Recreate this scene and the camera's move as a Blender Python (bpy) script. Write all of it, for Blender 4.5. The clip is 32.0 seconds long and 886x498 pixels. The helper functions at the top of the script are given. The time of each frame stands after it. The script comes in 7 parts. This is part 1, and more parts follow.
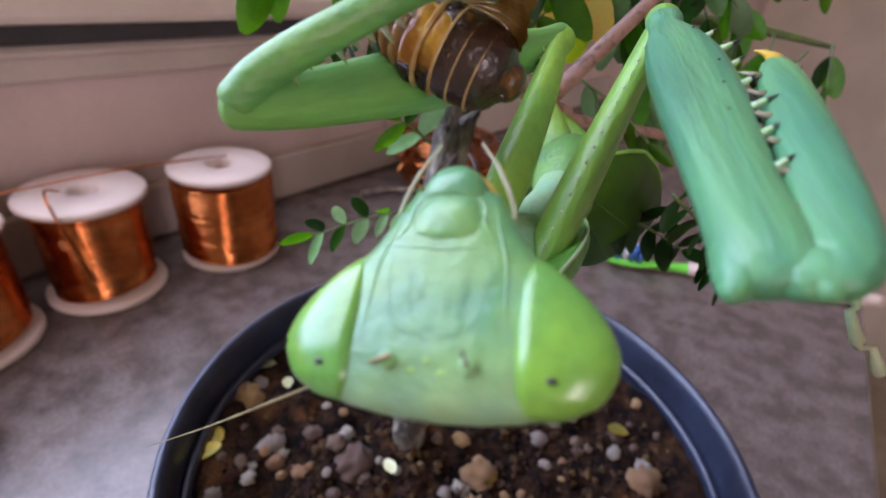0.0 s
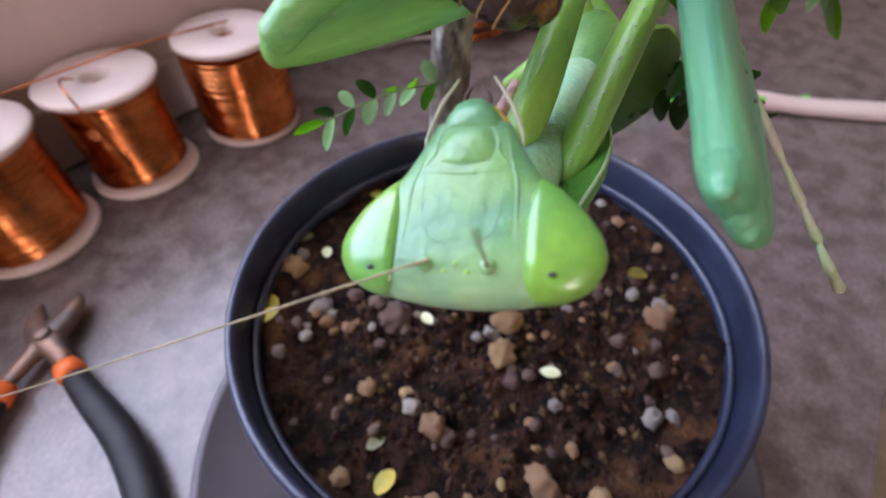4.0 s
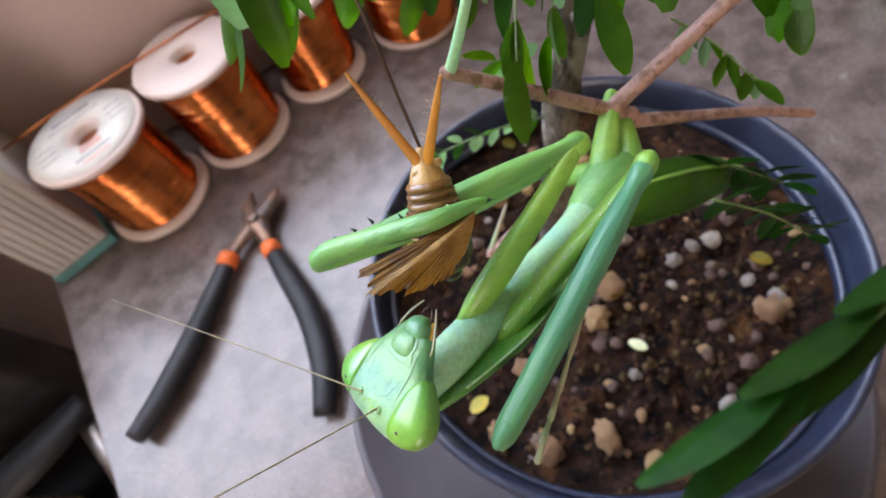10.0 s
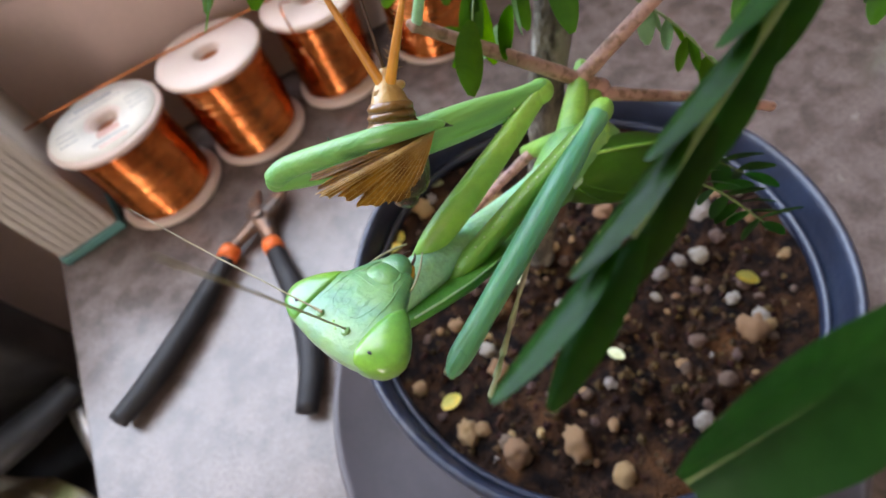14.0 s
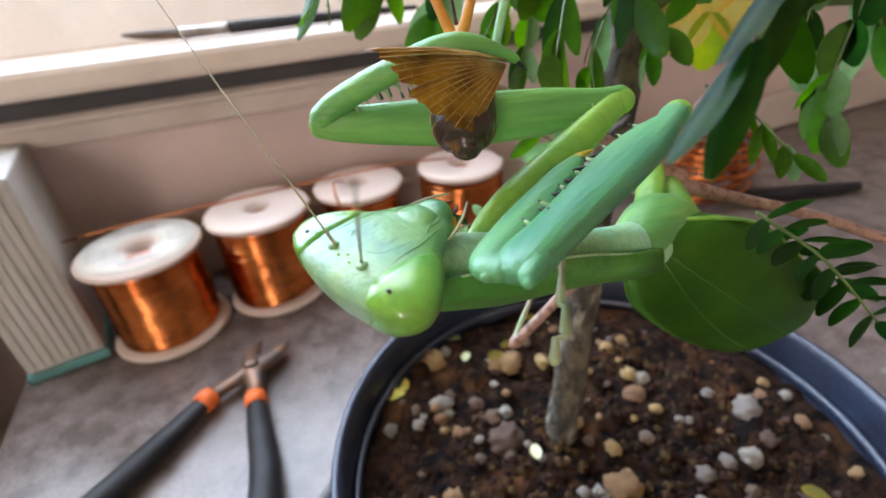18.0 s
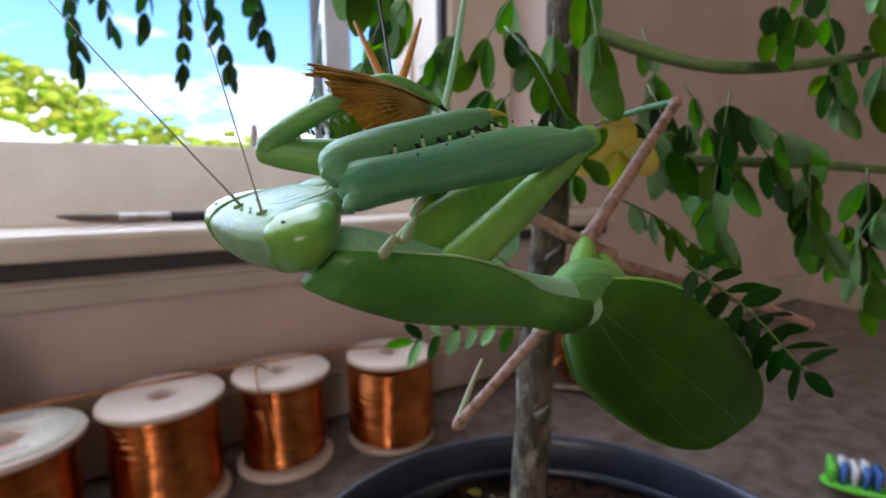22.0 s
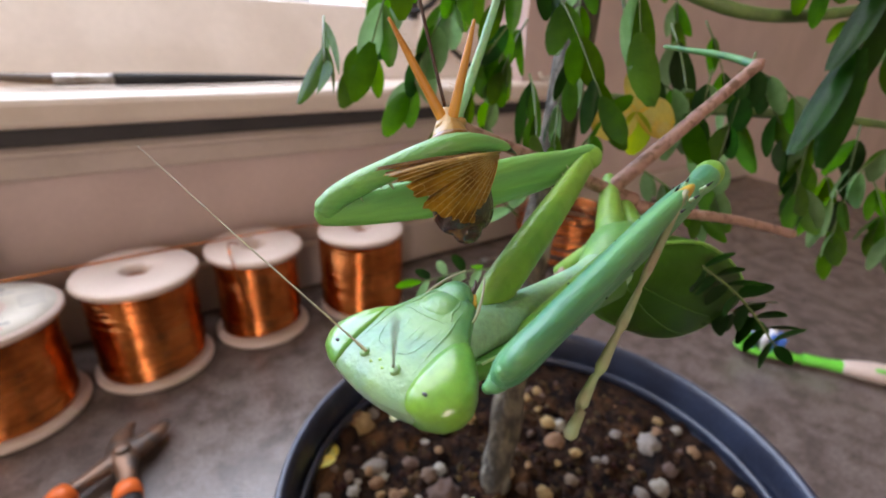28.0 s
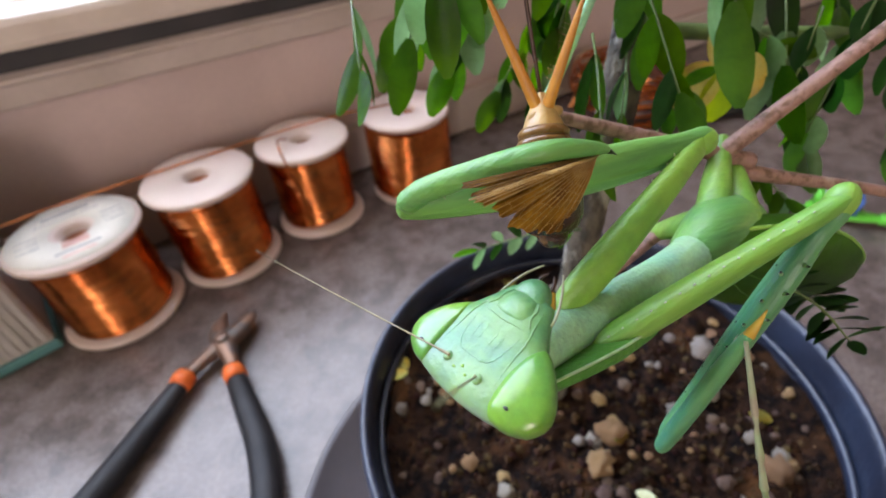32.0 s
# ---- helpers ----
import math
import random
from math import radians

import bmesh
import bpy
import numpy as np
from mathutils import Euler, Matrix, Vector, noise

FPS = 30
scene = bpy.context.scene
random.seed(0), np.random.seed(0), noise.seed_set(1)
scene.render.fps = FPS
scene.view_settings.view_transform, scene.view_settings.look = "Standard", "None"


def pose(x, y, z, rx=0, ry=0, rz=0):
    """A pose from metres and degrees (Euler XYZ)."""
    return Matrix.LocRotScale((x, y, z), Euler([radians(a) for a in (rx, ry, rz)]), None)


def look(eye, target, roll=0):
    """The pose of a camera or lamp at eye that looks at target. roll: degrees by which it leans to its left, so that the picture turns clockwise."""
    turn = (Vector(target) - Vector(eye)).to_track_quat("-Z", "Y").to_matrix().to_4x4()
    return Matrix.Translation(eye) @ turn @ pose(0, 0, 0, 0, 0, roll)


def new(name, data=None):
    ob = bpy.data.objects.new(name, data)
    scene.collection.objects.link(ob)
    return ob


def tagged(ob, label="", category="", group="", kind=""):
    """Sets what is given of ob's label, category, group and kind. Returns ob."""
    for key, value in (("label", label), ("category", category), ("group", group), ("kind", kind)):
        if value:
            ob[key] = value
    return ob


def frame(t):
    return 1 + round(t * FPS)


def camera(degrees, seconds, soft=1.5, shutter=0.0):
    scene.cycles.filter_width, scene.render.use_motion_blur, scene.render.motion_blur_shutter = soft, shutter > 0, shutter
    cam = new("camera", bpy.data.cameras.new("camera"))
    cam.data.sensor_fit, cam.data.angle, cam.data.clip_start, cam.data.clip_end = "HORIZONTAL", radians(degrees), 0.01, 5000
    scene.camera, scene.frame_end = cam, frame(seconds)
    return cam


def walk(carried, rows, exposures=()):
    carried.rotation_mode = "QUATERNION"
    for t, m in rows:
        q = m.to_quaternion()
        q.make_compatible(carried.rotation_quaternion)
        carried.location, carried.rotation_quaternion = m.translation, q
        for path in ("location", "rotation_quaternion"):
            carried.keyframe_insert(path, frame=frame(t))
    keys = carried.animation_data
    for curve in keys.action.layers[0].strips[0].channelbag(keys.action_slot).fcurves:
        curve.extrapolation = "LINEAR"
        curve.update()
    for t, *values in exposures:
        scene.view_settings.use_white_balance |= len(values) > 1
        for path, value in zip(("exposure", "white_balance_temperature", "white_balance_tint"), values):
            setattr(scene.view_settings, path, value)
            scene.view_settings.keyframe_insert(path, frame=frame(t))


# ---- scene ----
cam = camera(84.95, 32.0, soft=1.7)
PATH = [
    (0.0, -0.0019, 0.0018, 0.1759, 58.52, -5.56, -43.09),
    (0.5, -0.0021, 0.0018, 0.1772, 56.93, -4.25, -45.50),
    (1.0, -0.0028, 0.0021, 0.1782, 54.00, -2.38, -46.79),
    (1.5, -0.0029, 0.0017, 0.1791, 50.47, -1.14, -46.98),
    (2.0, -0.0005, 0.0025, 0.1786, 47.83, -0.86, -46.92),
    (2.5, 0.0004, 0.0025, 0.1790, 45.70, -0.36, -46.59),
    (3.0, 0.0002, 0.0017, 0.1789, 44.19, -0.18, -45.95),
    (3.5, -0.0006, 0.0013, 0.1788, 42.65, -0.10, -44.82),
    (5.5, 0.0026, -0.0023, 0.1907, 37.36, 2.48, -37.75),
    (6.0, 0.0060, -0.0007, 0.1938, 35.88, 2.99, -36.45),
    (6.5, 0.0093, 0.0021, 0.1940, 33.28, 3.22, -35.51),
    (7.0, 0.0099, 0.0045, 0.1941, 29.24, 4.00, -34.87),
    (7.5, 0.0096, 0.0041, 0.1950, 26.48, 5.58, -34.07),
    (8.0, 0.0092, 0.0029, 0.1970, 24.72, 7.58, -32.65),
    (8.5, 0.0093, 0.0026, 0.1996, 23.99, 9.11, -31.59),
    (9.0, 0.0102, 0.0030, 0.2018, 24.20, 10.31, -30.46),
    (9.5, 0.0121, 0.0019, 0.2028, 25.47, 11.36, -29.63),
    (10.0, 0.0132, 0.0007, 0.2019, 28.20, 12.00, -28.30),
    (10.5, 0.0141, -0.0010, 0.1996, 30.97, 12.65, -27.36),
    (11.0, 0.0151, -0.0021, 0.1989, 31.72, 12.87, -26.60),
    (11.5, 0.0147, -0.0019, 0.1995, 31.06, 13.32, -26.42),
    (12.0, 0.0158, -0.0019, 0.2000, 30.06, 13.33, -26.28),
    (12.5, 0.0174, -0.0020, 0.2004, 29.29, 13.18, -25.97),
    (13.0, 0.0175, -0.0038, 0.1998, 28.92, 13.01, -25.42),
    (13.5, 0.0167, -0.0058, 0.1988, 29.77, 12.08, -24.72),
    (15.5, 0.0143, -0.0116, 0.1938, 41.34, 9.18, -18.93),
    (16.0, 0.0143, -0.0135, 0.1923, 44.44, 8.93, -17.21),
    (16.5, 0.0137, -0.0155, 0.1910, 47.80, 7.83, -15.31),
    (17.0, 0.0106, -0.0157, 0.1883, 50.65, 7.53, -14.66),
    (17.5, 0.0091, -0.0143, 0.1846, 54.36, 5.71, -15.03),
    (18.0, 0.0071, -0.0120, 0.1801, 58.14, 4.22, -16.08),
    (18.5, 0.0046, -0.0123, 0.1783, 62.16, 3.08, -17.46),
    (19.0, 0.0032, -0.0141, 0.1784, 65.53, 2.15, -19.05),
    (19.5, 0.0026, -0.0131, 0.1758, 68.48, 1.58, -20.83),
    (20.0, -0.0001, -0.0122, 0.1733, 71.65, 0.76, -22.27),
    (20.5, 0.0010, -0.0125, 0.1724, 73.73, 0.28, -22.88),
    (21.0, 0.0026, -0.0136, 0.1709, 75.77, 0.28, -23.26),
    (21.5, 0.0023, -0.0153, 0.1701, 78.91, 0.54, -23.54),
    (22.0, -0.0004, -0.0176, 0.1679, 82.39, 0.43, -24.20),
    (22.5, -0.0067, -0.0194, 0.1640, 85.19, -0.53, -25.93),
    (23.0, -0.0131, -0.0190, 0.1613, 86.50, -1.84, -28.26),
    (23.5, -0.0171, -0.0146, 0.1595, 86.28, -3.50, -31.33),
    (24.0, -0.0203, -0.0093, 0.1589, 84.63, -4.70, -34.18),
    (24.5, -0.0209, -0.0102, 0.1629, 82.88, -4.84, -35.76),
    (26.5, -0.0110, -0.0113, 0.1746, 73.53, -3.81, -32.87),
    (27.0, -0.0090, -0.0119, 0.1764, 71.23, -3.45, -31.79),
    (27.5, -0.0077, -0.0107, 0.1788, 68.11, -3.38, -30.38),
    (28.0, -0.0068, -0.0125, 0.1813, 65.81, -2.33, -28.45),
    (28.5, -0.0040, -0.0126, 0.1822, 63.41, -1.58, -26.94),
    (29.0, -0.0018, -0.0140, 0.1852, 61.00, -0.69, -24.94),
    (29.5, -0.0003, -0.0151, 0.1862, 58.72, 0.30, -22.60),
    (30.0, 0.0002, -0.0148, 0.1868, 56.88, 1.15, -21.23),
    (30.5, -0.0001, -0.0106, 0.1898, 55.08, 2.26, -21.53),
    (31.0, -0.0006, -0.0067, 0.1917, 53.18, 2.97, -22.69),
    (31.5, -0.0014, -0.0038, 0.1943, 51.12, 3.40, -24.18),
    (32.0, -0.0027, -0.0026, 0.1968, 48.43, 3.85, -25.50),
]

# a phone lens, close up: far things fall a little out of focus
cam.data.dof.use_dof = True
cam.data.dof.focus_distance, cam.data.dof.aperture_fstop = 0.031, 58.0
EXPOSE = [(0.0, 0.65, 6450, 32), (3.5, 0.75, 6450, 32), (6.0, 1.0, 6600, 28), (9.0, 0.95, 6800, 24), (13.0, 0.95, 6900, 20), (16.0, 1.15, 6850, 16), (18.0, 1.05, 6700, 15), (20.0, 0.75, 6900, 18), (21.5, 0.4, 6700, 15),
          (22.5, -0.25, 6500, 17), (23.0, -0.5, 6500, 16), (24.0, -0.55, 6450, 17), (24.5, -0.25, 6450, 17), (26.5, 0.55, 6900, 20), (28.0, 0.7, 7150, 21), (30.0, 0.8, 7150, 21), (32.0, 0.8, 6800, 20)]
walk(cam, [(t, pose(*p)) for t, *p in PATH], EXPOSE)

# ---- light: sky through the window beside the shelf and a second window across the room ----
world = bpy.data.worlds.new("world")
scene.world = world
world.use_nodes = True
wn = world.node_tree
sky = wn.nodes.new("ShaderNodeTexSky")
sky.sky_type, sky.sun_disc = "NISHITA", False
sky.sun_elevation, sky.sun_rotation = radians(38), radians(200)
wn.links.new(sky.outputs[0], wn.nodes["Background"].inputs[0])
wn.nodes["Background"].inputs[1].default_value = 0.12


def area(name, eye, target, sx, sy, watts, colour):
    lamp = bpy.data.lights.new(name, "AREA")
    lamp.shape, lamp.size, lamp.size_y, lamp.energy, lamp.color = "RECTANGLE", sx, sy, watts, colour
    ob = new(name, lamp)
    ob.matrix_world = look(eye, target)
    return ob


area("window_daylight", (-0.32, 0.47, 0.62), (-0.28, -0.2, 0.15), 1.0, 0.78, 11.5, (0.70, 0.84, 1.0))
area("room_window_daylight", (-1.3, -2.35, 0.9), (-0.4, 0.1, 0.15), 0.5, 1.1, 11.0, (1.0, 0.87, 0.79))
sun = bpy.data.lights.new("sun", "SUN")
sun.energy, sun.angle, sun.color = 3.0, radians(0.6), (1.0, 0.95, 0.87)
new("sun", sun).matrix_world = look((0, 0, 0), (-0.3, 0.9, -0.75))
# ---- helpers for meshes ----
V = Vector
TAU = 2 * math.pi


def mesh_of(bm, name, smooth=True):
    me = bpy.data.meshes.new(name)
    bmesh.ops.recalc_face_normals(bm, faces=bm.faces)
    bm.to_mesh(me)
    bm.free()
    if smooth:
        for p in me.polygons:
            p.use_smooth = True
    return me


def part(name, bm, material, parent=None, label="", smooth=True, at=None):
    """One mesh object under a thing, or a thing of its own."""
    me = bm if isinstance(bm, bpy.types.Mesh) else mesh_of(bm, name, smooth)
    if material is not None and not me.materials:
        me.materials.append(material)
    ob = new(name, me)
    if parent is not None:
        ob.parent = parent
    if at is not None:
        ob.matrix_basis = at
    if label:
        ob["label"] = label
    return ob


def thing(name, label, category, at=None, group="", kind=""):
    ob = new(name)
    ob.empty_display_size = 0.01
    if at is not None:
        ob.matrix_basis = at
    return tagged(ob, label, category, group, kind)


def lathe(profile, seg=48, wobble=None, closed=False):
    """A body of revolution round z from (radius, height) pairs."""
    bm = bmesh.new()
    rings = []
    for r, z in profile:
        ring = []
        for k in range(seg):
            a = TAU * k / seg
            rr, zz = (r, z) if wobble is None else wobble(r, z, a)
            ring.append(bm.verts.new((rr * math.cos(a), rr * math.sin(a), zz)))
        rings.append(ring)
    pairs = list(zip(rings, rings[1:])) + ([(rings[-1], rings[0])] if closed else [])
    for lo, hi in pairs:
        for k in range(seg):
            bm.faces.new((lo[k], lo[(k + 1) % seg], hi[(k + 1) % seg], hi[k]))
    if not closed:
        for ring, flip in ((rings[0], True), (rings[-1], False)):
            if profile[0 if flip else -1][0] > 1e-7:
                bm.faces.new(ring[::-1] if flip else ring)
    bmesh.ops.remove_doubles(bm, verts=bm.verts, dist=1e-7)
    return bm


def smooth_line(pts, n):
    """n points on a Catmull-Rom line through pts (tuples of any length)."""
    pts = [np.array(p, float) for p in pts]
    ext = [2 * pts[0] - pts[1]] + pts + [2 * pts[-1] - pts[-2]]
    out = []
    for k in range(n):
        u = k / (n - 1) * (len(pts) - 1)
        i = min(int(u), len(pts) - 2)
        w = u - i
        a, b, c, d = ext[i:i + 4]
        out.append(0.5 * ((2 * b) + (c - a) * w + (2 * a - 5 * b + 4 * c - d) * w * w + (3 * b - a - 3 * c + d) * w ** 3))
    return out


def tube(pts, seg=10, n=None, bm=None, flat=(1.0, 1.0), up=(0, 0, 1), caps=True, shape=None, round_ends=False):
    """A tube through rows (x, y, z, radius); flat scales its two cross axes; shape(angle, k) scales the section."""
    bm = bm or bmesh.new()
    rows = smooth_line(pts, n) if n else [np.array(p, float) for p in pts]
    if round_ends:
        def dome(e0, e1):
            d, r = V(e0[:3]) - V(e1[:3]), float(e0[3])
            d.normalize()
            return [np.array((*(V(e0[:3]) + d * r * 0.8 * math.sin(a)), r * math.cos(a))) for a in (1.45, 1.1, 0.75, 0.38)]
        rows = dome(rows[0], rows[1]) + list(rows) + dome(rows[-1], rows[-2])[::-1]
    rings = []
    side = V(up)
    for k, row in enumerate(rows):
        p = V(row[:3])
        a, b = V(rows[max(k - 1, 0)][:3]), V(rows[min(k + 1, len(rows) - 1)][:3])
        d = (b - a).normalized() if (b - a).length > 1e-9 else V((0, 0, 1))
        s = side - d * side.dot(d)
        if s.length < 1e-4:
            s = d.orthogonal()
        s.normalize()
        side = s
        q = d.cross(s)
        r = max(float(row[3]), 1e-6)
        ring = []
        for j in range(seg):
            an = TAU * j / seg
            f = shape(an, k / (len(rows) - 1)) if shape else 1.0
            ring.append(bm.verts.new(p + (s * math.cos(an) * flat[0] + q * math.sin(an) * flat[1]) * r * f))
        rings.append(ring)
    for lo, hi in zip(rings, rings[1:]):
        for j in range(seg):
            bm.faces.new((lo[j], lo[(j + 1) % seg], hi[(j + 1) % seg], hi[j]))
    if caps:
        bm.faces.new(rings[0][::-1])
        bm.faces.new(rings[-1])
    return bm


def box(x0, x1, y0, y1, z0, z1, bevel=0.0, bm=None, segs=2):
    own = bmesh.new()
    bmesh.ops.create_cube(own, size=1.0, matrix=Matrix.Translation(((x0 + x1) / 2, (y0 + y1) / 2, (z0 + z1) / 2)) @ Matrix.Diagonal((x1 - x0, y1 - y0, z1 - z0, 1)))
    if bevel:
        bmesh.ops.bevel(own, geom=own.edges[:], offset=bevel, segments=segs, affect="EDGES", profile=0.5)
    if bm is None:
        return own
    me = bpy.data.meshes.new("tmp")
    own.to_mesh(me)
    own.free()
    bm.from_mesh(me)
    bpy.data.meshes.remove(me)
    return bm


def blob(radius, scale=(1, 1, 1), at=(0, 0, 0), rough=0.0, sub=3, freq=60.0, bm=None, turn=None, seed=0.0):
    """A lump: an icosphere, stretched and roughened."""
    own = bmesh.new()
    bmesh.ops.create_icosphere(own, subdivisions=sub, radius=1.0)
    for v in own.verts:
        k = 1.0 + (rough * noise.noise(v.co * freq * radius * 10 + V((seed, seed * 1.7, 3.1))) if rough else 0.0)
        c = V((v.co.x * scale[0], v.co.y * scale[1], v.co.z * scale[2])) * radius * k
        if turn is not None:
            c = turn @ c
        v.co = c + V(at)
    if bm is None:
        return own
    me = bpy.data.meshes.new("tmp")
    own.to_mesh(me)
    own.free()
    bm.from_mesh(me)
    bpy.data.meshes.remove(me)
    return bm


# ---- materials ----
def material(name, colour, rough=0.5, metal=0.0, vary=0.12, scale=80.0, bump=0.15, fine=600.0, second=None, mix=(0.4, 0.6), coat=0.0, sss=0.0, depth=0.0006,
             random_value=0.0, spec=0.5, stretch=(1, 1, 1), transmission=0.0, island=False, third=None, third_mix=(0.62, 0.7), through_light=None, coat_rough=0.12):
    """A surface with colour changing at two scales, relief and uneven gloss. second: a colour for blotches."""
    m = bpy.data.materials.new(name)
    m.use_nodes = True
    nt = m.node_tree
    nd, ln = nt.nodes, nt.links
    b = nd["Principled BSDF"]
    co = nd.new("ShaderNodeTexCoord")
    mp = nd.new("ShaderNodeMapping")
    mp.inputs["Scale"].default_value = stretch
    ln.new(co.outputs["Object"], mp.inputs[0])
    n1, n2 = nd.new("ShaderNodeTexNoise"), nd.new("ShaderNodeTexNoise")
    n1.inputs["Scale"].default_value, n1.inputs["Detail"].default_value = scale, 5.0
    n2.inputs["Scale"].default_value, n2.inputs["Detail"].default_value = fine, 4.0
    for n in (n1, n2):
        ln.new(mp.outputs[0], n.inputs["Vector"])
    r1 = nd.new("ShaderNodeValToRGB")
    a, z = V(colour), V(second) if second else V(colour) * (1 - vary * 2.2)
    r1.color_ramp.elements[0].position, r1.color_ramp.elements[1].position = mix
    r1.color_ramp.elements[0].color, r1.color_ramp.elements[1].color = (*z, 1), (*a, 1)
    ln.new(n1.outputs[0], r1.inputs[0])
    last = r1.outputs[0]
    if third:
        n3, r3, mx = nd.new("ShaderNodeTexNoise"), nd.new("ShaderNodeMapRange"), nd.new("ShaderNodeMix")
        n3.inputs["Scale"].default_value, n3.inputs["Detail"].default_value = scale * 0.37, 6.0
        ln.new(mp.outputs[0], n3.inputs["Vector"])
        r3.inputs[1].default_value, r3.inputs[2].default_value = third_mix
        ln.new(n3.outputs[0], r3.inputs[0])
        mx.data_type = "RGBA"
        ln.new(r3.outputs[0], mx.inputs[0])
        ln.new(last, mx.inputs[6])
        mx.inputs[7].default_value = (*third, 1)
        last = mx.outputs[2]
    hs = nd.new("ShaderNodeHueSaturation")
    mr = nd.new("ShaderNodeMapRange")
    mr.inputs[3].default_value, mr.inputs[4].default_value = 1 - vary, 1 + vary
    ln.new(n2.outputs[0], mr.inputs[0])
    ln.new(last, hs.inputs["Color"])
    if random_value:
        oi = nd.new("ShaderNodeNewGeometry" if island else "ShaderNodeObjectInfo")
        m2, mu = nd.new("ShaderNodeMapRange"), nd.new("ShaderNodeMath")
        m2.inputs[3].default_value, m2.inputs[4].default_value = 1 - random_value, 1 + random_value
        ln.new(oi.outputs["Random Per Island" if island else "Random"], m2.inputs[0])
        mu.operation = "MULTIPLY"
        ln.new(mr.outputs[0], mu.inputs[0])
        ln.new(m2.outputs[0], mu.inputs[1])
        ln.new(mu.outputs[0], hs.inputs["Value"])
        m4 = nd.new("ShaderNodeMapRange")
        m4.inputs[3].default_value, m4.inputs[4].default_value = 0.5 - random_value * 0.06, 0.5 + random_value * 0.06
        ln.new(oi.outputs["Random Per Island" if island else "Random"], m4.inputs[0])
        ln.new(m4.outputs[0], hs.inputs["Hue"])
    else:
        ln.new(mr.outputs[0], hs.inputs["Value"])
    ln.new(hs.outputs[0], b.inputs["Base Color"])
    m3 = nd.new("ShaderNodeMapRange")
    m3.inputs[3].default_value, m3.inputs[4].default_value = max(rough - 0.12, 0.03), min(rough + 0.12, 1)
    ln.new(n1.outputs[0], m3.inputs[0])
    ln.new(m3.outputs[0], b.inputs["Roughness"])
    b.inputs["Metallic"].default_value = metal
    b.inputs["Specular IOR Level"].default_value = spec
    if coat:
        b.inputs["Coat Weight"].default_value, b.inputs["Coat Roughness"].default_value = coat, coat_rough
    if sss:
        b.inputs["Subsurface Weight"].default_value, b.inputs["Subsurface Scale"].default_value = sss, 0.0006
        b.inputs["Subsurface Radius"].default_value = (0.6, 1.0, 0.3)
    if transmission:
        b.inputs["Transmission Weight"].default_value = transmission
    if bump:
        bp = nd.new("ShaderNodeBump")
        bp.inputs["Strength"].default_value, bp.inputs["Distance"].default_value = bump, depth
        ln.new(n2.outputs[0], bp.inputs["Height"])
        ln.new(bp.outputs[0], b.inputs["Normal"])
    if through_light:
        tr, ms, hs2 = nd.new("ShaderNodeBsdfTranslucent"), nd.new("ShaderNodeMixShader"), nd.new("ShaderNodeHueSaturation")
        hs2.inputs["Value"].default_value, hs2.inputs["Saturation"].default_value, hs2.inputs["Hue"].default_value = through_light[1], 1.15, 0.48
        ln.new(hs.outputs[0], hs2.inputs["Color"])
        ln.new(hs2.outputs[0], tr.inputs[0])
        ms.inputs[0].default_value = through_light[0]
        ln.new(b.outputs[0], ms.inputs[1])
        ln.new(tr.outputs[0], ms.inputs[2])
        ln.new(ms.outputs[0], nd["Material Output"].inputs[0])
    return m


M_TABLE = material("table_stone", (0.170, 0.134, 0.120), 0.22, 0, 0.5, 70, 0.3, 520, second=(0.100, 0.077, 0.069), third=(0.180, 0.142, 0.128), spec=0.6, third_mix=(0.5, 0.75))
M_TABLE_EDGE = material("table_edge", (0.42, 0.38, 0.33), 0.5, 0, 0.1, 60, 0.1)
M_WALL = material("wall_plaster", (0.58, 0.445, 0.41), 0.7, 0, 0.07, 14, 0.25, 260, second=(0.51, 0.39, 0.355), depth=0.0008)
M_SKIRT = material("skirting_paint", (0.52, 0.43, 0.38), 0.6, 0, 0.08, 20, 0.15, 300, second=(0.45, 0.37, 0.32))
M_CREAM = material("cream_paint", (0.70, 0.60, 0.52), 0.42, 0, 0.06, 18, 0.12, 240, second=(0.63, 0.53, 0.45), third=(0.5, 0.45, 0.38), third_mix=(0.68, 0.8))
# the casement's paint, greyed and darkened to stand for its backlit side
M_CREAM_BACKLIT = material("backlit_cream_paint", (0.42, 0.42, 0.45), 0.4, 0, 0.06, 25, 0.1, 240, second=(0.35, 0.35, 0.38))
# near-black for the gap strips, the rail joint and the screw heads
M_DARKGAP = material("dark_gap_paint", (0.045, 0.04, 0.04), 0.7, 0, 0.15, 30, 0.2)
M_POT = material("black_plastic", (0.014, 0.018, 0.032), 0.34, 0, 0.25, 90, 0.3, 700, second=(0.022, 0.030, 0.052), third=(0.12, 0.125, 0.135), third_mix=(0.62, 0.76), coat=0.2, coat_rough=0.3)
M_SAUCER = material("grey_plastic", (0.088, 0.076, 0.082), 0.42, 0, 0.15, 40, 0.15, 500, second=(0.07, 0.062, 0.066))
M_SOIL = material("potting_soil", (0.038, 0.018, 0.010), 0.9, 0, 0.6, 300, 1.0, 1500, second=(0.007, 0.0045, 0.004), third=(0.115, 0.048, 0.018), third_mix=(0.55, 0.72), depth=0.002, spec=0.1)
M_CRUMB = material("soil_crumb", (0.060, 0.028, 0.014), 0.9, 0, 0.3, 300, 0.6, 1500, random_value=0.6, island=True, depth=0.0008, spec=0.15)
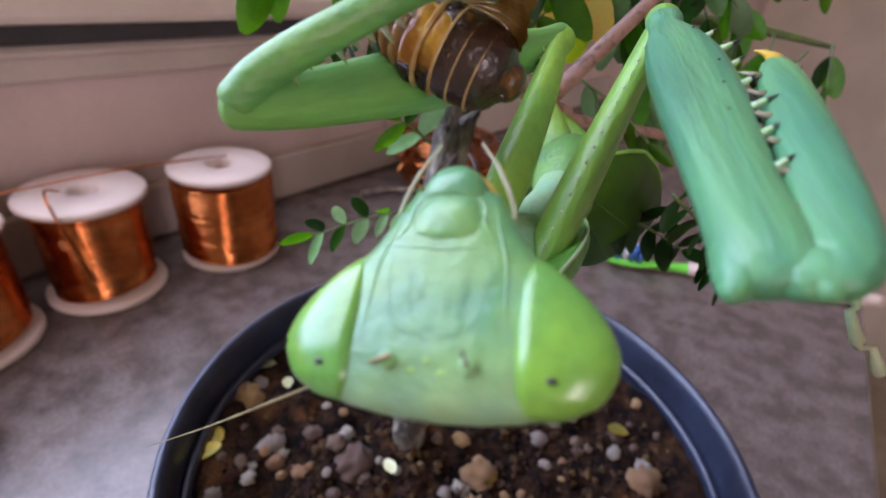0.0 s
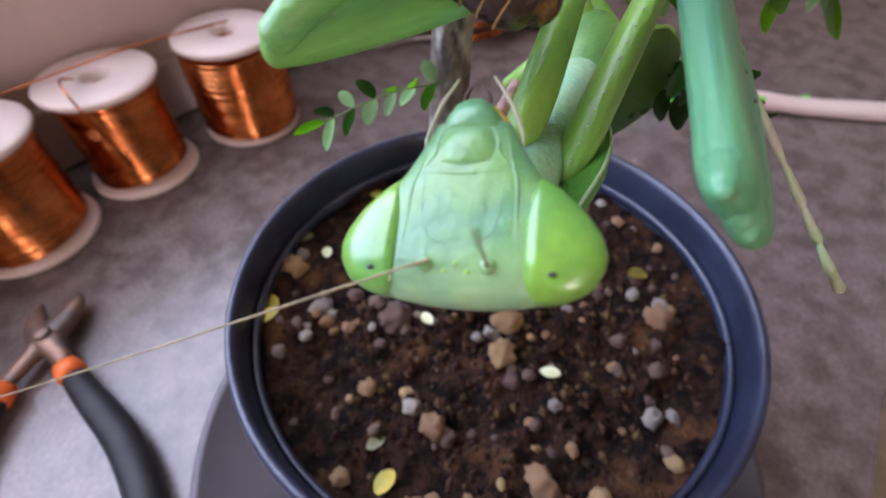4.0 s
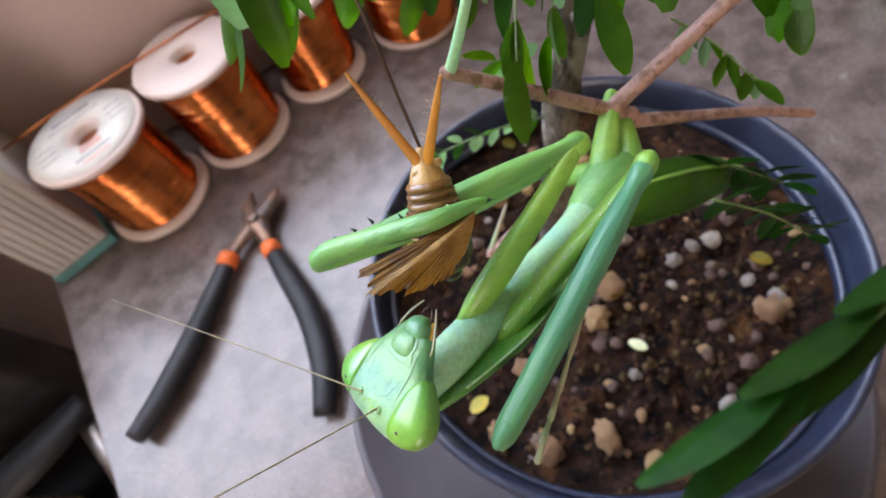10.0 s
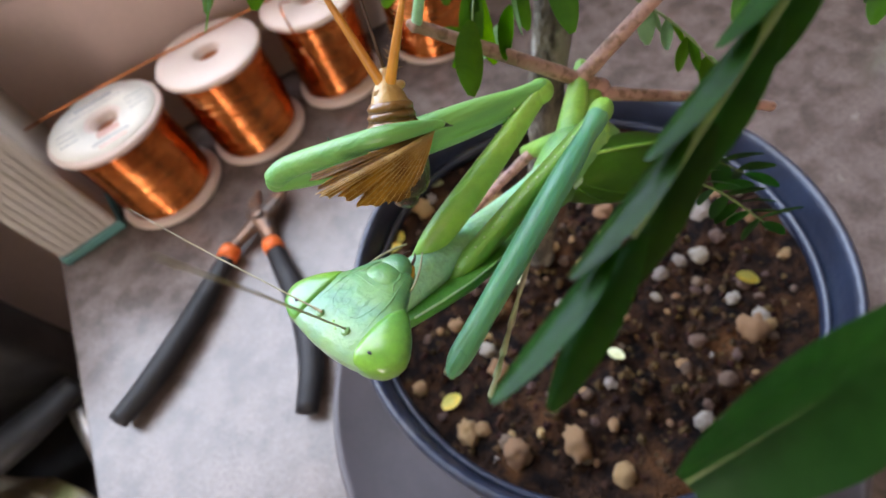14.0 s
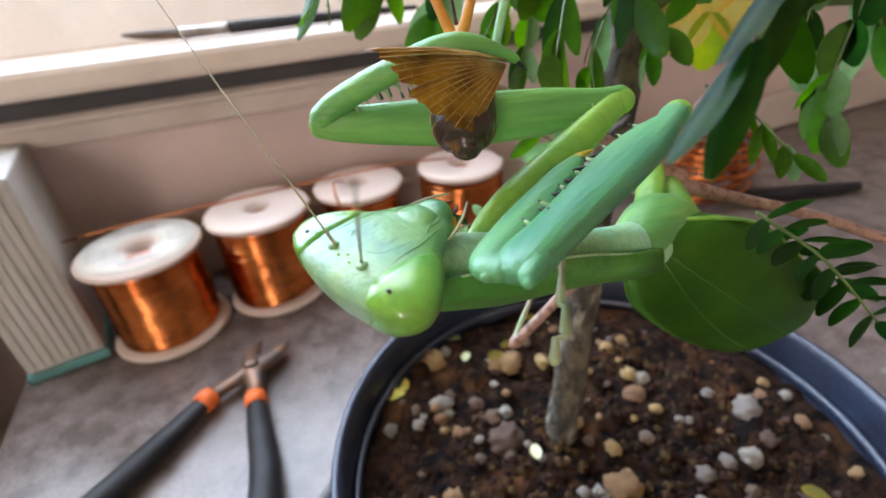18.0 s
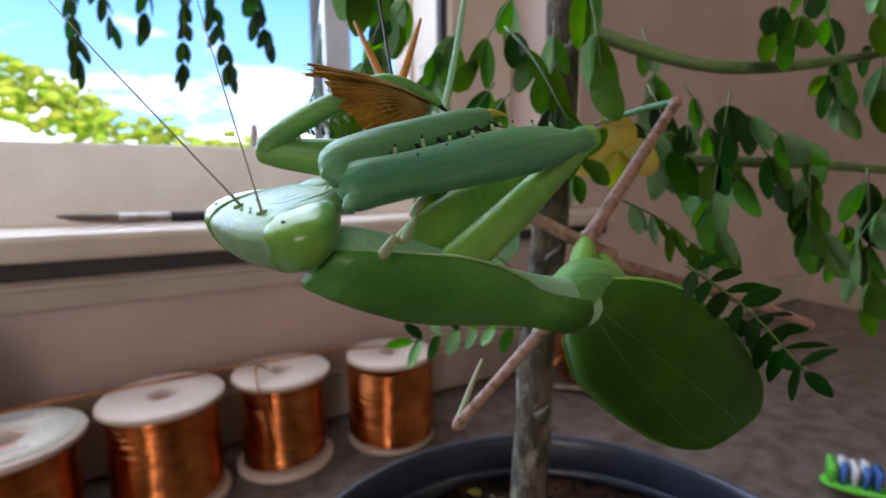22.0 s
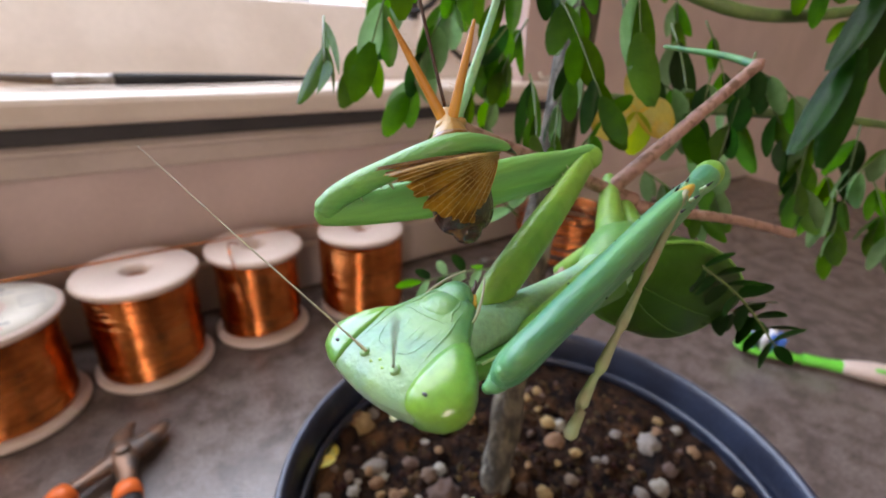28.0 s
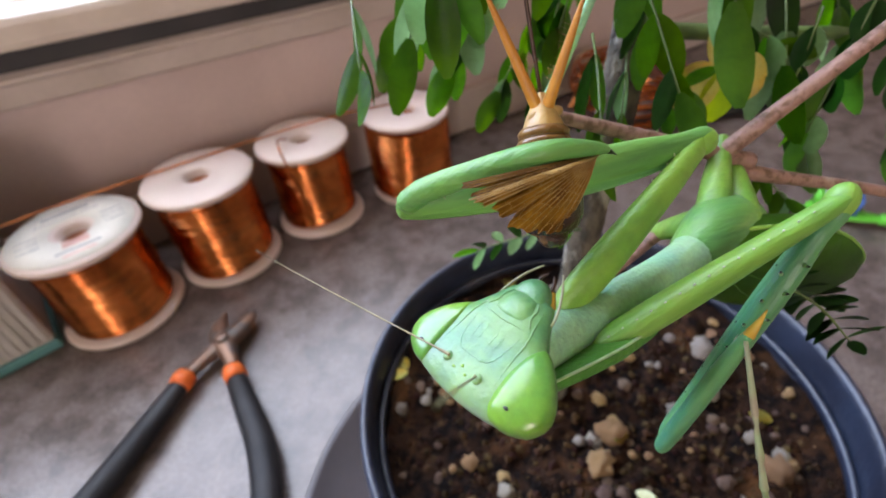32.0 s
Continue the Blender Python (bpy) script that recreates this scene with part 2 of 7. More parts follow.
M_STONE = material("pumice", (0.58, 0.37, 0.18), 0.8, 0, 0.25, 420, 0.8, 1500, second=(0.34, 0.17, 0.06), random_value=0.25, depth=0.0008)
M_STONE_PALE = material("pale_stone", (0.50, 0.44, 0.37), 0.8, 0, 0.25, 300, 0.8, 1500, second=(0.28, 0.22, 0.17), random_value=0.3, spec=0.25, depth=0.0006)
M_SEED = material("fallen_leaflet", (0.58, 0.6, 0.36), 0.5, 0, 0.12, 300, 0.2, 1500, second=(0.5, 0.5, 0.25))
M_YELLOW = material("yellow_leaf", (0.72, 0.5, 0.05), 0.5, 0, 0.15, 200, 0.2, 1200, second=(0.6, 0.55, 0.12), sss=0.15)
M_WHITE = material("white_plastic", (0.66, 0.52, 0.46), 0.5, 0, 0.05, 40, 0.1, 500, second=(0.64, 0.52, 0.45))
M_JAW = material("dark_worn_steel", (0.10, 0.08, 0.07), 0.45, 0.6, 0.25, 160, 0.2, 900, second=(0.2, 0.11, 0.07))
M_COPPER = material("copper_wire", (0.66, 0.235, 0.075), 0.17, 1.0, 0.25, 60, 0.05, 900, second=(0.44, 0.135, 0.04))
M_BLACK = material("black_rubber", (0.011, 0.0105, 0.012), 0.52, 0, 0.2, 60, 0.2, 700, second=(0.02, 0.019, 0.02), spec=0.3)
M_ORANGE = material("orange_rubber", (0.85, 0.16, 0.025), 0.5, 0, 0.08, 60, 0.1)
M_STEEL = material("worn_steel", (0.42, 0.40, 0.38), 0.38, 0.9, 0.2, 120, 0.15, 900, second=(0.24, 0.2, 0.17))
M_PAPER = material("paper_label", (0.72, 0.68, 0.6), 0.7, 0, 0.05, 60, 0.1)
M_INK = material("faded_ink", (0.30, 0.29, 0.3), 0.7, 0, 0.1, 60, 0.0)
M_INK_RED = material("red_ink", (0.62, 0.36, 0.3), 0.7, 0, 0.1, 60, 0.0)
# ---- the setting: shelf, wall, window ----
TURN = 6.28
WALL = pose(0, 0.318, 0, 0, 0, TURN)


def slab(name, corners, z0, z1, mat, bevel, label, category, kind="structure"):
    bm = bmesh.new()
    lo = [bm.verts.new((x, y, z0)) for x, y in corners]
    hi = [bm.verts.new((x, y, z1)) for x, y in corners]
    n = len(corners)
    bm.faces.new(lo[::-1])
    bm.faces.new(hi)
    for i in range(n):
        bm.faces.new((lo[i], lo[(i + 1) % n], hi[(i + 1) % n], hi[i]))
    if bevel:
        bmesh.ops.bevel(bm, geom=bm.edges[:], offset=bevel, segments=3, affect="EDGES", profile=0.5)
    return tagged(part(name, bm, mat, smooth=False), label, category, kind=kind)


slab("shelf_top", [(-0.188, 0.335), (-0.132, -0.02), (-0.112, -0.115), (0.75, 0.052), (0.75, 0.43), (-0.188, 0.3)][:5], -0.03, 0.0, M_TABLE, 0.0025,
     "speckled grey-brown stone shelf below the window", "shelf")

# wall below, beside and above the window, with the opening cut out
OPEN_L, OPEN_R, OPEN_B, OPEN_T = -0.95, 0.205, 0.185, 1.05


def wall_box(name, x0, x1, d0, d1, z0, z1, mat, label, category, bevel=0.0015):
    return tagged(part(name, box(x0, x1, d0, d1, z0, z1, bevel), mat, smooth=False, at=WALL), label, category, kind="structure")


wall_box("wall_below_window", -1.6, 0.268, 0.0, 0.22, -0.8, 0.128, M_WALL, "shaded beige plaster wall below the window sill", "wall", 0)
wall_box("wall_right_of_window", 0.27, 1.9, 0.0, 0.22, -0.8, 2.0, M_WALL, "shaded brown-grey plaster wall beside the window", "wall", 0)
wall_box("wall_left_of_window", -1.6, -0.96, 0.05, 0.22, 0.13, 2.0, M_WALL, "plaster wall at the far end of the window", "wall", 0)
wall_box("wall_above_window", -0.96, 0.268, 0.05, 0.22, 1.06, 2.0, M_WALL, "plaster wall above the window", "wall", 0)
wall_box("skirting_strip", -0.9, 0.75, -0.009, -0.001, 0.001, 0.036, M_SKIRT, "pale painted strip where wall meets shelf", "trim", 0.002)
wall_box("window_sill", -1.0, 0.345, -0.014, 0.04, 0.1285, 0.144, M_CREAM, "cream painted wooden window sill with rounded nose", "window sill", 0.004)
wall_box("sill_moulding", -1.0, 0.335, -0.004, -0.0005, 0.101, 0.1185, M_SKIRT, "painted moulding under the window sill", "trim", 0.0015)
wall_box("sill_bead", -1.0, 0.337, -0.0065, -0.0007, 0.1125, 0.1168, M_SKIRT, "rounded painted bead under the sill", "trim", 0.0018)
# dark box before the moulding, its colour standing for the nose's shade
wall_box("sill_shade_strip", -1.0, 0.34, -0.0075, -0.0045, 0.1195, 0.1282, M_DARKGAP, "dark strip painted as the shade below the sill nose", "trim", 0)

# bottom rail of the window: a sloped cream face behind the sill
bm = bmesh.new()
sec = [(0.0405, 0.129), (0.0405, 0.1455), (0.052, 0.165), (0.072, 0.197), (0.11, 0.2), (0.11, 0.129)]
ends = (0.251, 0.2495, 0.230, 0.199, 0.199, 0.199)
rows = [[bm.verts.new((x if x < 0 else e, d, z)) for (d, z), e in zip(sec, ends)] for x in (-1.0, 0.2)]
for i in range(len(sec)):
    j = (i + 1) % len(sec)
    bm.faces.new((rows[0][i], rows[0][j], rows[1][j], rows[1][i]))
bm.faces.new(rows[0][::-1])
bm.faces.new(rows[1])
tagged(part("window_rail", bm, M_CREAM, smooth=False, at=WALL), "sloping cream window rail with worn paint", "window frame", kind="structure")
tagged(part("trim", tube([(0.2525, 0.0395, 0.1475, 0.0022), (0.2325, 0.051, 0.166, 0.0022), (0.2005, 0.071, 0.1985, 0.0026)], 8), M_DARKGAP, at=WALL), "dark joint at the end of the rail", "trim", kind="structure")

window = thing("window_1", "cream wooden window with an open outward casement", "window", WALL, kind="structure")
part("jamb", box(0.2, 0.2595, 0.075, 0.165, 0.2, 1.05, 0.002), M_CREAM, window, "cream window jamb", smooth=False)
part("stop_bead", box(0.1955, 0.1995, 0.128, 0.165, 0.2, 1.05, 0.001), M_CREAM, window, smooth=False)
part("casing", box(0.1995, 0.2685, 0.053, 0.0745, 0.144, 1.3, 0.002), M_CREAM, window, "pale painted window casing", smooth=False)
hinge = part("hinge", box(0.1985, 0.2005, 0.080, 0.112, 0.224, 0.286, 0.0006), M_STEEL, window, "worn steel butt hinge", smooth=False)
for k in range(5):
    part("hinge_knuckle", tube([(0.1955, 0.0555, 0.2215 + 0.0116 * k, 0.003), (0.1955, 0.0555, 0.2324 + 0.0116 * k, 0.003)], 12), M_STEEL, hinge)
for z in (0.232, 0.255, 0.278):
    part("screw", blob(0.0026, (0.5, 1, 1), (0.1985, 0.098, z), sub=2), M_DARKGAP, hinge)
part("hinge_gap", box(0.192, 0.1985, 0.0585, 0.0655, 0.19, 0.95), M_DARKGAP, window, "dark gap beside the hinge", smooth=False)
hook = part("hook", tube([(0.166, 0.058, 0.1955, 0.0012), (0.1872, 0.053, 0.1945, 0.0022), (0.2031, 0.046, 0.2018, 0.0024), (0.2097, 0.045, 0.214, 0.0024), (0.2045, 0.045, 0.226, 0.0022), (0.1955, 0.045, 0.2284, 0.002), (0.1895, 0.045, 0.2209, 0.0018), (0.1941, 0.045, 0.2127, 0.0016), (0.2, 0.046, 0.214, 0.0012)], 8, 48), M_BLACK, window, "curled dark iron window hook")
part("sill_return", box(0.2, 0.2684, 0.0408, 0.0525, 0.1286, 0.1436), M_CREAM, window, "dusty end of the sill", smooth=False)
part("bracket", box(0.2335, 0.2455, 0.0265, 0.0395, 0.1442, 0.153, 0.002), M_STEEL, window, "small grey catch plate on the sill", smooth=False)
part("latch_pin", tube([(0.034, 0.085, 0.199, 0.0032), (0.034, 0.085, 0.2155, 0.0028), (0.034, 0.085, 0.2165, 0.0018)], 10), M_STEEL, window, "small grey iron latch pin")
# the open casement, swung outwards, seen nearly edge on: near stile, far stile, rails and panes between
CAS = Matrix.Translation((0.146, 0.203, 0.2)) @ Matrix.Rotation(radians(76), 4, "Z")
case = part("casement", box(0.0, 0.034, -0.014, 0.014, 0.0, 0.85, 0.002), M_CREAM_BACKLIT, window, "casement stile, its paint greyed as if backlit", smooth=False, at=CAS)
part("casement_stile", box(0.40, 0.436, -0.014, 0.014, 0.0, 0.85, 0.002), M_CREAM_BACKLIT, case, smooth=False)
part("casement_rail", box(0.034, 0.40, -0.014, 0.014, 0.0, 0.03, 0.002), M_CREAM_BACKLIT, case, smooth=False)
for z in (0.18, 0.42):
    part("glazing_bar", box(0.034, 0.40, -0.011, 0.011, z, z + 0.016, 0.001), M_CREAM_BACKLIT, case, smooth=False)
glass = bpy.data.materials.new("window_glass")
glass.use_nodes = True
gn = glass.node_tree
gn.nodes.clear()
g_out, g_mix, g_tr, g_gl = (gn.nodes.new("ShaderNode" + n) for n in ("OutputMaterial", "MixShader", "BsdfTransparent", "BsdfGlossy"))
g_gl.inputs["Roughness"].default_value, g_mix.inputs[0].default_value = 0.03, 0.06
g_tr.inputs[0].default_value = (0.9, 0.95, 1.0, 1)
gn.links.new(g_tr.outputs[0], g_mix.inputs[1]), gn.links.new(g_gl.outputs[0], g_mix.inputs[2]), gn.links.new(g_mix.outputs[0], g_out.inputs[0])
for z0, z1 in ((0.031, 0.179), (0.197, 0.419), (0.437, 0.849)):
    pane = part("pane", box(0.0345, 0.3995, -0.002, 0.002, z0, z1), glass, case, "clear window pane", smooth=False)
    pane.visible_shadow = False

# the rest of the room, plain, with the far window's opening behind the camera
M_ROOM = material("room_paint", (0.76, 0.68, 0.6), 0.8, 0, 0.05, 6, 0.1, 60)
M_FLOOR = material("room_floor", (0.42, 0.36, 0.28), 0.6, 0, 0.2, 8, 0.1, 60, second=(0.3, 0.25, 0.19))
tagged(part("floor", box(-2.6, 1.95, -2.55, 0.45, -0.85, -0.8), M_FLOOR, smooth=False), "pale worn room floor far below the shelf", "floor", kind="structure")
tagged(part("ceiling", box(-4, 4, -3.4, 0.9, 2.0, 2.05), M_ROOM, smooth=False), "plain cream ceiling", "ceiling", kind="structure")
tagged(part("wall_east", box(1.85, 1.95, -3.4, 0.7, -0.8, 2.0), M_ROOM, smooth=False), "plain cream wall", "wall", kind="structure")
tagged(part("wall_west", box(-2.6, -2.5, -3.4, 0.7, -0.8, 2.0), M_ROOM, smooth=False), "plain cream wall", "wall", kind="structure")
tagged(part("wall_north", box(-2.6, -1.55, 0.2, 0.3, -0.8, 2.0), M_ROOM, smooth=False), "plain cream wall", "wall", kind="structure")
bm = box(-2.5, -2.1, -2.55, -2.45, -0.8, 2.0)
for b in ((-0.5, 1.85, -2.55, -2.45, -0.8, 2.0), (-2.1, -0.5, -2.55, -2.45, -0.8, 0.1), (-2.1, -0.5, -2.55, -2.45, 1.7, 2.0)):
    box(*b, bm=bm)
tagged(part("wall_south", bm, M_ROOM, smooth=False), "cream wall with a wide window opening", "wall", kind="structure")

# sky and far trees outside the window
def backdrop():
    m = bpy.data.materials.new("sky_backdrop")
    m.use_nodes = True
    nt = m.node_tree
    nt.nodes.clear()
    N, L = nt.nodes.new, nt.links.new
    out, em, co, mp = N("ShaderNodeOutputMaterial"), N("ShaderNodeEmission"), N("ShaderNodeTexCoord"), N("ShaderNodeMapping")
    mp.inputs["Scale"].default_value = (0.55, 1.0, 1.9)
    n1 = N("ShaderNodeTexNoise")
    n1.inputs["Scale"].default_value, n1.inputs["Detail"].default_value, n1.inputs["Roughness"].default_value = 0.16, 9, 0.58
    sep, grad, add, ramp, mix, rs = N("ShaderNodeSeparateXYZ"), N("ShaderNodeMapRange"), N("ShaderNodeMath"), N("ShaderNodeValToRGB"), N("ShaderNodeMix"), N("ShaderNodeValToRGB")
    L(co.outputs["Object"], mp.inputs[0]), L(mp.outputs[0], n1.inputs["Vector"]), L(co.outputs["Object"], sep.inputs[0])
    L(sep.outputs[2], grad.inputs[0])
    grad.inputs[1].default_value, grad.inputs[2].default_value, grad.inputs[3].default_value, grad.inputs[4].default_value = 0.0, 12.0, 0.16, -0.12
    add.operation = "ADD"
    L(n1.outputs[0], add.inputs[0]), L(grad.outputs[0], add.inputs[1])
    ramp.color_ramp.elements[0].position, ramp.color_ramp.elements[1].position = 0.46, 0.60
    L(add.outputs[0], ramp.inputs[0])
    g2 = N("ShaderNodeMapRange")
    g2.inputs[1].default_value, g2.inputs[2].default_value = -2.0, 22.0
    L(sep.outputs[2], g2.inputs[0])
    rs.color_ramp.elements[0].color, rs.color_ramp.elements[1].color = (0.36, 0.68, 1.0, 1), (0.05, 0.27, 0.85, 1)
    L(g2.outputs[0], rs.inputs[0])
    mix.data_type = "RGBA"
    L(ramp.outputs[0], mix.inputs[0]), L(rs.outputs[0], mix.inputs[6])
    mix.inputs[7].default_value = (0.95, 0.97, 1.0, 1)
    L(mix.outputs[2], em.inputs[0])
    em.inputs[1].default_value = 2.1
    L(em.outputs[0], out.inputs[0])
    bm = bmesh.new()
    bmesh.ops.create_grid(bm, x_segments=2, y_segments=2, size=1, matrix=Matrix.Translation((0, 0, 10)) @ Matrix.Rotation(radians(90), 4, "X") @ Matrix.Diagonal((70, 30, 1, 1)))
    return tagged(part("backdrop", bm, m, smooth=False, at=pose(-4, 42, 0, 0, 0, 0)), "bright blue sky with white clouds", "sky", kind="structure")


backdrop()
M_FARTREE = material("far_foliage", (0.62, 0.68, 0.08), 0.8, 0, 0.3, 2.0, 0, 9, second=(0.3, 0.46, 0.05), random_value=0.3, island=True)
bm = bmesh.new()
rnd = random.Random(4)
for k in range(3000):
    x = rnd.uniform(-40, 16)
    top = 6.5 * math.exp(-((x + 12) / 7.0) ** 2) + 2.2 * math.exp(-(x / 8.0) ** 2) + 0.7 + 0.7 * noise.noise(V((x * 0.5, 0, 0)))
    z = rnd.uniform(max(top - 3.5, -2), top)
    blob(rnd.uniform(0.12, 0.36), (1.3, 1, 0.8), (x, 34 + rnd.uniform(-2, 3), z), 0.9, 1, 0.25, bm, seed=k)
tagged(part("far_trees", bm, M_FARTREE), "sunlit yellow-green treetops far outside the window", "trees", kind="stuff")
bm = bmesh.new()
bmesh.ops.create_grid(bm, x_segments=1, y_segments=1, size=1, matrix=Matrix.Translation((0, 0, -2)) @ Matrix.Diagonal((80, 60, 1, 1)))
tagged(part("ground", bm, M_FARTREE, smooth=False), "green ground outside the window", "ground", kind="structure")
chain = thing("bead_chain", "pale plastic bead chain hanging against the window casing", "bead chain", WALL)
part("cord", tube([(0.3022, -0.005, 0.149, 0.0003), (0.3, -0.005, 0.3, 0.0003), (0.3, -0.0005, 0.42, 0.0003)], 6), M_PAPER, chain)
BEAD = mesh_of(blob(0.0014, sub=2), "bead")
BEAD.materials.append(M_PAPER)
for k in range(44):
    if k < 8:
        a = math.pi * k / 8
        q = V((0.2945 - 0.0077 * math.cos(a), -0.005, 0.1515 - 0.0045 * math.sin(a)))
    else:
        q = V((0.3022 - 0.00005 * k, -0.005, 0.1515 + 0.0034 * (k - 7)))
    bead = new("bead", BEAD)
    bead.parent = chain
    bead.location = q

# ---- wire spools ----
def winding(r0, z0, z1, turns, seed, wire):
    """Turns of wire laid side by side, a little uneven."""
    prof = []
    step = (z1 - z0) / turns
    rnd = random.Random(seed)
    offs = [rnd.uniform(-0.0007, 0.0005) for _ in range(turns)]
    for k in range(turns):
        for a in range(5):
            u = a / 4
            prof.append((r0 - 0.0002 + offs[k] * 0.7 + wire * 0.46 * math.sin(math.pi * min(max(u, 0.04), 0.96)), z0 + step * (k + u * 0.98)))

    def wob(r, z, a):
        n = noise.noise(V((math.cos(a) * 1.4, math.sin(a) * 1.4, z * 120 + seed)))
        tilt = step * 1.6 * math.sin(a + seed + z * 40)
        zz = min(max(z + tilt + 0.0004 * n, z0), z1)
        return r + 0.0003 * n, zz
    return lathe(prof, 56, wob)


def flange(r, hole, t, z):
    b = t * 0.3
    return lathe([(hole, z), (r - b, z), (r, z + b), (r, z + t - b), (r - b, z + t), (hole + b, z + t), (hole, z + t - b)], 56, closed=True)


def spool(x, y, r, h, rw, turns, wire, seed, label, turn=0.0, tilt=0.0):
    ob = thing("wire_spool", label, "wire spool", pose(x, y, 0, tilt, 0, turn), "copper wire spools")
    part("top_flange", flange(r, r * 0.24, 0.0042, h - 0.0042), M_WHITE, ob, "white plastic flange with a round hole")
    part("bottom_flange", flange(r, r * 0.24, 0.0042, 0.0), M_WHITE, ob)
    part("core", lathe([(r * 0.24 + 0.003, 0.0), (r * 0.24 + 0.003, h - 0.001), (r * 0.24, h - 0.001), (r * 0.24, 0.0)], 32, closed=True), M_WHITE, ob)
    part("wire_winding", winding(rw, 0.0046, h - 0.0046, turns, seed, wire), M_COPPER, ob, "shining copper wire in close turns")
    return ob


sp_a = spool(-0.098, 0.249, 0.0315, 0.057, 0.0268, 46, 0.0011, 1.0, "white plastic spool wound with fine copper wire, printed label on top", 15)
sp_b = spool(-0.0365, 0.265, 0.0300, 0.060, 0.0262, 30, 0.0017, 2.3, "white plastic spool wound with thick copper wire", 40)
sp_c = spool(0.0250, 0.279, 0.0285, 0.0585, 0.0238, 26, 0.0019, 3.7, "white plastic spool loosely wound with copper wire", 80)
sp_d = spool(0.0935, 0.279, 0.0285, 0.0590, 0.0274, 30, 0.0017, 5.1, "full spool of amber copper wire with white flanges", 10)
lab = part("paper_label", lathe([(0.0105, 0.0573), (0.029, 0.0573), (0.029, 0.0576), (0.0105, 0.0576)], 48, closed=True), M_PAPER, sp_a, "printed paper label, unreadable")
for y, w, hgt, mm in ((0.0185, 0.022, 0.0026, M_INK), (0.0135, 0.03, 0.0009, M_INK), (-0.0125, 0.012, 0.005, M_INK_RED), (-0.0185, 0.02, 0.0016, M_INK), (-0.0225, 0.015, 0.0016, M_INK_RED)):
    part("print_bar", box(-w / 2, w / 2, y - hgt / 2, y + hgt / 2, 0.05765, 0.05775), mm, lab, smooth=False)
for y in (0.0045, -0.0005, -0.0055):
    for x in (-0.0245, 0.0145):
        part("print_bar", box(x, x + 0.01, y, y + 0.0008, 0.05765, 0.05775), M_INK, lab, smooth=False)

# a long straight wire over the spools, and loose ends
tagged(part("copper_wire", tube([(-0.172, 0.256, 0.0588, 0.0006), (-0.12, 0.268, 0.0606, 0.0006), (-0.06, 0.277, 0.0612, 0.0006), (0.0, 0.286, 0.0608, 0.0006), (0.05, 0.289, 0.0612, 0.0006), (0.1, 0.285, 0.0602, 0.0006)], 8, 40), M_COPPER),
       "straight length of copper wire lying across the spool tops", "wire")
part("wire_end", tube([(-0.026, 0.004, 0.02, 0.0006), (-0.031, 0.006, 0.04, 0.0006), (-0.03, 0.01, 0.06, 0.0006), (-0.018, 0.012, 0.067, 0.0006), (-0.006, 0.008, 0.0615, 0.0006)], 6, 30), M_COPPER, sp_c, "loose curl of copper wire")
part("wire_end", tube([(0.0278, 0.0, 0.022, 0.0006), (0.031, 0.004, 0.016, 0.0006), (0.034, 0.012, 0.006, 0.0006)], 6, 16), M_COPPER, sp_d, "loose curl of copper wire")

# hank of bare copper wire with a black tool under it
hank = thing("wire_hank", "loose hank of bright copper wire lying on the shelf", "wire coil", pose(0.285, 0.282, 0))
rnd = random.Random(8)
for k in range(16):
    r, z = 0.040 + rnd.uniform(-0.007, 0.005), 0.006 + 0.0026 * k
    ph, tx, ty = rnd.uniform(0, 6), rnd.uniform(-0.05, 0.05), rnd.uniform(-0.05, 0.05)
    ring = [(r * math.cos(ph + TAU * j / 40), r * math.sin(ph + TAU * j / 40), z + r * (tx * math.cos(TAU * j / 40 + ph) + ty * math.sin(TAU * j / 40 + ph)), 0.0013) for j in range(41)]
    part("wire_loop", tube(ring, 6), M_COPPER, hank)
part("wire_end", tube([(-0.040, -0.005, 0.034, 0.001), (-0.045, -0.012, 0.03, 0.001), (-0.052, -0.016, 0.036, 0.001), (-0.062, -0.018, 0.04, 0.001), (-0.072, -0.02, 0.034, 0.001)], 6, 24), M_COPPER, hank, "wavy loose wire end")
tool = thing("hook_tool", "black handled tool lying on the shelf", "tool", pose(0.33, 0.235, 0.005))
part("handle", tube([(-0.075, 0.035, 0.0, 0.004), (-0.02, 0.012, 0, 0.0046), (0.04, -0.005, 0, 0.0046), (0.06, -0.008, 0.0, 0.0035)], 12, 20), M_BLACK, tool)
part("shank", tube([(-0.07, 0.033, 0.0, 0.0022), (-0.1, 0.055, 0, 0.002), (-0.125, 0.06, 0.0, 0.002)], 8, 12), M_STEEL, tool)

# ---- pliers ----
pl = thing("diagonal_pliers", "open diagonal pliers with black handles and orange collars", "pliers", pose(0, 0, 0))
Z = 0.0065
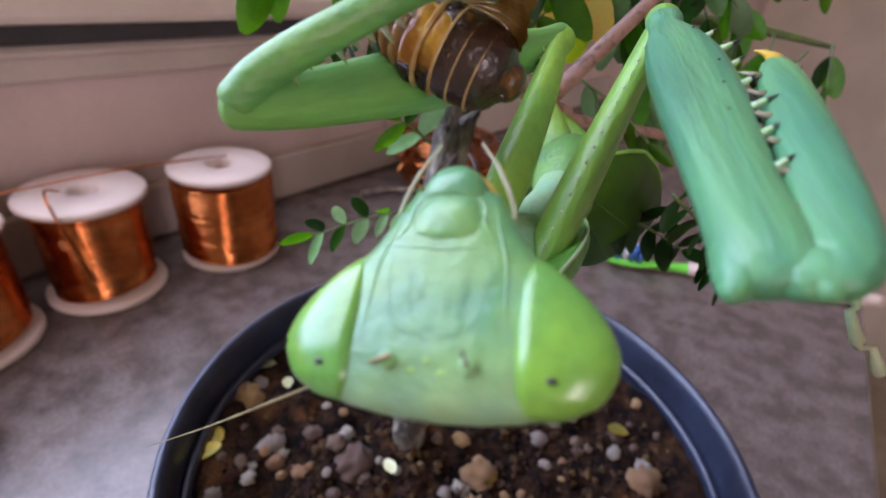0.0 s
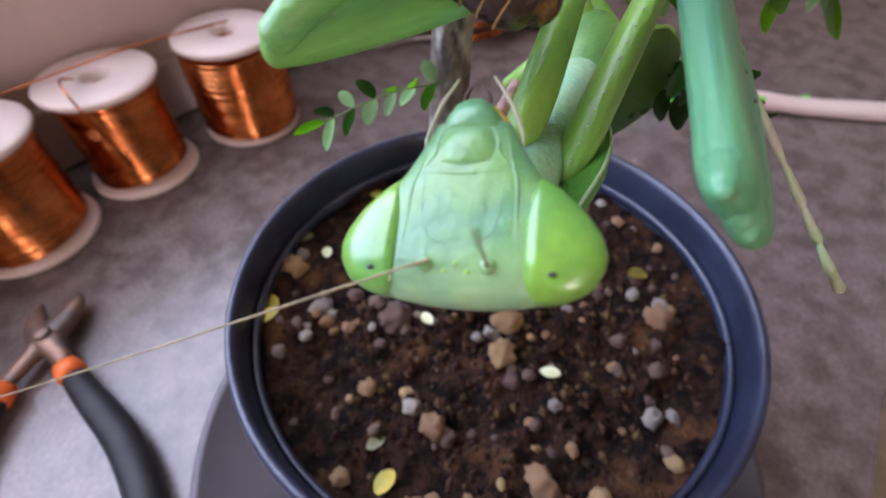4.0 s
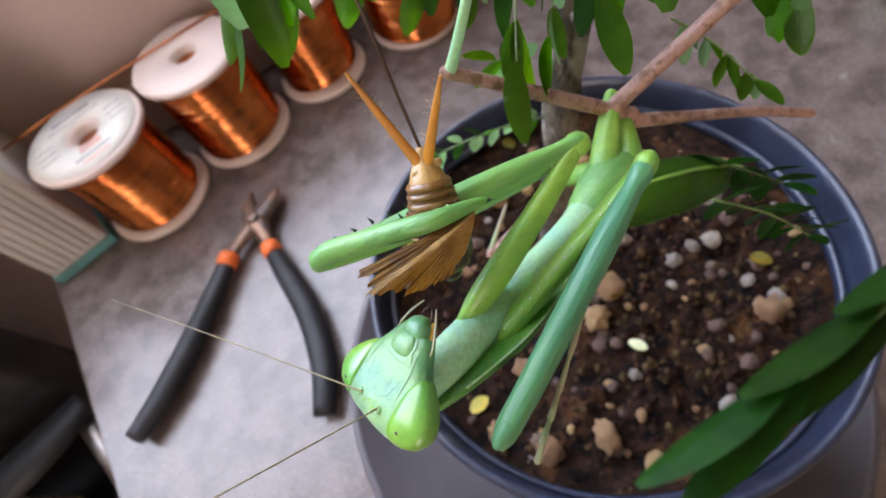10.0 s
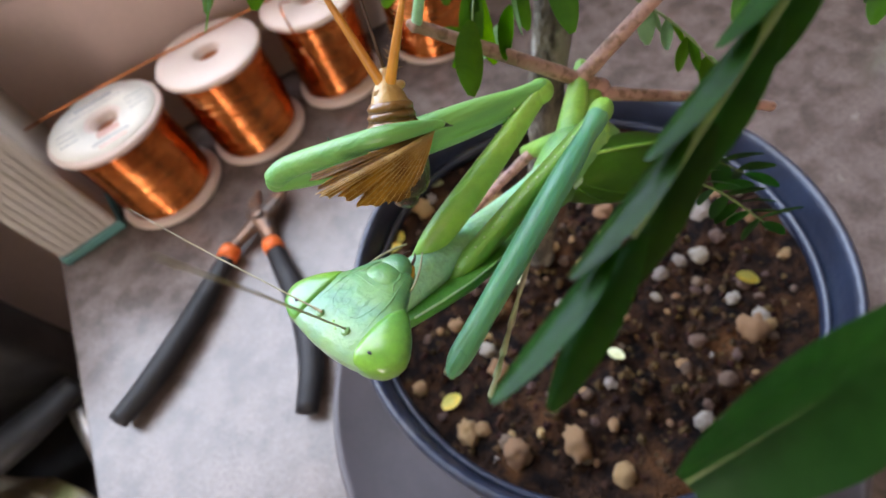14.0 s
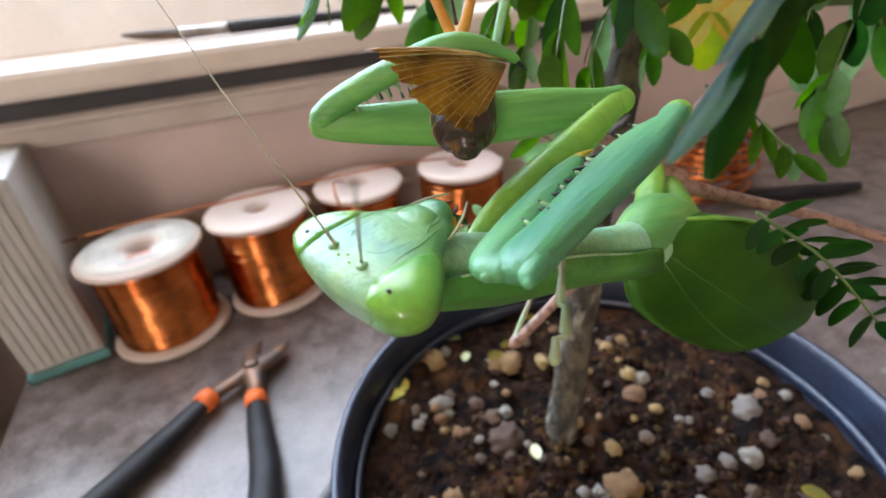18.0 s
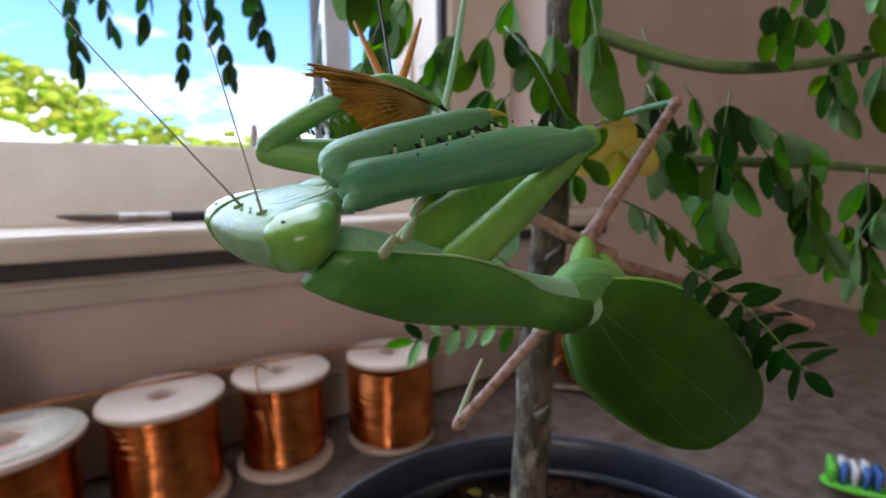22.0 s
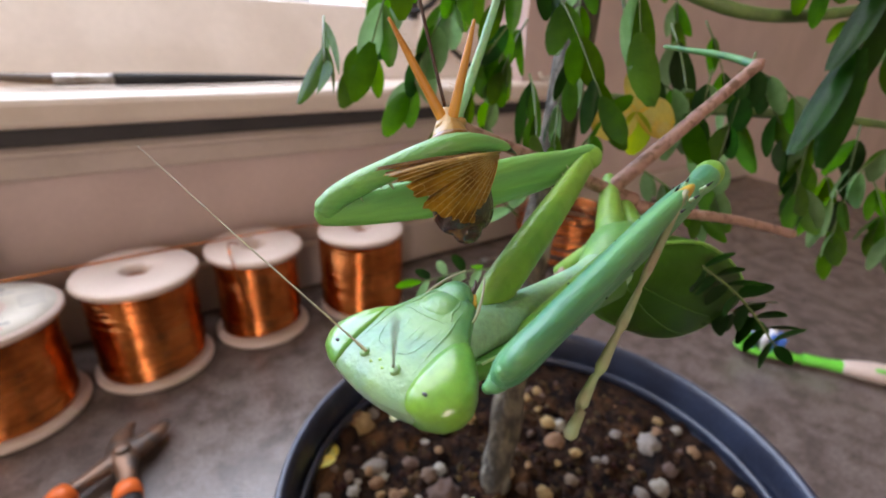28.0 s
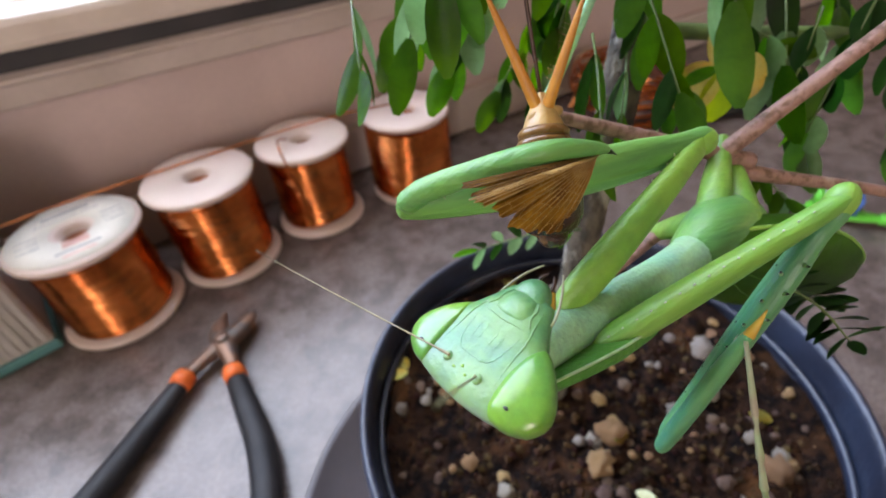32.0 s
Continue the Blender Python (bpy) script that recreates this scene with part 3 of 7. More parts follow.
for nm, pts in (("handle", [(-0.070, 0.1735, Z, 0.0042), (-0.083, 0.158, Z, 0.0052), (-0.101, 0.138, Z, 0.0058), (-0.119, 0.121, Z, 0.0056), (-0.1335, 0.1105, Z, 0.0046)]),
                ("handle", [(-0.0467, 0.165, Z, 0.0042), (-0.0445, 0.148, Z, 0.0052), (-0.0415, 0.122, Z, 0.0058), (-0.044, 0.095, Z, 0.0056), (-0.0515, 0.0745, Z, 0.0046)])):
    part(nm, tube(pts, 14, 24, flat=(0.85, 1.05)), M_BLACK, pl, "black rubber handle grip")
    a, b = V(pts[0][:3]), V(pts[1][:3])
    d = (a - b).normalized()
    part("collar", tube([(*(a - d * 0.003), 0.005), (*(a + d * 0.001), 0.0054), (*(a + d * 0.004), 0.0048)], 14), M_ORANGE, pl, "orange rubber collar")
part("jaw", tube([(-0.0672, 0.1765, Z, 0.0034), (-0.057, 0.183, Z, 0.0042), (-0.0485, 0.188, Z, 0.0062), (-0.0405, 0.193, Z, 0.0052), (-0.0345, 0.199, Z, 0.0036), (-0.0325, 0.2035, Z, 0.0016)], 10, 24, flat=(0.72, 1.0)), M_JAW, pl, "dark worn steel jaw")
part("jaw", tube([(-0.0471, 0.168, Z + 0.0005, 0.0034), (-0.0475, 0.177, Z + 0.0005, 0.0042), (-0.049, 0.1865, Z + 0.0005, 0.0062), (-0.0505, 0.194, Z + 0.0005, 0.0054), (-0.0490, 0.2025, Z + 0.0005, 0.0036), (-0.0462, 0.2075, Z + 0.0005, 0.0016)], 10, 24, flat=(0.72, 1.0)), M_JAW, pl, "dark worn steel jaw")
part("rivet", lathe([(0.0034, 0.0), (0.0034, 0.0012), (0.0026, 0.0018), (0.0, 0.0018)], 20), M_JAW, pl, at=pose(-0.0488, 0.1872, 0.0108))

# ---- toothbrush ----
M_GREEN = material("green_rubber", (0.12, 0.62, 0.05), 0.4, 0, 0.05, 60, 0.1)
M_BRW = material("white_bristle", (0.75, 0.76, 0.78), 0.6, 0, 0.08, 200, 0.3, 2500, stretch=(1, 1, 0.1))
M_BRB = material("blue_bristle", (0.05, 0.16, 0.5), 0.6, 0, 0.08, 200, 0.3, 2500, stretch=(1, 1, 0.1))
tb = thing("toothbrush", "white and lime green toothbrush lying on the shelf", "toothbrush", pose(0.291, 0.121, 0.0, 0, 0, -53))
part("head", tube([(-0.003, 0, 0.006, 0.002), (0.0, 0, 0.006, 0.0055), (0.012, 0, 0.0055, 0.0065), (0.024, 0, 0.0055, 0.0055), (0.034, 0, 0.006, 0.0036)], 14, 24, flat=(0.42, 1.0)), M_GREEN, tb, "lime green brush head")
part("neck", tube([(0.034, 0, 0.006, 0.0035), (0.045, 0, 0.0065, 0.0032), (0.056, 0, 0.0072, 0.004)], 12, 12), M_GREEN, tb)
part("handle", tube([(0.054, 0, 0.0072, 0.0042), (0.07, 0, 0.0085, 0.006), (0.085, 0.001, 0.0075, 0.0052), (0.105, 0.002, 0.006, 0.0055), (0.15, 0.003, 0.006, 0.006), (0.182, 0.003, 0.006, 0.0045)], 14, 30), M_WHITE, tb, "white plastic handle")
for x, y, r in ((0.071, -0.004, 0.0022), (0.074, 0.003, 0.0016), (0.101, 0.006, 0.002)):
    part("grip_spot", blob(r, (1.6, 0.8, 0.5), (x, y, 0.0125 if x < 0.09 else 0.0105), sub=2), M_GREEN, tb)
for i in range(5):
    for j in range(3):
        part("bristle_tuft", tube([(0.001 + 0.0048 * i, (j - 1) * 0.0034, 0.0075, 0.0014), (0.0014 + 0.0048 * i, (j - 1) * 0.0036, 0.0185 + 0.001 * (i % 2), 0.0019)], 8), M_GREEN if i == 0 else M_BRB if i == 4 or j == 0 and i % 2 else M_BRW, tb)

# ---- paint brush on the sill ----
M_BRISTLE = material("brown_bristle", (0.2, 0.12, 0.07), 0.6, 0, 0.3, 100, 0.5, 1600, stretch=(0.1, 1, 1))
pb = thing("paint_brush", "artist's paint brush with a black handle lying on the sill", "paint brush", WALL @ pose(0.0, 0.0225, 0.1482, 0, 0.6, 0))
part("handle", tube([(-0.03, 0, 0, 0.0036), (0.0, 0, 0, 0.0034), (0.05, 0, 0, 0.0026), (0.09, 0, 0, 0.0014), (0.092, 0, 0, 0.0007)], 12, 24), M_BLACK, pb, "tapered black handle")
part("ferrule", tube([(-0.058, 0, 0, 0.0042), (-0.05, 0, 0, 0.0038), (-0.03, 0, 0, 0.0037)], 14, 14, flat=(0.85, 1.15)), M_STEEL, pb, "silver metal ferrule")
part("bristles", tube([(-0.088, 0, 0.002, 0.0012), (-0.078, 0, 0.001, 0.0032), (-0.058, 0, 0, 0.0038)], 12, 14, flat=(0.75, 1.2)), M_BRISTLE, pb, "worn brown bristles")

# ---- box at the shelf's end ----
M_BOX = material("ribbed_card", (0.52, 0.49, 0.45), 0.65, 0, 0.14, 30, 0.5, 260, second=(0.42, 0.39, 0.35), stretch=(6, 6, 0.4), depth=0.001)
M_TEAL = material("teal_edge", (0.1, 0.27, 0.26), 0.55, 0, 0.12, 60, 0.1)
bx = thing("carton", "tall pale grey carton with a teal bottom edge", "box", pose(-0.165, 0.2255, 0.0, 0, 0, 16))
part("body", box(0.0, 0.036, 0.0, 0.09, 0.0055, 0.108, 0.0015), M_BOX, bx, smooth=False)
part("bottom_edge", box(-0.0012, 0.0372, -0.0012, 0.0912, 0.0, 0.0058, 0.0012), M_TEAL, bx, "faded teal bottom edge", smooth=False)
for k in range(8):
    part("rib", box(0.002 + 0.0042 * k, 0.0046 + 0.0042 * k, -0.0006, 0.0004, 0.008, 0.106, 0.0003), M_BOX, bx, smooth=False)

# a dark armchair below the shelf's end, with a pale cloth over its seat
ch = thing("armchair", "black armchair partly seen beyond the end of the shelf", "chair", pose(-0.42, 0.10, -0.8))
part("seat", box(-0.30, 0.20, -0.28, 0.14, 0.62, 0.70, 0.02), M_BLACK, ch)
part("backrest", box(-0.30, 0.212, 0.095, 0.128, 0.60, 0.888, 0.008), M_BLACK, ch)
part("back_rail", tube([(-0.3, 0.1, 0.888, 0.010), (0.0, 0.102, 0.890, 0.011), (0.2, 0.1, 0.882, 0.009)], 10, 16), M_BLACK, ch)
part("armrest", tube([(0.05, 0.035, 0.742, 0.012), (0.12, 0.045, 0.752, 0.014), (0.19, 0.062, 0.757, 0.013), (0.218, 0.082, 0.752, 0.009)], 12, 24, flat=(0.6, 1.0)), M_BLACK, ch)
for x in (-0.27, 0.17):
    for y in (-0.25, 0.06):
        part("leg", tube([(x, y, 0.63, 0.02), (x * 1.08, y * 1.08, 0.0, 0.016)], 10), M_BLACK, ch)
M_RUG = material("pale_cloth", (0.62, 0.53, 0.44), 0.8, 0, 0.2, 40, 0.4, 300, second=(0.45, 0.38, 0.27), third=(0.36, 0.38, 0.16), depth=0.002)
cl = tagged(part("seat_cloth", blob(0.12, (1.5, 1.2, 0.22), rough=0.3, sub=4, freq=2.2), M_RUG, at=pose(-0.39, 0.04, -0.079)), "crumpled pale cloth lying on the armchair seat", "cloth")
pole = thing("metal_pole", "grey metal pole standing between armchair and shelf", "pole", pose(-0.2065, 0.125, -0.8))
part("tube", tube([(-0.01, -0.05, 0.0, 0.0065), (-0.004, -0.01, 0.70, 0.0065), (0.0, 0.045, 0.745, 0.006)], 12), M_STEEL, pole)
part("collar", tube([(-0.0045, -0.013, 0.62, 0.008), (-0.0043, -0.012, 0.64, 0.008)], 12), M_BLACK, pole)
# ---- plant pot ----
PX, PY, SOILZ = 0.0512, 0.0410, 0.0855
pot = thing("plant_pot", "round black plastic plant pot with a scuffed rim", "plant pot", pose(PX, PY, 0))
part("rim", lathe([(0.0528, 0.0880), (0.0532, 0.0925), (0.0536, 0.0950), (0.0541, 0.0966), (0.0549, 0.0972), (0.0557, 0.0967), (0.0561, 0.0954), (0.0560, 0.0880), (0.0556, 0.0862), (0.0545, 0.0858), (0.0534, 0.0866)], 96, closed=True), M_POT, pot, "rolled black plastic rim, scuffed grey-blue")
part("ledge", lathe([(0.0512, 0.0868), (0.0515, 0.0886), (0.0522, 0.0890), (0.0528, 0.0886), (0.0528, 0.0860)], 80, closed=True), M_POT, pot, "inner ledge of the pot")
part("wall", lathe([(0.044, 0.013), (0.0538, 0.0862), (0.0526, 0.0868), (0.0415, 0.016), (0.0, 0.016), (0.0, 0.013)], 80), M_POT, pot)
saucer = thing("saucer", "wide dark grey plastic saucer under the pot", "saucer", pose(PX, PY, 0))
part("dish", lathe([(0.0, 0.0), (0.083, 0.0), (0.0925, 0.013), (0.0935, 0.0142), (0.0925, 0.015), (0.0905, 0.0142), (0.081, 0.0035), (0.0, 0.0035)], 96), M_SAUCER, saucer)
part("foot_ring", lathe([(0.040, 0.0036), (0.043, 0.0036), (0.043, 0.0129), (0.040, 0.0129)], 64, closed=True), M_SAUCER, saucer)
bm = bmesh.new()
rings = 46
grid = [bm.verts.new((0, 0, SOILZ))]
prev = None
for i in range(1, rings + 1):
    r = 0.0523 * i / rings
    cur = []
    for k in range(120):
        a = TAU * k / 120
        p = V((r * math.cos(a), r * math.sin(a), 0))
        h = 0.0026 * noise.noise(p * 90) + 0.0018 * noise.noise(p * 260) + 0.0010 * noise.noise(p * 640)
        h += 0.0012 * (i / rings) ** 6
        cur.append(bm.verts.new((p.x, p.y, SOILZ + h - 0.0008)))
    if prev is None:
        for k in range(120):
            bm.faces.new((grid[0], cur[k], cur[(k + 1) % 120]))
    else:
        for k in range(120):
            bm.faces.new((prev[k], cur[k], cur[(k + 1) % 120], prev[(k + 1) % 120]))
    prev = cur
tagged(part("soil", bm, M_SOIL, at=pose(PX, PY, 0)), "dark damp potting soil with grit", "soil", kind="stuff")

# grit, crumbs and fallen leaflets on the soil
def soil_z(x, y):
    q = V((x - PX, y - PY, 0))
    return SOILZ - 0.0008 + 0.0026 * noise.noise(q * 90) + 0.0018 * noise.noise(q * 260)


STONES = [blob(1.0, (1.0, rnd_, 0.75), rough=0.5, sub=3, freq=0.24, seed=k * 3.3) for k, rnd_ in enumerate((0.8, 0.95, 0.7, 0.85, 1.0, 0.75))]
STONES = [mesh_of(b, "pebble") for b in STONES]
STONES_P = [m.copy() for m in STONES]
STONES_D = [m.copy() for m in STONES]
M_STONE_DARK = material("dark_pebble", (0.16, 0.09, 0.06), 0.8, 0, 0.2, 260, 0.6, 1500, second=(0.1, 0.06, 0.045), random_value=0.35, depth=0.0008)
for lst, mm in ((STONES, M_STONE), (STONES_P, M_STONE_PALE), (STONES_D, M_STONE_DARK)):
    for m_ in lst:
        m_.materials.append(mm)


def pebble(x, y, r, lst, k, rz=0.0):
    ob = part("pebble", lst[k % 6], None)
    r *= 1.15
    ob.matrix_basis = pose(x, y, soil_z(x, y) + r * 0.38, rz * 7 % 40 - 20, 0, rz) @ Matrix.Diagonal((r, r, r, 1))
    return tagged(ob, "rough buff pumice pebble lying in the soil" if lst is STONES else "pale grey-white grit pebble in the soil" if lst is STONES_P else "dark brown pebble half sunk in soil", "pebble", "pebbles on the soil")


# larger pebbles where they lie
pebble(0.0233, 0.0848, 0.0026, STONES, 0, 20)
pebble(0.0335, 0.0536, 0.0035, STONES_D, 1, 70)
pebble(0.0509, 0.0350, 0.0031, STONES, 2, 130)
pebble(0.0439, 0.0300, 0.0028, STONES, 3, 210)
pebble(0.0429, 0.0742, 0.0028, STONES, 4, 30)
pebble(0.0299, 0.0073, 0.0030, STONES, 5, 80)
pebble(0.0176, 0.0108, 0.0026, STONES, 1, 160)
pebble(0.0098, 0.0190, 0.0027, STONES, 2, 260)
pebble(0.0353, -0.0020, 0.0023, STONES, 0, 40)
pebble(0.0226, 0.0287, 0.0024, STONES, 3, 90)
pebble(0.0771, 0.0115, 0.0028, STONES, 4, 10)
pebble(0.0808, 0.0128, 0.0020, STONES_P, 5, 60)
pebble(0.0556, 0.0000, 0.0019, STONES_P, 0, 5)
pebble(0.0783, 0.0314, 0.0019, STONES_P, 1, 55)
pebble(0.0745, 0.0330, 0.0016, STONES_P, 2, 95)
pebble(0.0889, 0.0435, 0.0022, STONES_P, 3, 15)
pebble(0.0683, 0.0558, 0.0023, STONES, 4, 35)
pebble(0.0221, 0.0673, 0.0026, STONES_P, 5, 0)
pebble(0.0392, 0.0745, 0.0018, STONES, 1, 50)
pebble(0.0245, 0.0827, 0.0028, STONES, 3, 110)
pebble(0.0449, 0.0763, 0.0022, STONES, 2, 140)
pebble(0.0875, 0.0417, 0.0024, STONES_P, 4, 75)
pebble(0.0516, 0.0345, 0.0032, STONES, 0, 15)
pebble(0.0224, 0.0348, 0.0017, STONES_P, 1, 20)
rp = random.Random(21)
for k in range(150):
    r = math.sqrt(rp.random()) * 0.049
    a = rp.uniform(0, TAU)
    pebble(PX + r * math.cos(a), PY + r * math.sin(a), rp.choice((0.0007, 0.0009, 0.0012, 0.0016)), rp.choice((STONES, STONES_P, STONES_D, STONES_D, STONES_D, STONES)), k, rp.uniform(0, 360))
bm = bmesh.new()
cr = []
for k in range(2600):
    r = math.sqrt(rp.random()) * 0.0515
    a = rp.uniform(0, TAU)
    x, y = PX + r * math.cos(a), PY + r * math.sin(a)
    cr.append((x, y, soil_z(x, y), rp.choice((0.0004, 0.0006, 0.0008, 0.0012)), rp.uniform(0, 6)))
OCT = ((1, 0, 0), (0, 1, 0), (-1, 0, 0), (0, -1, 0), (0, 0, 1), (0.1, 0.1, -0.6))
FAC = ((0, 1, 4), (1, 2, 4), (2, 3, 4), (3, 0, 4), (1, 0, 5), (2, 1, 5), (3, 2, 5), (0, 3, 5))
vs, fs = [], []
for x, y, z, r, a in cr:
    n0 = len(vs)
    c, s = math.cos(a), math.sin(a)
    for ox, oy, oz in OCT:
        j = 0.7 + 0.6 * rp.random()
        vs.append((x + (ox * c - oy * s) * r * j, y + (ox * s + oy * c) * r * j, z + oz * r * j * 0.8 + r * 0.2))
    fs += [(n0 + i, n0 + j_, n0 + k_) for i, j_, k_ in FAC]
me = bpy.data.meshes.new("soil_crumbs")
me.from_pydata(vs, [], fs)
me.materials.append(M_CRUMB)
bm.free()
tagged(new("soil_crumbs", me), "loose dark crumbs of damp soil", "soil", kind="stuff")


def leaflet_mesh(name, ln, w, cup, mat, seg=7, bend=0.12):
    """One oval leaflet along +x from its stalk, folded a little along its midrib, with thickness."""
    bm = bmesh.new()
    top, rows_ = [], []
    for i in range(seg + 1):
        u = i / seg
        hw = w * 0.5 * math.sin(math.pi * (0.04 + 0.93 * u)) ** 0.62
        rows_.append([bm.verts.new((ln * u, hw * v, cup * abs(v) * hw - bend * ln * u * u)) for v in (-1, -0.55, 0, 0.55, 1)])
    for a, b in zip(rows_, rows_[1:]):
        for j in range(4):
            bm.faces.new((a[j], a[j + 1], b[j + 1], b[j]))
    bmesh.ops.solidify(bm, geom=bm.faces[:], thickness=0.00018)
    me = mesh_of(bm, name)
    me.materials.append(mat)
    return me


SEED_MESH = leaflet_mesh("fallen_leaflet", 0.0042, 0.0026, 0.1, M_SEED)
YEL_MESH = leaflet_mesh("fallen_leaflet", 0.0052, 0.0034, 0.25, M_YELLOW)
for x, y, rz, me in ((0.0484, 0.0179, 120, SEED_MESH), (0.0375, 0.0456, 75, SEED_MESH), (0.0316, 0.0776, 60, SEED_MESH), (0.0820, 0.0233, -40, YEL_MESH), (0.0144, 0.0724, 170, YEL_MESH), (0.0150, 0.0740, 100, YEL_MESH), (0.0379, 0.0756, 30, YEL_MESH),
                     (0.0430, 0.0800, 10, YEL_MESH), (0.0068, 0.0265, 15, YEL_MESH), (0.0105, 0.0340, 0, SEED_MESH), (0.0640, 0.0720, 80, SEED_MESH), (0.0500, 0.0320, 30, YEL_MESH), (0.0300, 0.0880, 5, SEED_MESH), (0.0560, 0.0860, 95, YEL_MESH)):
    ob = part("fallen_leaflet", me, None)
    ob.matrix_basis = pose(x, y, soil_z(x, y) + 0.0014, 0, 4, rz)
    tagged(ob, "pale green fallen leaflet on the soil" if me is SEED_MESH else "yellowed fallen leaflet on the soil", "leaf", "fallen leaflets")
M_WOODCHIP = material("bark_chip", (0.42, 0.28, 0.15), 0.7, 0, 0.2, 200, 0.4, 1200, second=(0.25, 0.15, 0.08), stretch=(0.2, 1, 1))
tagged(part("wood_strip", tube([(0.010, 0.075, 0.0878, 0.0007), (0.022, 0.0885, 0.0885, 0.0012), (0.037, 0.0965, 0.0885, 0.0012), (0.050, 0.0985, 0.088, 0.0007)], 8, 18, flat=(0.8, 1.2)), M_WOODCHIP), "strip of pale wood lying inside the pot's rim", "wood strip")
# ---- the mantis ----
CEN = V((0.035, 0.022, 0.16))


def skin(name, base, second, rough=0.42, coat=0.15, sss=0.3, third=None, scale=230, bump=0.45, fine=2400, stretch=(1, 1, 1)):
    return material(name, base, rough, 0, 0.24, scale, bump, fine, second=second, coat=coat, sss=sss, third=third, depth=0.0003, coat_rough=0.28, stretch=stretch)


M_MGREEN = skin("mantis_green", (0.17, 0.40, 0.085), (0.11, 0.32, 0.085), third=(0.25, 0.47, 0.12), scale=420, stretch=(0.12, 1, 1))
M_MSHIELD = skin("mantis_shield", (0.11, 0.33, 0.045), (0.06, 0.235, 0.03), third=(0.25, 0.46, 0.06), scale=120)
M_MLIME = skin("mantis_lime", (0.24, 0.46, 0.065), (0.16, 0.38, 0.06), third=(0.33, 0.53, 0.11), scale=360, stretch=(0.4, 1, 0.2))
M_MTEAL = skin("mantis_teal", (0.11, 0.33, 0.125), (0.06, 0.25, 0.13), third=(0.19, 0.40, 0.11), scale=420, stretch=(1, 1, 0.1))
M_MBLUE = skin("mantis_pale_blue", (0.28, 0.56, 0.36), (0.35, 0.60, 0.33), third=(0.26, 0.52, 0.44))
M_MFACE = skin("mantis_face", (0.15, 0.35, 0.095), (0.085, 0.285, 0.115), third=(0.21, 0.40, 0.115), bump=0.5, fine=1300, coat=0.5, scale=420)
def paint_crown_sheen(m):
    """Mixes the crown's whitish sheen, as colour, into the face's green, from the crown downwards."""
    nd, ln = m.node_tree.nodes, m.node_tree.links
    bs = nd["Principled BSDF"]
    was = bs.inputs["Base Color"].links[0].from_socket
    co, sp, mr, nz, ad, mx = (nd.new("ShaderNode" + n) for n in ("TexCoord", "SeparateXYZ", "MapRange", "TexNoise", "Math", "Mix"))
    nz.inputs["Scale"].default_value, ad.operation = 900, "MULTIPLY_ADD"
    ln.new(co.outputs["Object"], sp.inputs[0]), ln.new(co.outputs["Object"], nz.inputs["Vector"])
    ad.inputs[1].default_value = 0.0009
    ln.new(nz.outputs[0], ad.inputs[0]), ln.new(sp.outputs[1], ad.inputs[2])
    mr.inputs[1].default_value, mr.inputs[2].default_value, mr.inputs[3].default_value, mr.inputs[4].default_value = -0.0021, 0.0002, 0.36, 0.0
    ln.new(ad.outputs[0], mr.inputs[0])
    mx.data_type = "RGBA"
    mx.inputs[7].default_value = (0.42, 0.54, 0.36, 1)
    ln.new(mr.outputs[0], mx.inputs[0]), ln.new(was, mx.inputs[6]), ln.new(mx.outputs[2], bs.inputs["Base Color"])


paint_crown_sheen(M_MFACE)
M_MVERTEX = skin("mantis_pale_edge", (0.40, 0.56, 0.31), (0.31, 0.50, 0.24))
M_MEYE = skin("mantis_eye", (0.175, 0.39, 0.045), (0.11, 0.325, 0.06), rough=0.2, coat=0.5, sss=0.35, bump=0.0)
M_MWING = material("mantis_wing", (0.085, 0.25, 0.02), 0.38, 0, 0.14, 90, 0.2, 1400, second=(0.05, 0.17, 0.015), coat=0.15, third=(0.17, 0.34, 0.03), depth=0.0002, through_light=(0.25, 1.4))
M_MDARK = material("mantis_dark_spot", (0.012, 0.012, 0.01), 0.3, vary=0.05)
M_MPINK = material("mantis_leg_pink", (0.36, 0.205, 0.16), 0.5, 0, 0.25, 900, 0.3, 2200, second=(0.17, 0.09, 0.055), mix=(0.36, 0.5), third=(0.45, 0.33, 0.25), sss=0.1)
M_MPALE = material("mantis_tarsus", (0.30, 0.40, 0.20), 0.5, 0, 0.2, 300, 0.2, 1500, second=(0.35, 0.3, 0.2))
M_MOUTH = material("mantis_mouth", (0.62, 0.40, 0.05), 0.4, 0, 0.15, 300, 0.2, 1500, second=(0.5, 0.26, 0.03))
M_BROWNPALP = material("brown_feeler", (0.06, 0.026, 0.014), 0.4, vary=0.1)
M_MDOT = material("mantis_pale_dot", (0.66, 0.74, 0.52), 0.45, vary=0.1)
M_MSPINE = material("mantis_spine", (0.035, 0.10, 0.08), 0.4, vary=0.15)
M_ANT = material("antenna", (0.33, 0.27, 0.12), 0.5, 0, 0.2, 300, 0)
mantis = thing("praying_mantis", "large green praying mantis hanging from the plant, holding a half-eaten grasshopper", "mantis", pose(*CEN))


def loc(*p):
    return V(p) - CEN


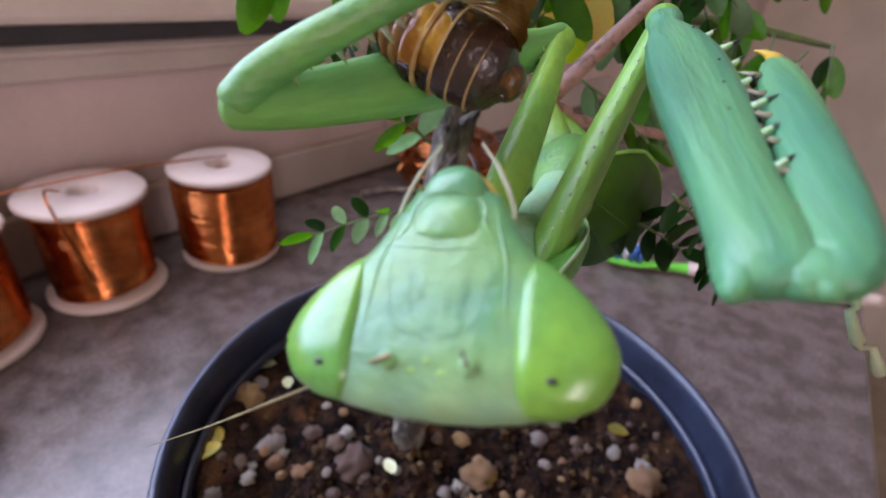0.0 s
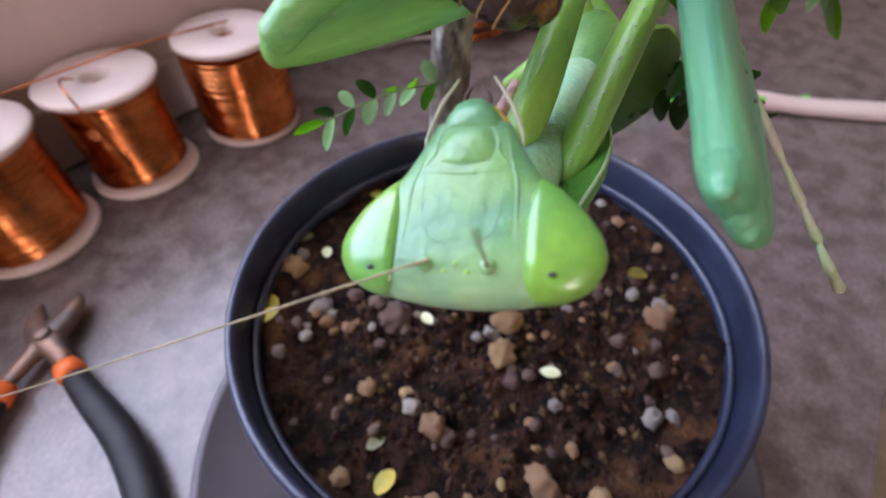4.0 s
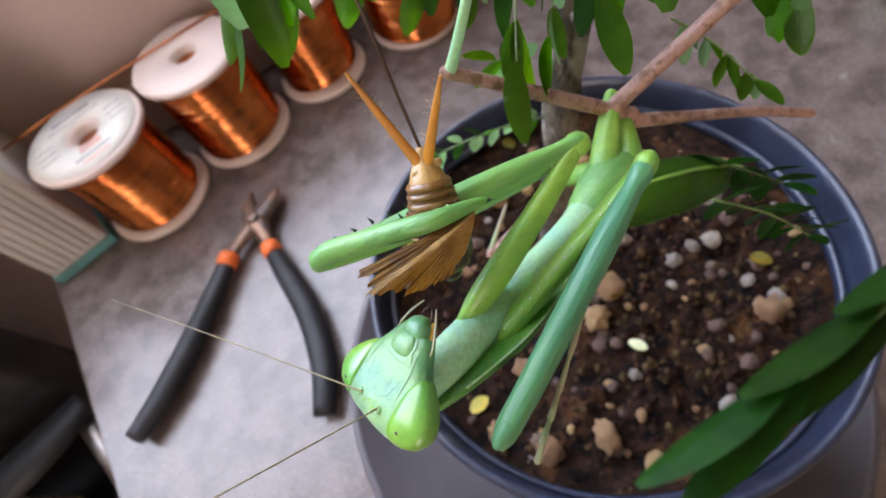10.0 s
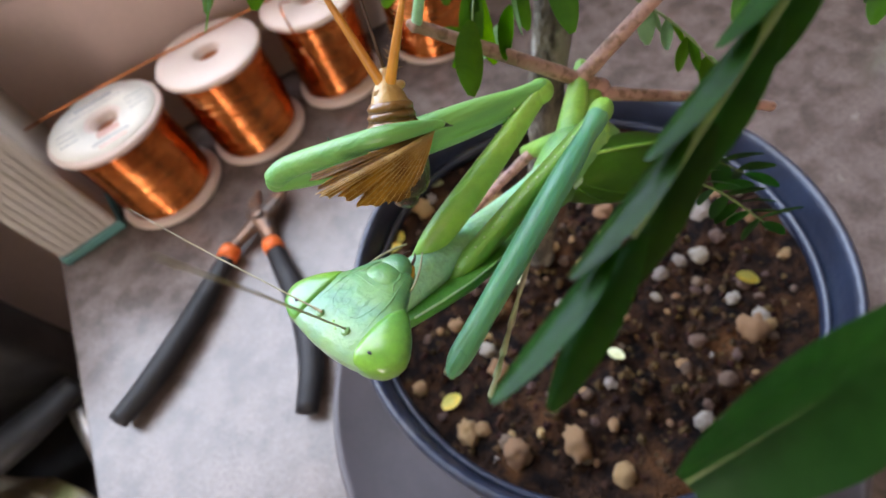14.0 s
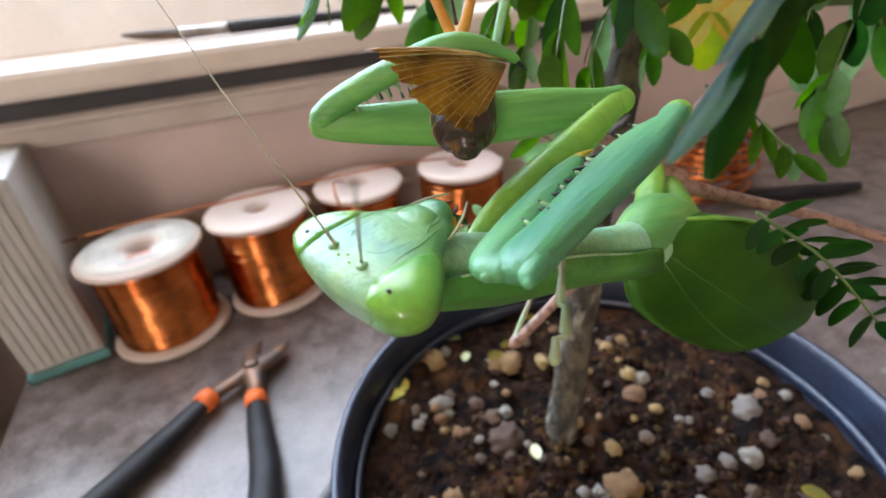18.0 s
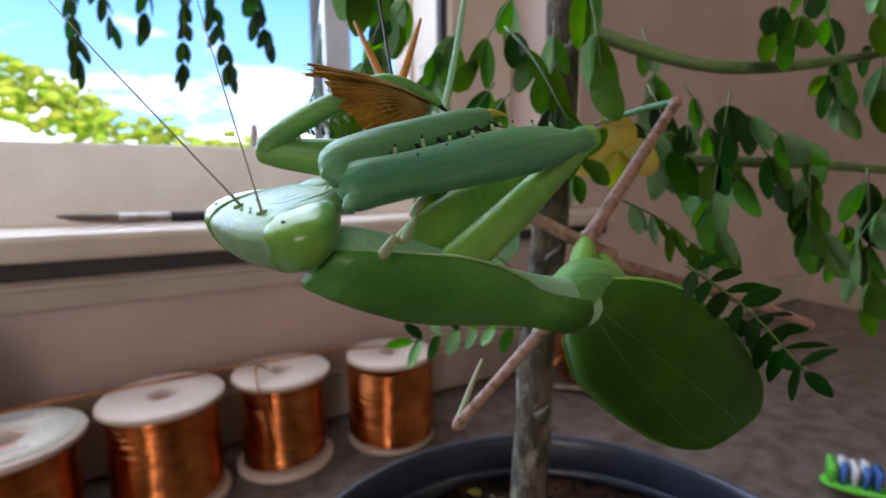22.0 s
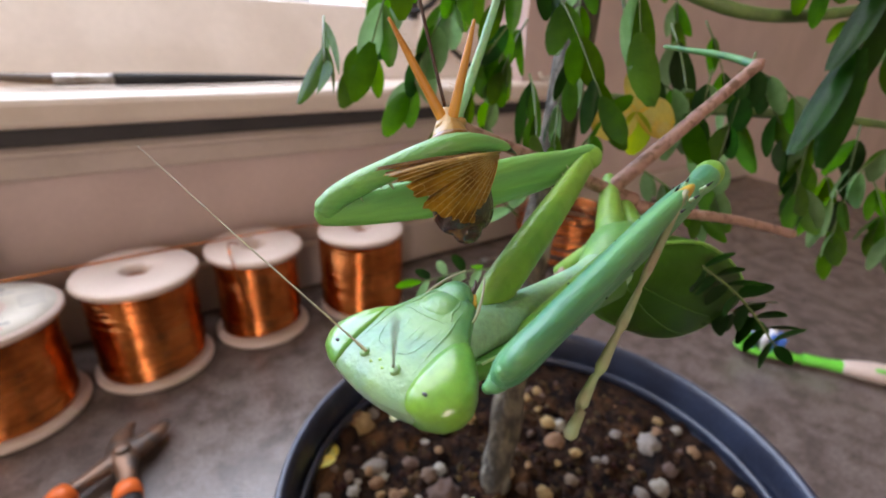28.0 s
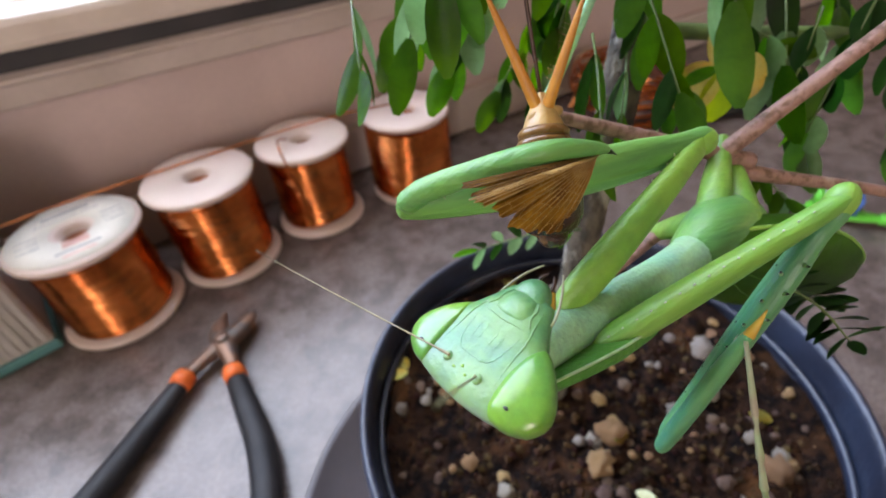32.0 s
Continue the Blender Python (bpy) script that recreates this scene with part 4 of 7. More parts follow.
def loft(sections, seg, frame_of):
    """Rings of (half width, front, back) with rounded outlines; frame_of(k) gives the origin and the two axes of ring k."""
    bm = bmesh.new()
    rings = []
    for k, (w, zf, zb) in enumerate(sections):
        o, ax, az = frame_of(k)
        ring = []
        for j in range(seg):
            a = TAU * j / seg
            c, s = math.cos(a), math.sin(a)
            x = w * math.copysign(abs(c) ** 0.8, c)
            z = (zf if s > 0 else zb) * math.copysign(abs(s) ** 0.85, s)
            ring.append(bm.verts.new(o + ax * x + az * z))
        rings.append(ring)
    for lo, hi in zip(rings, rings[1:]):
        for j in range(seg):
            bm.faces.new((lo[j], lo[(j + 1) % seg], hi[(j + 1) % seg], hi[j]))
    bm.faces.new(rings[0][::-1])
    bm.faces.new(rings[-1])
    return bm


def cone(base, tip, r, bm=None):
    return tube([(*base, r), (*(V(base).lerp(V(tip), 0.6)), r * 0.55), (*tip, r * 0.08)], 6, bm=bm)


def line_of(a, b, profile, bow=(0, 0, 0)):
    """Rows for tube() from a to b: profile of (fraction, radius), with a slight bow."""
    a, b, w = V(a), V(b), V(bow)
    return [(*(a.lerp(b, u) + w * 4 * u * (1 - u)), r) for u, r in profile]


def limb(*rows, **more):
    """A tube with rounded ends."""
    return tube(*rows, round_ends=True, **more)


# head: built about its own centre, x to one eye, y to the mouth, z out of the face
MM = 0.001
HEAD_Y = (-2.72, -2.66, -2.5, -2.2, -1.7, -1.0, -0.35, 0.3, 1.0, 1.7, 2.4, 3.2, 4.0, 4.6)
HEAD_W = (0.6, 1.5, 2.6, 3.6, 4.4, 4.8, 4.86, 4.62, 4.15, 3.5, 2.82, 2.3, 1.85, 1.55)
HEAD_F = (0.02, 0.25, 0.5, 0.76, 0.98, 1.1, 1.12, 1.1, 1.08, 1.06, 1.02, 0.96, 0.86, 0.7)
HEAD_B = (0.5, 0.95, 1.4, 1.85, 2.25, 2.45, 2.45, 2.3, 2.05, 1.8, 1.6, 1.4, 1.2, 1.0)


def head_at(y):
    return tuple(float(np.interp(y, HEAD_Y, q)) for q in (HEAD_W, HEAD_F, HEAD_B))


def face_point(x, y, up=0.0):
    """A point on the front of the face, in metres."""
    w, f, _ = head_at(y)
    c = min(abs(x) / w, 0.999) ** (1 / 0.8)
    return V((x, y, f * (1 - c * c) ** 0.425 - 0.35 + up)) * MM


HEAD_ROWS_Y = [smooth_line([(y,) for y in HEAD_Y], 40)[k][0] for k in range(40)]
head = part("head", loft([tuple(q * MM for q in head_at(y)) for y in HEAD_ROWS_Y], 64, lambda k: (V((0, HEAD_ROWS_Y[k] * MM, -0.35 * MM)), V((1, 0, 0)), V((0, 0, 1)))), M_MFACE, mantis, "triangular pale green head, whitish sheen painted on its crown")


def face_line(pts, r, name, mat, label="", n=24, up=0.0):
    pts = smooth_line(pts, n)
    part(name, tube([(*face_point(p[0], p[1], up), r * MM * (0.35 + 0.65 * math.sin(math.pi * (0.06 + 0.88 * k / (n - 1))))) for k, p in enumerate(pts)], 6), mat, head, label)


for sx in (-1, 1):
    face_line([(0, -0.42), (sx * 0.75, -0.36), (sx * 1.25, 0.0), (sx * 1.5, 0.9), (sx * 1.62, 2.3)], 0.035, "shield_ridge", M_MFACE, "pale raised rim of the face shield", 28, -0.012)
    face_line([(sx * 2.25, -0.9), (sx * 2.1, 0.6), (sx * 2.05, 1.8), (sx * 1.75, 2.9), (sx * 1.5, 3.9)], 0.075, "cheek_ridge", M_MFACE, up=-0.03)
    face_line([(sx * 1.0, 2.75), (sx * 0.55, 3.15), (sx * 0.2, 3.0), (sx * 0.05, 3.3)], 0.05, "brow_fold", M_MFACE)
    face_line([(sx * 1.6, 2.7), (sx * 1.25, 3.2), (sx * 1.2, 3.8), (sx * 0.9, 4.3)], 0.06, "cheek_fold", M_MFACE)
    for k in range(2):
        face_line([(sx * (0.35 + 0.42 * k), 0.1), (sx * (0.42 + 0.45 * k), 1.0), (sx * (0.40 + 0.5 * k), 2.1)], 0.045, "face_fold", M_MFACE, n=14, up=-0.028)
    a0 = face_point(sx * 1.2, -1.2)
    part("antenna_socket", tube([(a0.x, a0.y, a0.z - 0.12 * MM, 0.34 * MM), (a0.x, a0.y, a0.z + 0.08 * MM, 0.28 * MM), (a0.x, a0.y, a0.z + 0.13 * MM, 0.2 * MM)], 16), M_MFACE, head)
face_line([(-1.9, 2.45), (-0.9, 2.35), (0, 2.28), (0.9, 2.35), (1.9, 2.45)], 0.05, "brow_seam", M_MFACE, n=26, up=-0.015)
part("clypeus", loft([(w * MM, f * MM, 0.7 * MM) for w, f in ((1.3, 0.86), (1.55, 1.06), (1.45, 1.1), (1.2, 0.95), (0.95, 0.7))], 28, lambda k: (V((0, (2.45, 2.85, 3.5, 4.1, 4.5)[k] * MM, -0.3 * MM)), V((1, 0, 0)), V((0, 0, 1)))), M_MFACE, head, "wrinkled plate above the mouth")
part("labrum", loft([(w * MM, f * MM, 0.6 * MM) for w, f in ((1.25, 0.7), (1.3, 0.92), (1.12, 0.92), (0.8, 0.78), (0.45, 0.5), (0.15, 0.2))], 28, lambda k: (V((0, (4.1, 4.35, 4.9, 5.35, 5.6, 5.68)[k] * MM, -0.3 * MM)), V((1, 0, 0)), V((0, 0, 1)))), M_MFACE, head, "rounded green upper lip")

# eyes: drop-shaped, flush with the face, pointed towards the mouth
EYE_IN = ((-2.4, 2.9), (-2.2, 2.7), (-1.8, 2.52), (-1.2, 2.45), (-0.4, 2.42), (0.4, 2.42), (1.3, 2.52), (1.9, 2.7), (2.35, 2.84))


def eye_mesh(sx):
    bm = bmesh.new()
    rings, cap = [], 22
    for k in range(30):
        u = k / 29
        y = -2.36 + 4.66 * (0.5 - 0.5 * math.cos(math.pi * u))
        w, f, b = head_at(y)
        x0 = float(np.interp(y, [q[0] for q in EYE_IN], [q[1] for q in EYE_IN]))
        x0 = min(x0, w - 0.02)
        a1 = math.acos(min((x0 / w) ** 1.25, 0.9999))
        a0 = math.acos(min((min(x0 - 0.15, w - 0.01) / w) ** 1.25, 0.9999))
        lift = math.sin(math.pi * min(max(u, 0.0), 1.0)) ** 0.6
        ring = []
        for j in range(cap + 1):
            v = j / cap
            a = -a0 + (a0 + a1) * v
            dome = (0.03 + 0.36 * math.sin(math.pi * v) ** 0.7) * lift
            c, sn = math.cos(a), math.sin(a)
            x, z = w * c ** 0.8, (f if sn > 0 else b) * math.copysign(abs(sn) ** 0.85, sn)
            d = V((c * 1.0, 0.12 * (y + 0.4), sn * 0.9)).normalized() * dome
            ring.append(bm.verts.new(V((sx * (x + d.x), y + d.y - 0.08 * lift, z - 0.35 + d.z)) * MM))
        ring.append(bm.verts.new(V((sx * (x0 - 0.15), y, -0.7)) * MM))
        rings.append(ring)
    m = cap + 2
    for lo, hi in zip(rings, rings[1:]):
        for j in range(m):
            bm.faces.new((lo[j], lo[(j + 1) % m], hi[(j + 1) % m], hi[j]))
    bm.faces.new(rings[0])
    bm.faces.new(rings[-1][::-1])
    return bm


for sx in (-1, 1):
    part("mandible", limb([(sx * 1.45 * MM, 3.6 * MM, -0.3 * MM, 0.22 * MM), (sx * 1.25 * MM, 4.6 * MM, -0.5 * MM, 0.24 * MM), (sx * 0.65 * MM, 5.5 * MM, -0.6 * MM, 0.16 * MM)], 10, 14), M_MOUTH, head, "yellow-orange mandible")
    part("palp", limb([(sx * 1.75 * MM, 3.1 * MM, -0.5 * MM, 0.09 * MM), (sx * 2.0 * MM, 4.0 * MM, -0.3 * MM, 0.09 * MM), (sx * 1.5 * MM, 5.4 * MM, -0.1 * MM, 0.09 * MM), (sx * 0.75 * MM, 6.6 * MM, 0.0 * MM, 0.055 * MM)], 8, 22), M_MPALE, head, "thin pale mouth feeler")
    part("short_palp", limb([(sx * 0.5 * MM, 5.1 * MM, -0.6 * MM, 0.11 * MM), (sx * 0.5 * MM, 5.9 * MM, -0.3 * MM, 0.11 * MM), (sx * 0.22 * MM, 6.35 * MM, -0.2 * MM, 0.05 * MM)], 8, 14), M_BROWNPALP, head)
    eye = part("eye", eye_mesh(sx), M_MEYE, head, "large glossy green compound eye")
    p0 = face_point(sx * 3.45, -1.35)
    part("pupil_spot", blob(0.13 * MM, (1.3, 0.8, 0.6), (p0.x, p0.y - 0.06 * MM, p0.z + 0.16 * MM), sub=2), M_MDARK, eye, "tiny black false pupil")
for x, y in ((0, -1.15), (-0.45, -1.45), (0.45, -1.45)):
    part("ocellus", blob(0.1 * MM, (1.2, 0.8, 0.7), face_point(x, y), sub=2), M_MLIME, head)
antennae = []
for nm in range(2):
    an = part("antenna", tube([(0, 0, -0.3 * MM, 0.085 * MM), (0, 0, 0.5 * MM, 0.085 * MM), (0.0, 0, 0.9 * MM, 0.06 * MM), (0.0, 0.2 * MM, 8 * MM, 0.055 * MM), (0, 0.35 * MM, 16 * MM, 0.045 * MM), (0, 0.1 * MM, 27 * MM, 0.022 * MM)], 6, 60), M_ANT, head, "thread-like brown antenna")
    antennae.append(an)

# neck and prothorax: a flat widened shield above a pale underside
A0, A1 = loc(0.0088, 0.0118, 0.1638), loc(0.0315, 0.0200, 0.1578)
axis = (A1 - A0).normalized()
dorsal = V((0.02, -0.60, -0.80))
dorsal = (dorsal - axis * dorsal.dot(axis)).normalized()
across = axis.cross(dorsal).normalized()
LEN = (A1 - A0).length
prof = ((-0.05, 1.7, 0.8), (0.04, 2.5, 1.1), (0.15, 3.2, 1.3), (0.28, 3.8, 1.5), (0.42, 3.8, 1.5), (0.56, 3.2, 1.4), (0.68, 2.4, 1.4), (0.8, 2.0, 1.5), (1.0, 2.2, 1.7))
part("pronotum", loft([(w * MM, 1.1 * t * MM, 0.28 * MM) for _, w, t in prof], 28, lambda k: (A0 + axis * LEN * prof[k][0] + dorsal * 1.3 * MM, across, dorsal)), M_MSHIELD, mantis, "wide flattened green neck shield")
part("prothorax", limb(line_of(A0 - axis * 1 * MM, A1 + axis * 2 * MM, ((0, 1.5 * MM), (0.15, 1.9 * MM), (0.5, 1.6 * MM), (0.8, 1.7 * MM), (1, 2.6 * MM))), 18, 24), M_MBLUE, mantis, "pale blue-green underside of the long thorax")
part("neck", limb([(*(A0 - axis * 2.6 * MM - dorsal * 0.3 * MM), 1.2 * MM), (*(A0 - axis * 1.2 * MM), 1.4 * MM), (*A0, 1.6 * MM)], 14, 10), M_MGREEN, mantis)
edge = [(*(A0 + axis * LEN * u + across * s * w * 1.0 * MM + dorsal * 1.25 * MM), 0.10 * MM) for s in (1,) for u, w, _ in prof[1:8]]
part("shield_edge", tube(edge, 6, 30), M_MVERTEX, mantis, "thin pale edge of the neck shield")
edge = [(*(A0 + axis * LEN * u - across * w * 1.0 * MM + dorsal * 1.25 * MM), 0.10 * MM) for u, w, _ in prof[1:8]]
part("shield_edge", tube(edge, 6, 30), M_MVERTEX, mantis)

# rear thorax, abdomen and folded wings
part("rear_thorax", limb([(*A1, 2.4 * MM), (*loc(0.035, 0.0215, 0.1585), 2.9 * MM), (*loc(0.0385, 0.0225, 0.1565), 3.2 * MM), (*loc(0.0415, 0.0225, 0.1535), 2.8 * MM)], 20, 18), M_MGREEN, mantis, "pale ridged underside of the rear thorax")
B0, B1 = loc(0.0340, 0.0205, 0.1578), loc(0.0568, 0.0226, 0.1400)
bax = (B1 - B0).normalized()
bw = V((0.012, -0.0075, 0.0105))
bw = (bw - bax * bw.dot(bax)).normalized()
bn = bax.cross(bw)
BL = (B1 - B0).length
bprof = ((0.0, 2.2, 1.8), (0.1, 4.6, 2.4), (0.25, 6.6, 2.9), (0.45, 7.3, 3.0), (0.65, 7.2, 2.7), (0.82, 6.5, 2.1), (0.93, 5.5, 1.5), (1.0, 4.2, 0.8), (1.03, 3.2, 0.3))
part("abdomen", loft([(w * MM * 0.93, t * MM, t * MM) for _, w, t in bprof], 32, lambda k: (B0 + bax * BL * bprof[k][0], bw, bn)), M_MWING, mantis, "broad leaf-green abdomen")
for s in (-1, 1):
    wing = bmesh.new()
    rws = []
    for i in range(13):
        u = i / 12
        w = np.interp(u, [q[0] for q in bprof], [q[1] for q in bprof]) * 1.06
        t = np.interp(u, [q[0] for q in bprof], [q[2] for q in bprof])
        rws.append([wing.verts.new(B0 + bax * BL * (u * 1.03 - 0.01) + bw * (w * MM * (v / 5 - 1)) + bn * s * (t * 1.04 * math.sqrt(max(0.0, 1 - (v / 5 - 1) ** 2)) + 0.25) * MM) for v in range(11)])
    for a, b in zip(rws, rws[1:]):
        for j in range(10):
            wing.faces.new((a[j], a[j + 1], b[j + 1], b[j]))
    bmesh.ops.solidify(wing, geom=wing.faces[:], thickness=0.0002)
    wob_ = part("wing", wing, M_MWING, mantis, "folded leaf-like green wing")
    for v0 in (0.2, -0.45):
        vein = []
        for i in range(9):
            u = 0.04 + 0.9 * i / 8
            w = np.interp(u, [q[0] for q in bprof], [q[1] for q in bprof])
            t = np.interp(u, [q[0] for q in bprof], [q[2] for q in bprof])
            x = v0 * (0.4 + 0.8 * u)
            vein.append((*(B0 + bax * BL * u + bw * w * MM * x + bn * s * (t * 1.04 * math.sqrt(max(0.0, 1 - x * x)) + 0.34) * MM), 0.00009))
        part("vein", tube(vein, 5), M_MWING, wob_)

for s in (-1, 1):
    rim = [(*(B0 + bax * BL * (u * 1.03 - 0.01) + bw * s * np.interp(u, [q[0] for q in bprof], [q[1] for q in bprof]) * 1.06 * MM), 0.2 * MM) for u in (0.02, 0.12, 0.25, 0.4, 0.55, 0.7, 0.82, 0.92)]
    part("wing_margin", limb(rim, 8, 24), M_MLIME if s > 0 else M_MWING, mantis, "pale raised wing margin")

# left foreleg: coxa, femur with spines, tibia closed over the prey
CL, LE, LK, TT = loc(0.0136, 0.0147, 0.1631), loc(0.0283, 0.0200, 0.1704), loc(0.0057, 0.0217, 0.1707), loc(0.0172, 0.0172, 0.1744)


def spines(parent, a, b, n, side, size, mat, spread=0.0, start=0.1, end=0.95, off=0.0, name="spine", r=0.16):
    a, b, side = V(a), V(b), V(side)
    d = (b - a).normalized()
    cr = d.cross(side)
    for k in range(n):
        u = start + (end - start) * k / max(n - 1, 1)
        p = a.lerp(b, u) + side * off + cr * spread * (1 if k % 2 else -1)
        part(name, cone(p, p + side * size * (1.25 if k % 3 == 0 else 0.8) + d * size * 0.35, r * MM), mat, parent)


coxa_l = part("fore_coxa", limb(line_of(CL, LE, ((0, 0.85 * MM), (0.12, 1.35 * MM), (0.3, 1.5 * MM), (0.7, 1.2 * MM), (0.9, 1.0 * MM), (1, 0.95 * MM)), (0, -0.0004, 0.0003)), 16, 22, flat=(1.15, 0.75)), M_MLIME, mantis, "light green front leg base")
spines(coxa_l, CL, LE, 18, (-0.55, 0.1, 0.83), 0.25 * MM, M_MDOT, off=1.2 * MM, name="tooth", r=0.08)
part("trochanter", blob(1.08 * MM, (1.1, 1, 1), LE, sub=3), M_MLIME, mantis)
up_l = V((0.05, -0.05, 1.0)).normalized()
femur_l = part("fore_femur", limb(line_of(LE, LK, ((0, 1.1 * MM), (0.1, 1.15 * MM), (0.25, 1.55 * MM), (0.5, 1.7 * MM), (0.75, 1.4 * MM), (0.92, 1.1 * MM), (1, 0.85 * MM)), (0, 0, -0.0005)), 18, 28, flat=(1.1, 0.72), up=up_l), M_MGREEN, mantis, "front leg femur edged with spines")
spines(femur_l, LE, LK, 15, up_l, 0.75 * MM, M_MSPINE, spread=0.4 * MM, start=0.5, end=0.94, off=1.4 * MM, r=0.13)
tibia_l = part("fore_tibia", limb([(*(LK + V((0.0002, 0, 0.0004))), 0.85 * MM), (*(LK + V((0.0014, -0.0006, 0.0014))), 0.85 * MM), (*loc(0.0095, 0.0195, 0.1735), 0.80 * MM), (*loc(0.0136, 0.0172, 0.1752), 0.7 * MM), (*TT, 0.4 * MM), (*(TT + V((0.0012, 0.0003, -0.0007))), 0.08 * MM)], 14, 30, up=up_l), M_MGREEN, mantis, "front leg tibia clamped over the prey")
part("claw", cone(TT + V((0.0002, 0, 0)), TT + V((0.0016, 0.0002, -0.0010)), 0.3 * MM), M_MDARK, tibia_l, "dark hooked claw")
spines(tibia_l, LK, TT, 12, (0.1, -0.2, -0.95), 0.8 * MM, M_MPALE, start=0.2, end=0.85, off=-0.75 * MM, r=0.22)

# right foreleg: its parts move; built along z from each joint
coxa_r = part("fore_coxa", limb([(0, 0, 0, 0.85 * MM), (0, 0, 2.2 * MM, 1.4 * MM), (0.0003, 0, 8 * MM, 1.45 * MM), (0.0002, 0, 14 * MM, 1.2 * MM), (0, 0, 19.7 * MM, 0.95 * MM)], 16, 22, flat=(1.15, 0.75), up=(1, 0, 0)), M_MLIME, mantis, "light green front leg base")
for k in range(15):
    z = (2 + 1.1 * k) * MM
    part("tooth", blob(0.075 * MM, (1, 1, 1.6), (-1.52 * MM + 0.03 * MM * k, 0.3 * MM, z), sub=1), M_MDOT, coxa_r)
FEM = ((0.0, 0.8, 0.8, 0.75), (0.9, 1.05, 1.1, 0.95), (2.4, 0.85, 1.05, 0.8), (3.6, 1.15, 1.2, 0.85), (5.5, 1.6, 1.5, 0.98), (8.5, 1.95, 1.7, 1.05), (12.5, 1.9, 1.65, 1.02), (16.5, 1.6, 1.45, 0.96), (20.5, 1.35, 1.25, 0.9), (23.2, 1.35, 1.2, 0.9), (24.3, 1.05, 1.0, 0.7), (24.8, 0.5, 0.6, 0.35))
fem_rows = smooth_line(FEM, 44)
femur_r = part("fore_femur", loft([(q[3] * MM, q[1] * MM, q[2] * MM) for q in fem_rows], 28, lambda k: (V((0, 0, fem_rows[k][0] * MM)), V((0, -1, 0)), V((1, 0, 0)))), M_MTEAL, mantis, "broad blue-green front leg femur with dark spine tips")
part("trochanter", blob(1.12 * MM, (0.95, 0.9, 1.25), (0, 0, 0.1 * MM), sub=3), M_MLIME, femur_r, "pale green leg joint")
for k in range(15):
    z, sy = 4.6 + 1.15 * k, (1 if k % 2 else -1)
    x = float(np.interp(z, [q[0] for q in FEM], [q[1] for q in FEM])) - 0.12
    long_ = 0.95 if k % 3 == 0 else 0.6
    sp_ = part("spine", cone(V((x, 0.42 * sy, z)) * MM, V((x + long_, 0.62 * sy, z - 0.35)) * MM, 0.17 * MM), M_MVERTEX, femur_r)
    part("spine_tip", cone(V((x + long_ * 0.55, 0.53 * sy, z - 0.19)) * MM, V((x + long_ * 1.04, 0.63 * sy, z - 0.37)) * MM, 0.11 * MM), M_MDARK, sp_)
for k in range(12):
    part("speck", blob(0.085 * MM, (0.9, 0.6, 1.2), ((0.9 + 0.35 * math.sin(k * 2.1)) * MM, (-0.93 if k % 2 else 0.93) * MM, (5.5 + 1.3 * k) * MM), sub=1), M_MDARK, femur_r)
tibia_r = part("fore_tibia", limb([(0.6 * MM, 0, 24.2 * MM, 0.75 * MM), (1.7 * MM, 0, 23.8 * MM, 0.85 * MM), (2.35 * MM, 0, 20.5 * MM, 0.92 * MM), (2.95 * MM, 0, 15.5 * MM, 0.9 * MM), (3.35 * MM, 0, 12.2 * MM, 0.78 * MM), (3.6 * MM, 0, 10.3 * MM, 0.55 * MM)], 16, 30, up=(0, 1, 0), flat=(0.8, 1.15)), M_MTEAL, femur_r, "front leg tibia folded along the femur")
for k in range(12):
    z = 10.8 + 1.0 * k
    x = float(np.interp(z, (8.3, 11.0, 15.5, 20.5, 23.8), (3.8, 3.5, 2.95, 2.35, 1.7))) - 0.8
    part("spine", cone(V((x, 0.3 * (1 if k % 2 else -1), z)) * MM, V((x - 0.75, 0.42 * (1 if k % 2 else -1), z - 0.55)) * MM, 0.16 * MM), M_MPALE if k % 2 else M_MDARK, tibia_r)
for kx in (-0.55, 0.65):
    part("knee_lobe", limb([(kx * MM, 0, 23.4 * MM, 0.75 * MM), (kx * 1.45 * MM, 0, 24.5 * MM, 0.55 * MM), (kx * 1.8 * MM, 0.1 * MM, 24.95 * MM, 0.3 * MM)], 10, 10), M_MTEAL, femur_r)
claw_r = part("claw", limb([(3.6 * MM, 0, 10.4 * MM, 0.46 * MM), (3.75 * MM, 0, 9.4 * MM, 0.32 * MM), (3.6 * MM, 0, 8.4 * MM, 0.15 * MM), (3.3 * MM, 0, 7.9 * MM, 0.05 * MM)], 8, 14), M_MOUTH, femur_r, "hooked brown claw")
bm = bmesh.new()
zz = 0.0
segs = []
for ln, r in ((6.6, 0.22), (2.7, 0.25), (2.3, 0.27), (1.9, 0.28), (1.5, 0.3)):
    segs += [(0.0003 * math.sin(zz), 0, zz * MM, r * 0.7 * MM), (0.0003 * math.sin(zz), 0, (zz + ln * 0.8) * MM, r * 1.15 * MM), (0.0003 * math.sin(zz), 0, (zz + ln * 0.97) * MM, r * 0.6 * MM)]
    zz += ln
tarsus_r = part("tarsus", tube(segs, 8), M_MPALE, femur_r, "thin pale beaded foot hanging down")

# walking legs
BH = loc(0.0390, 0.0270, 0.1623)
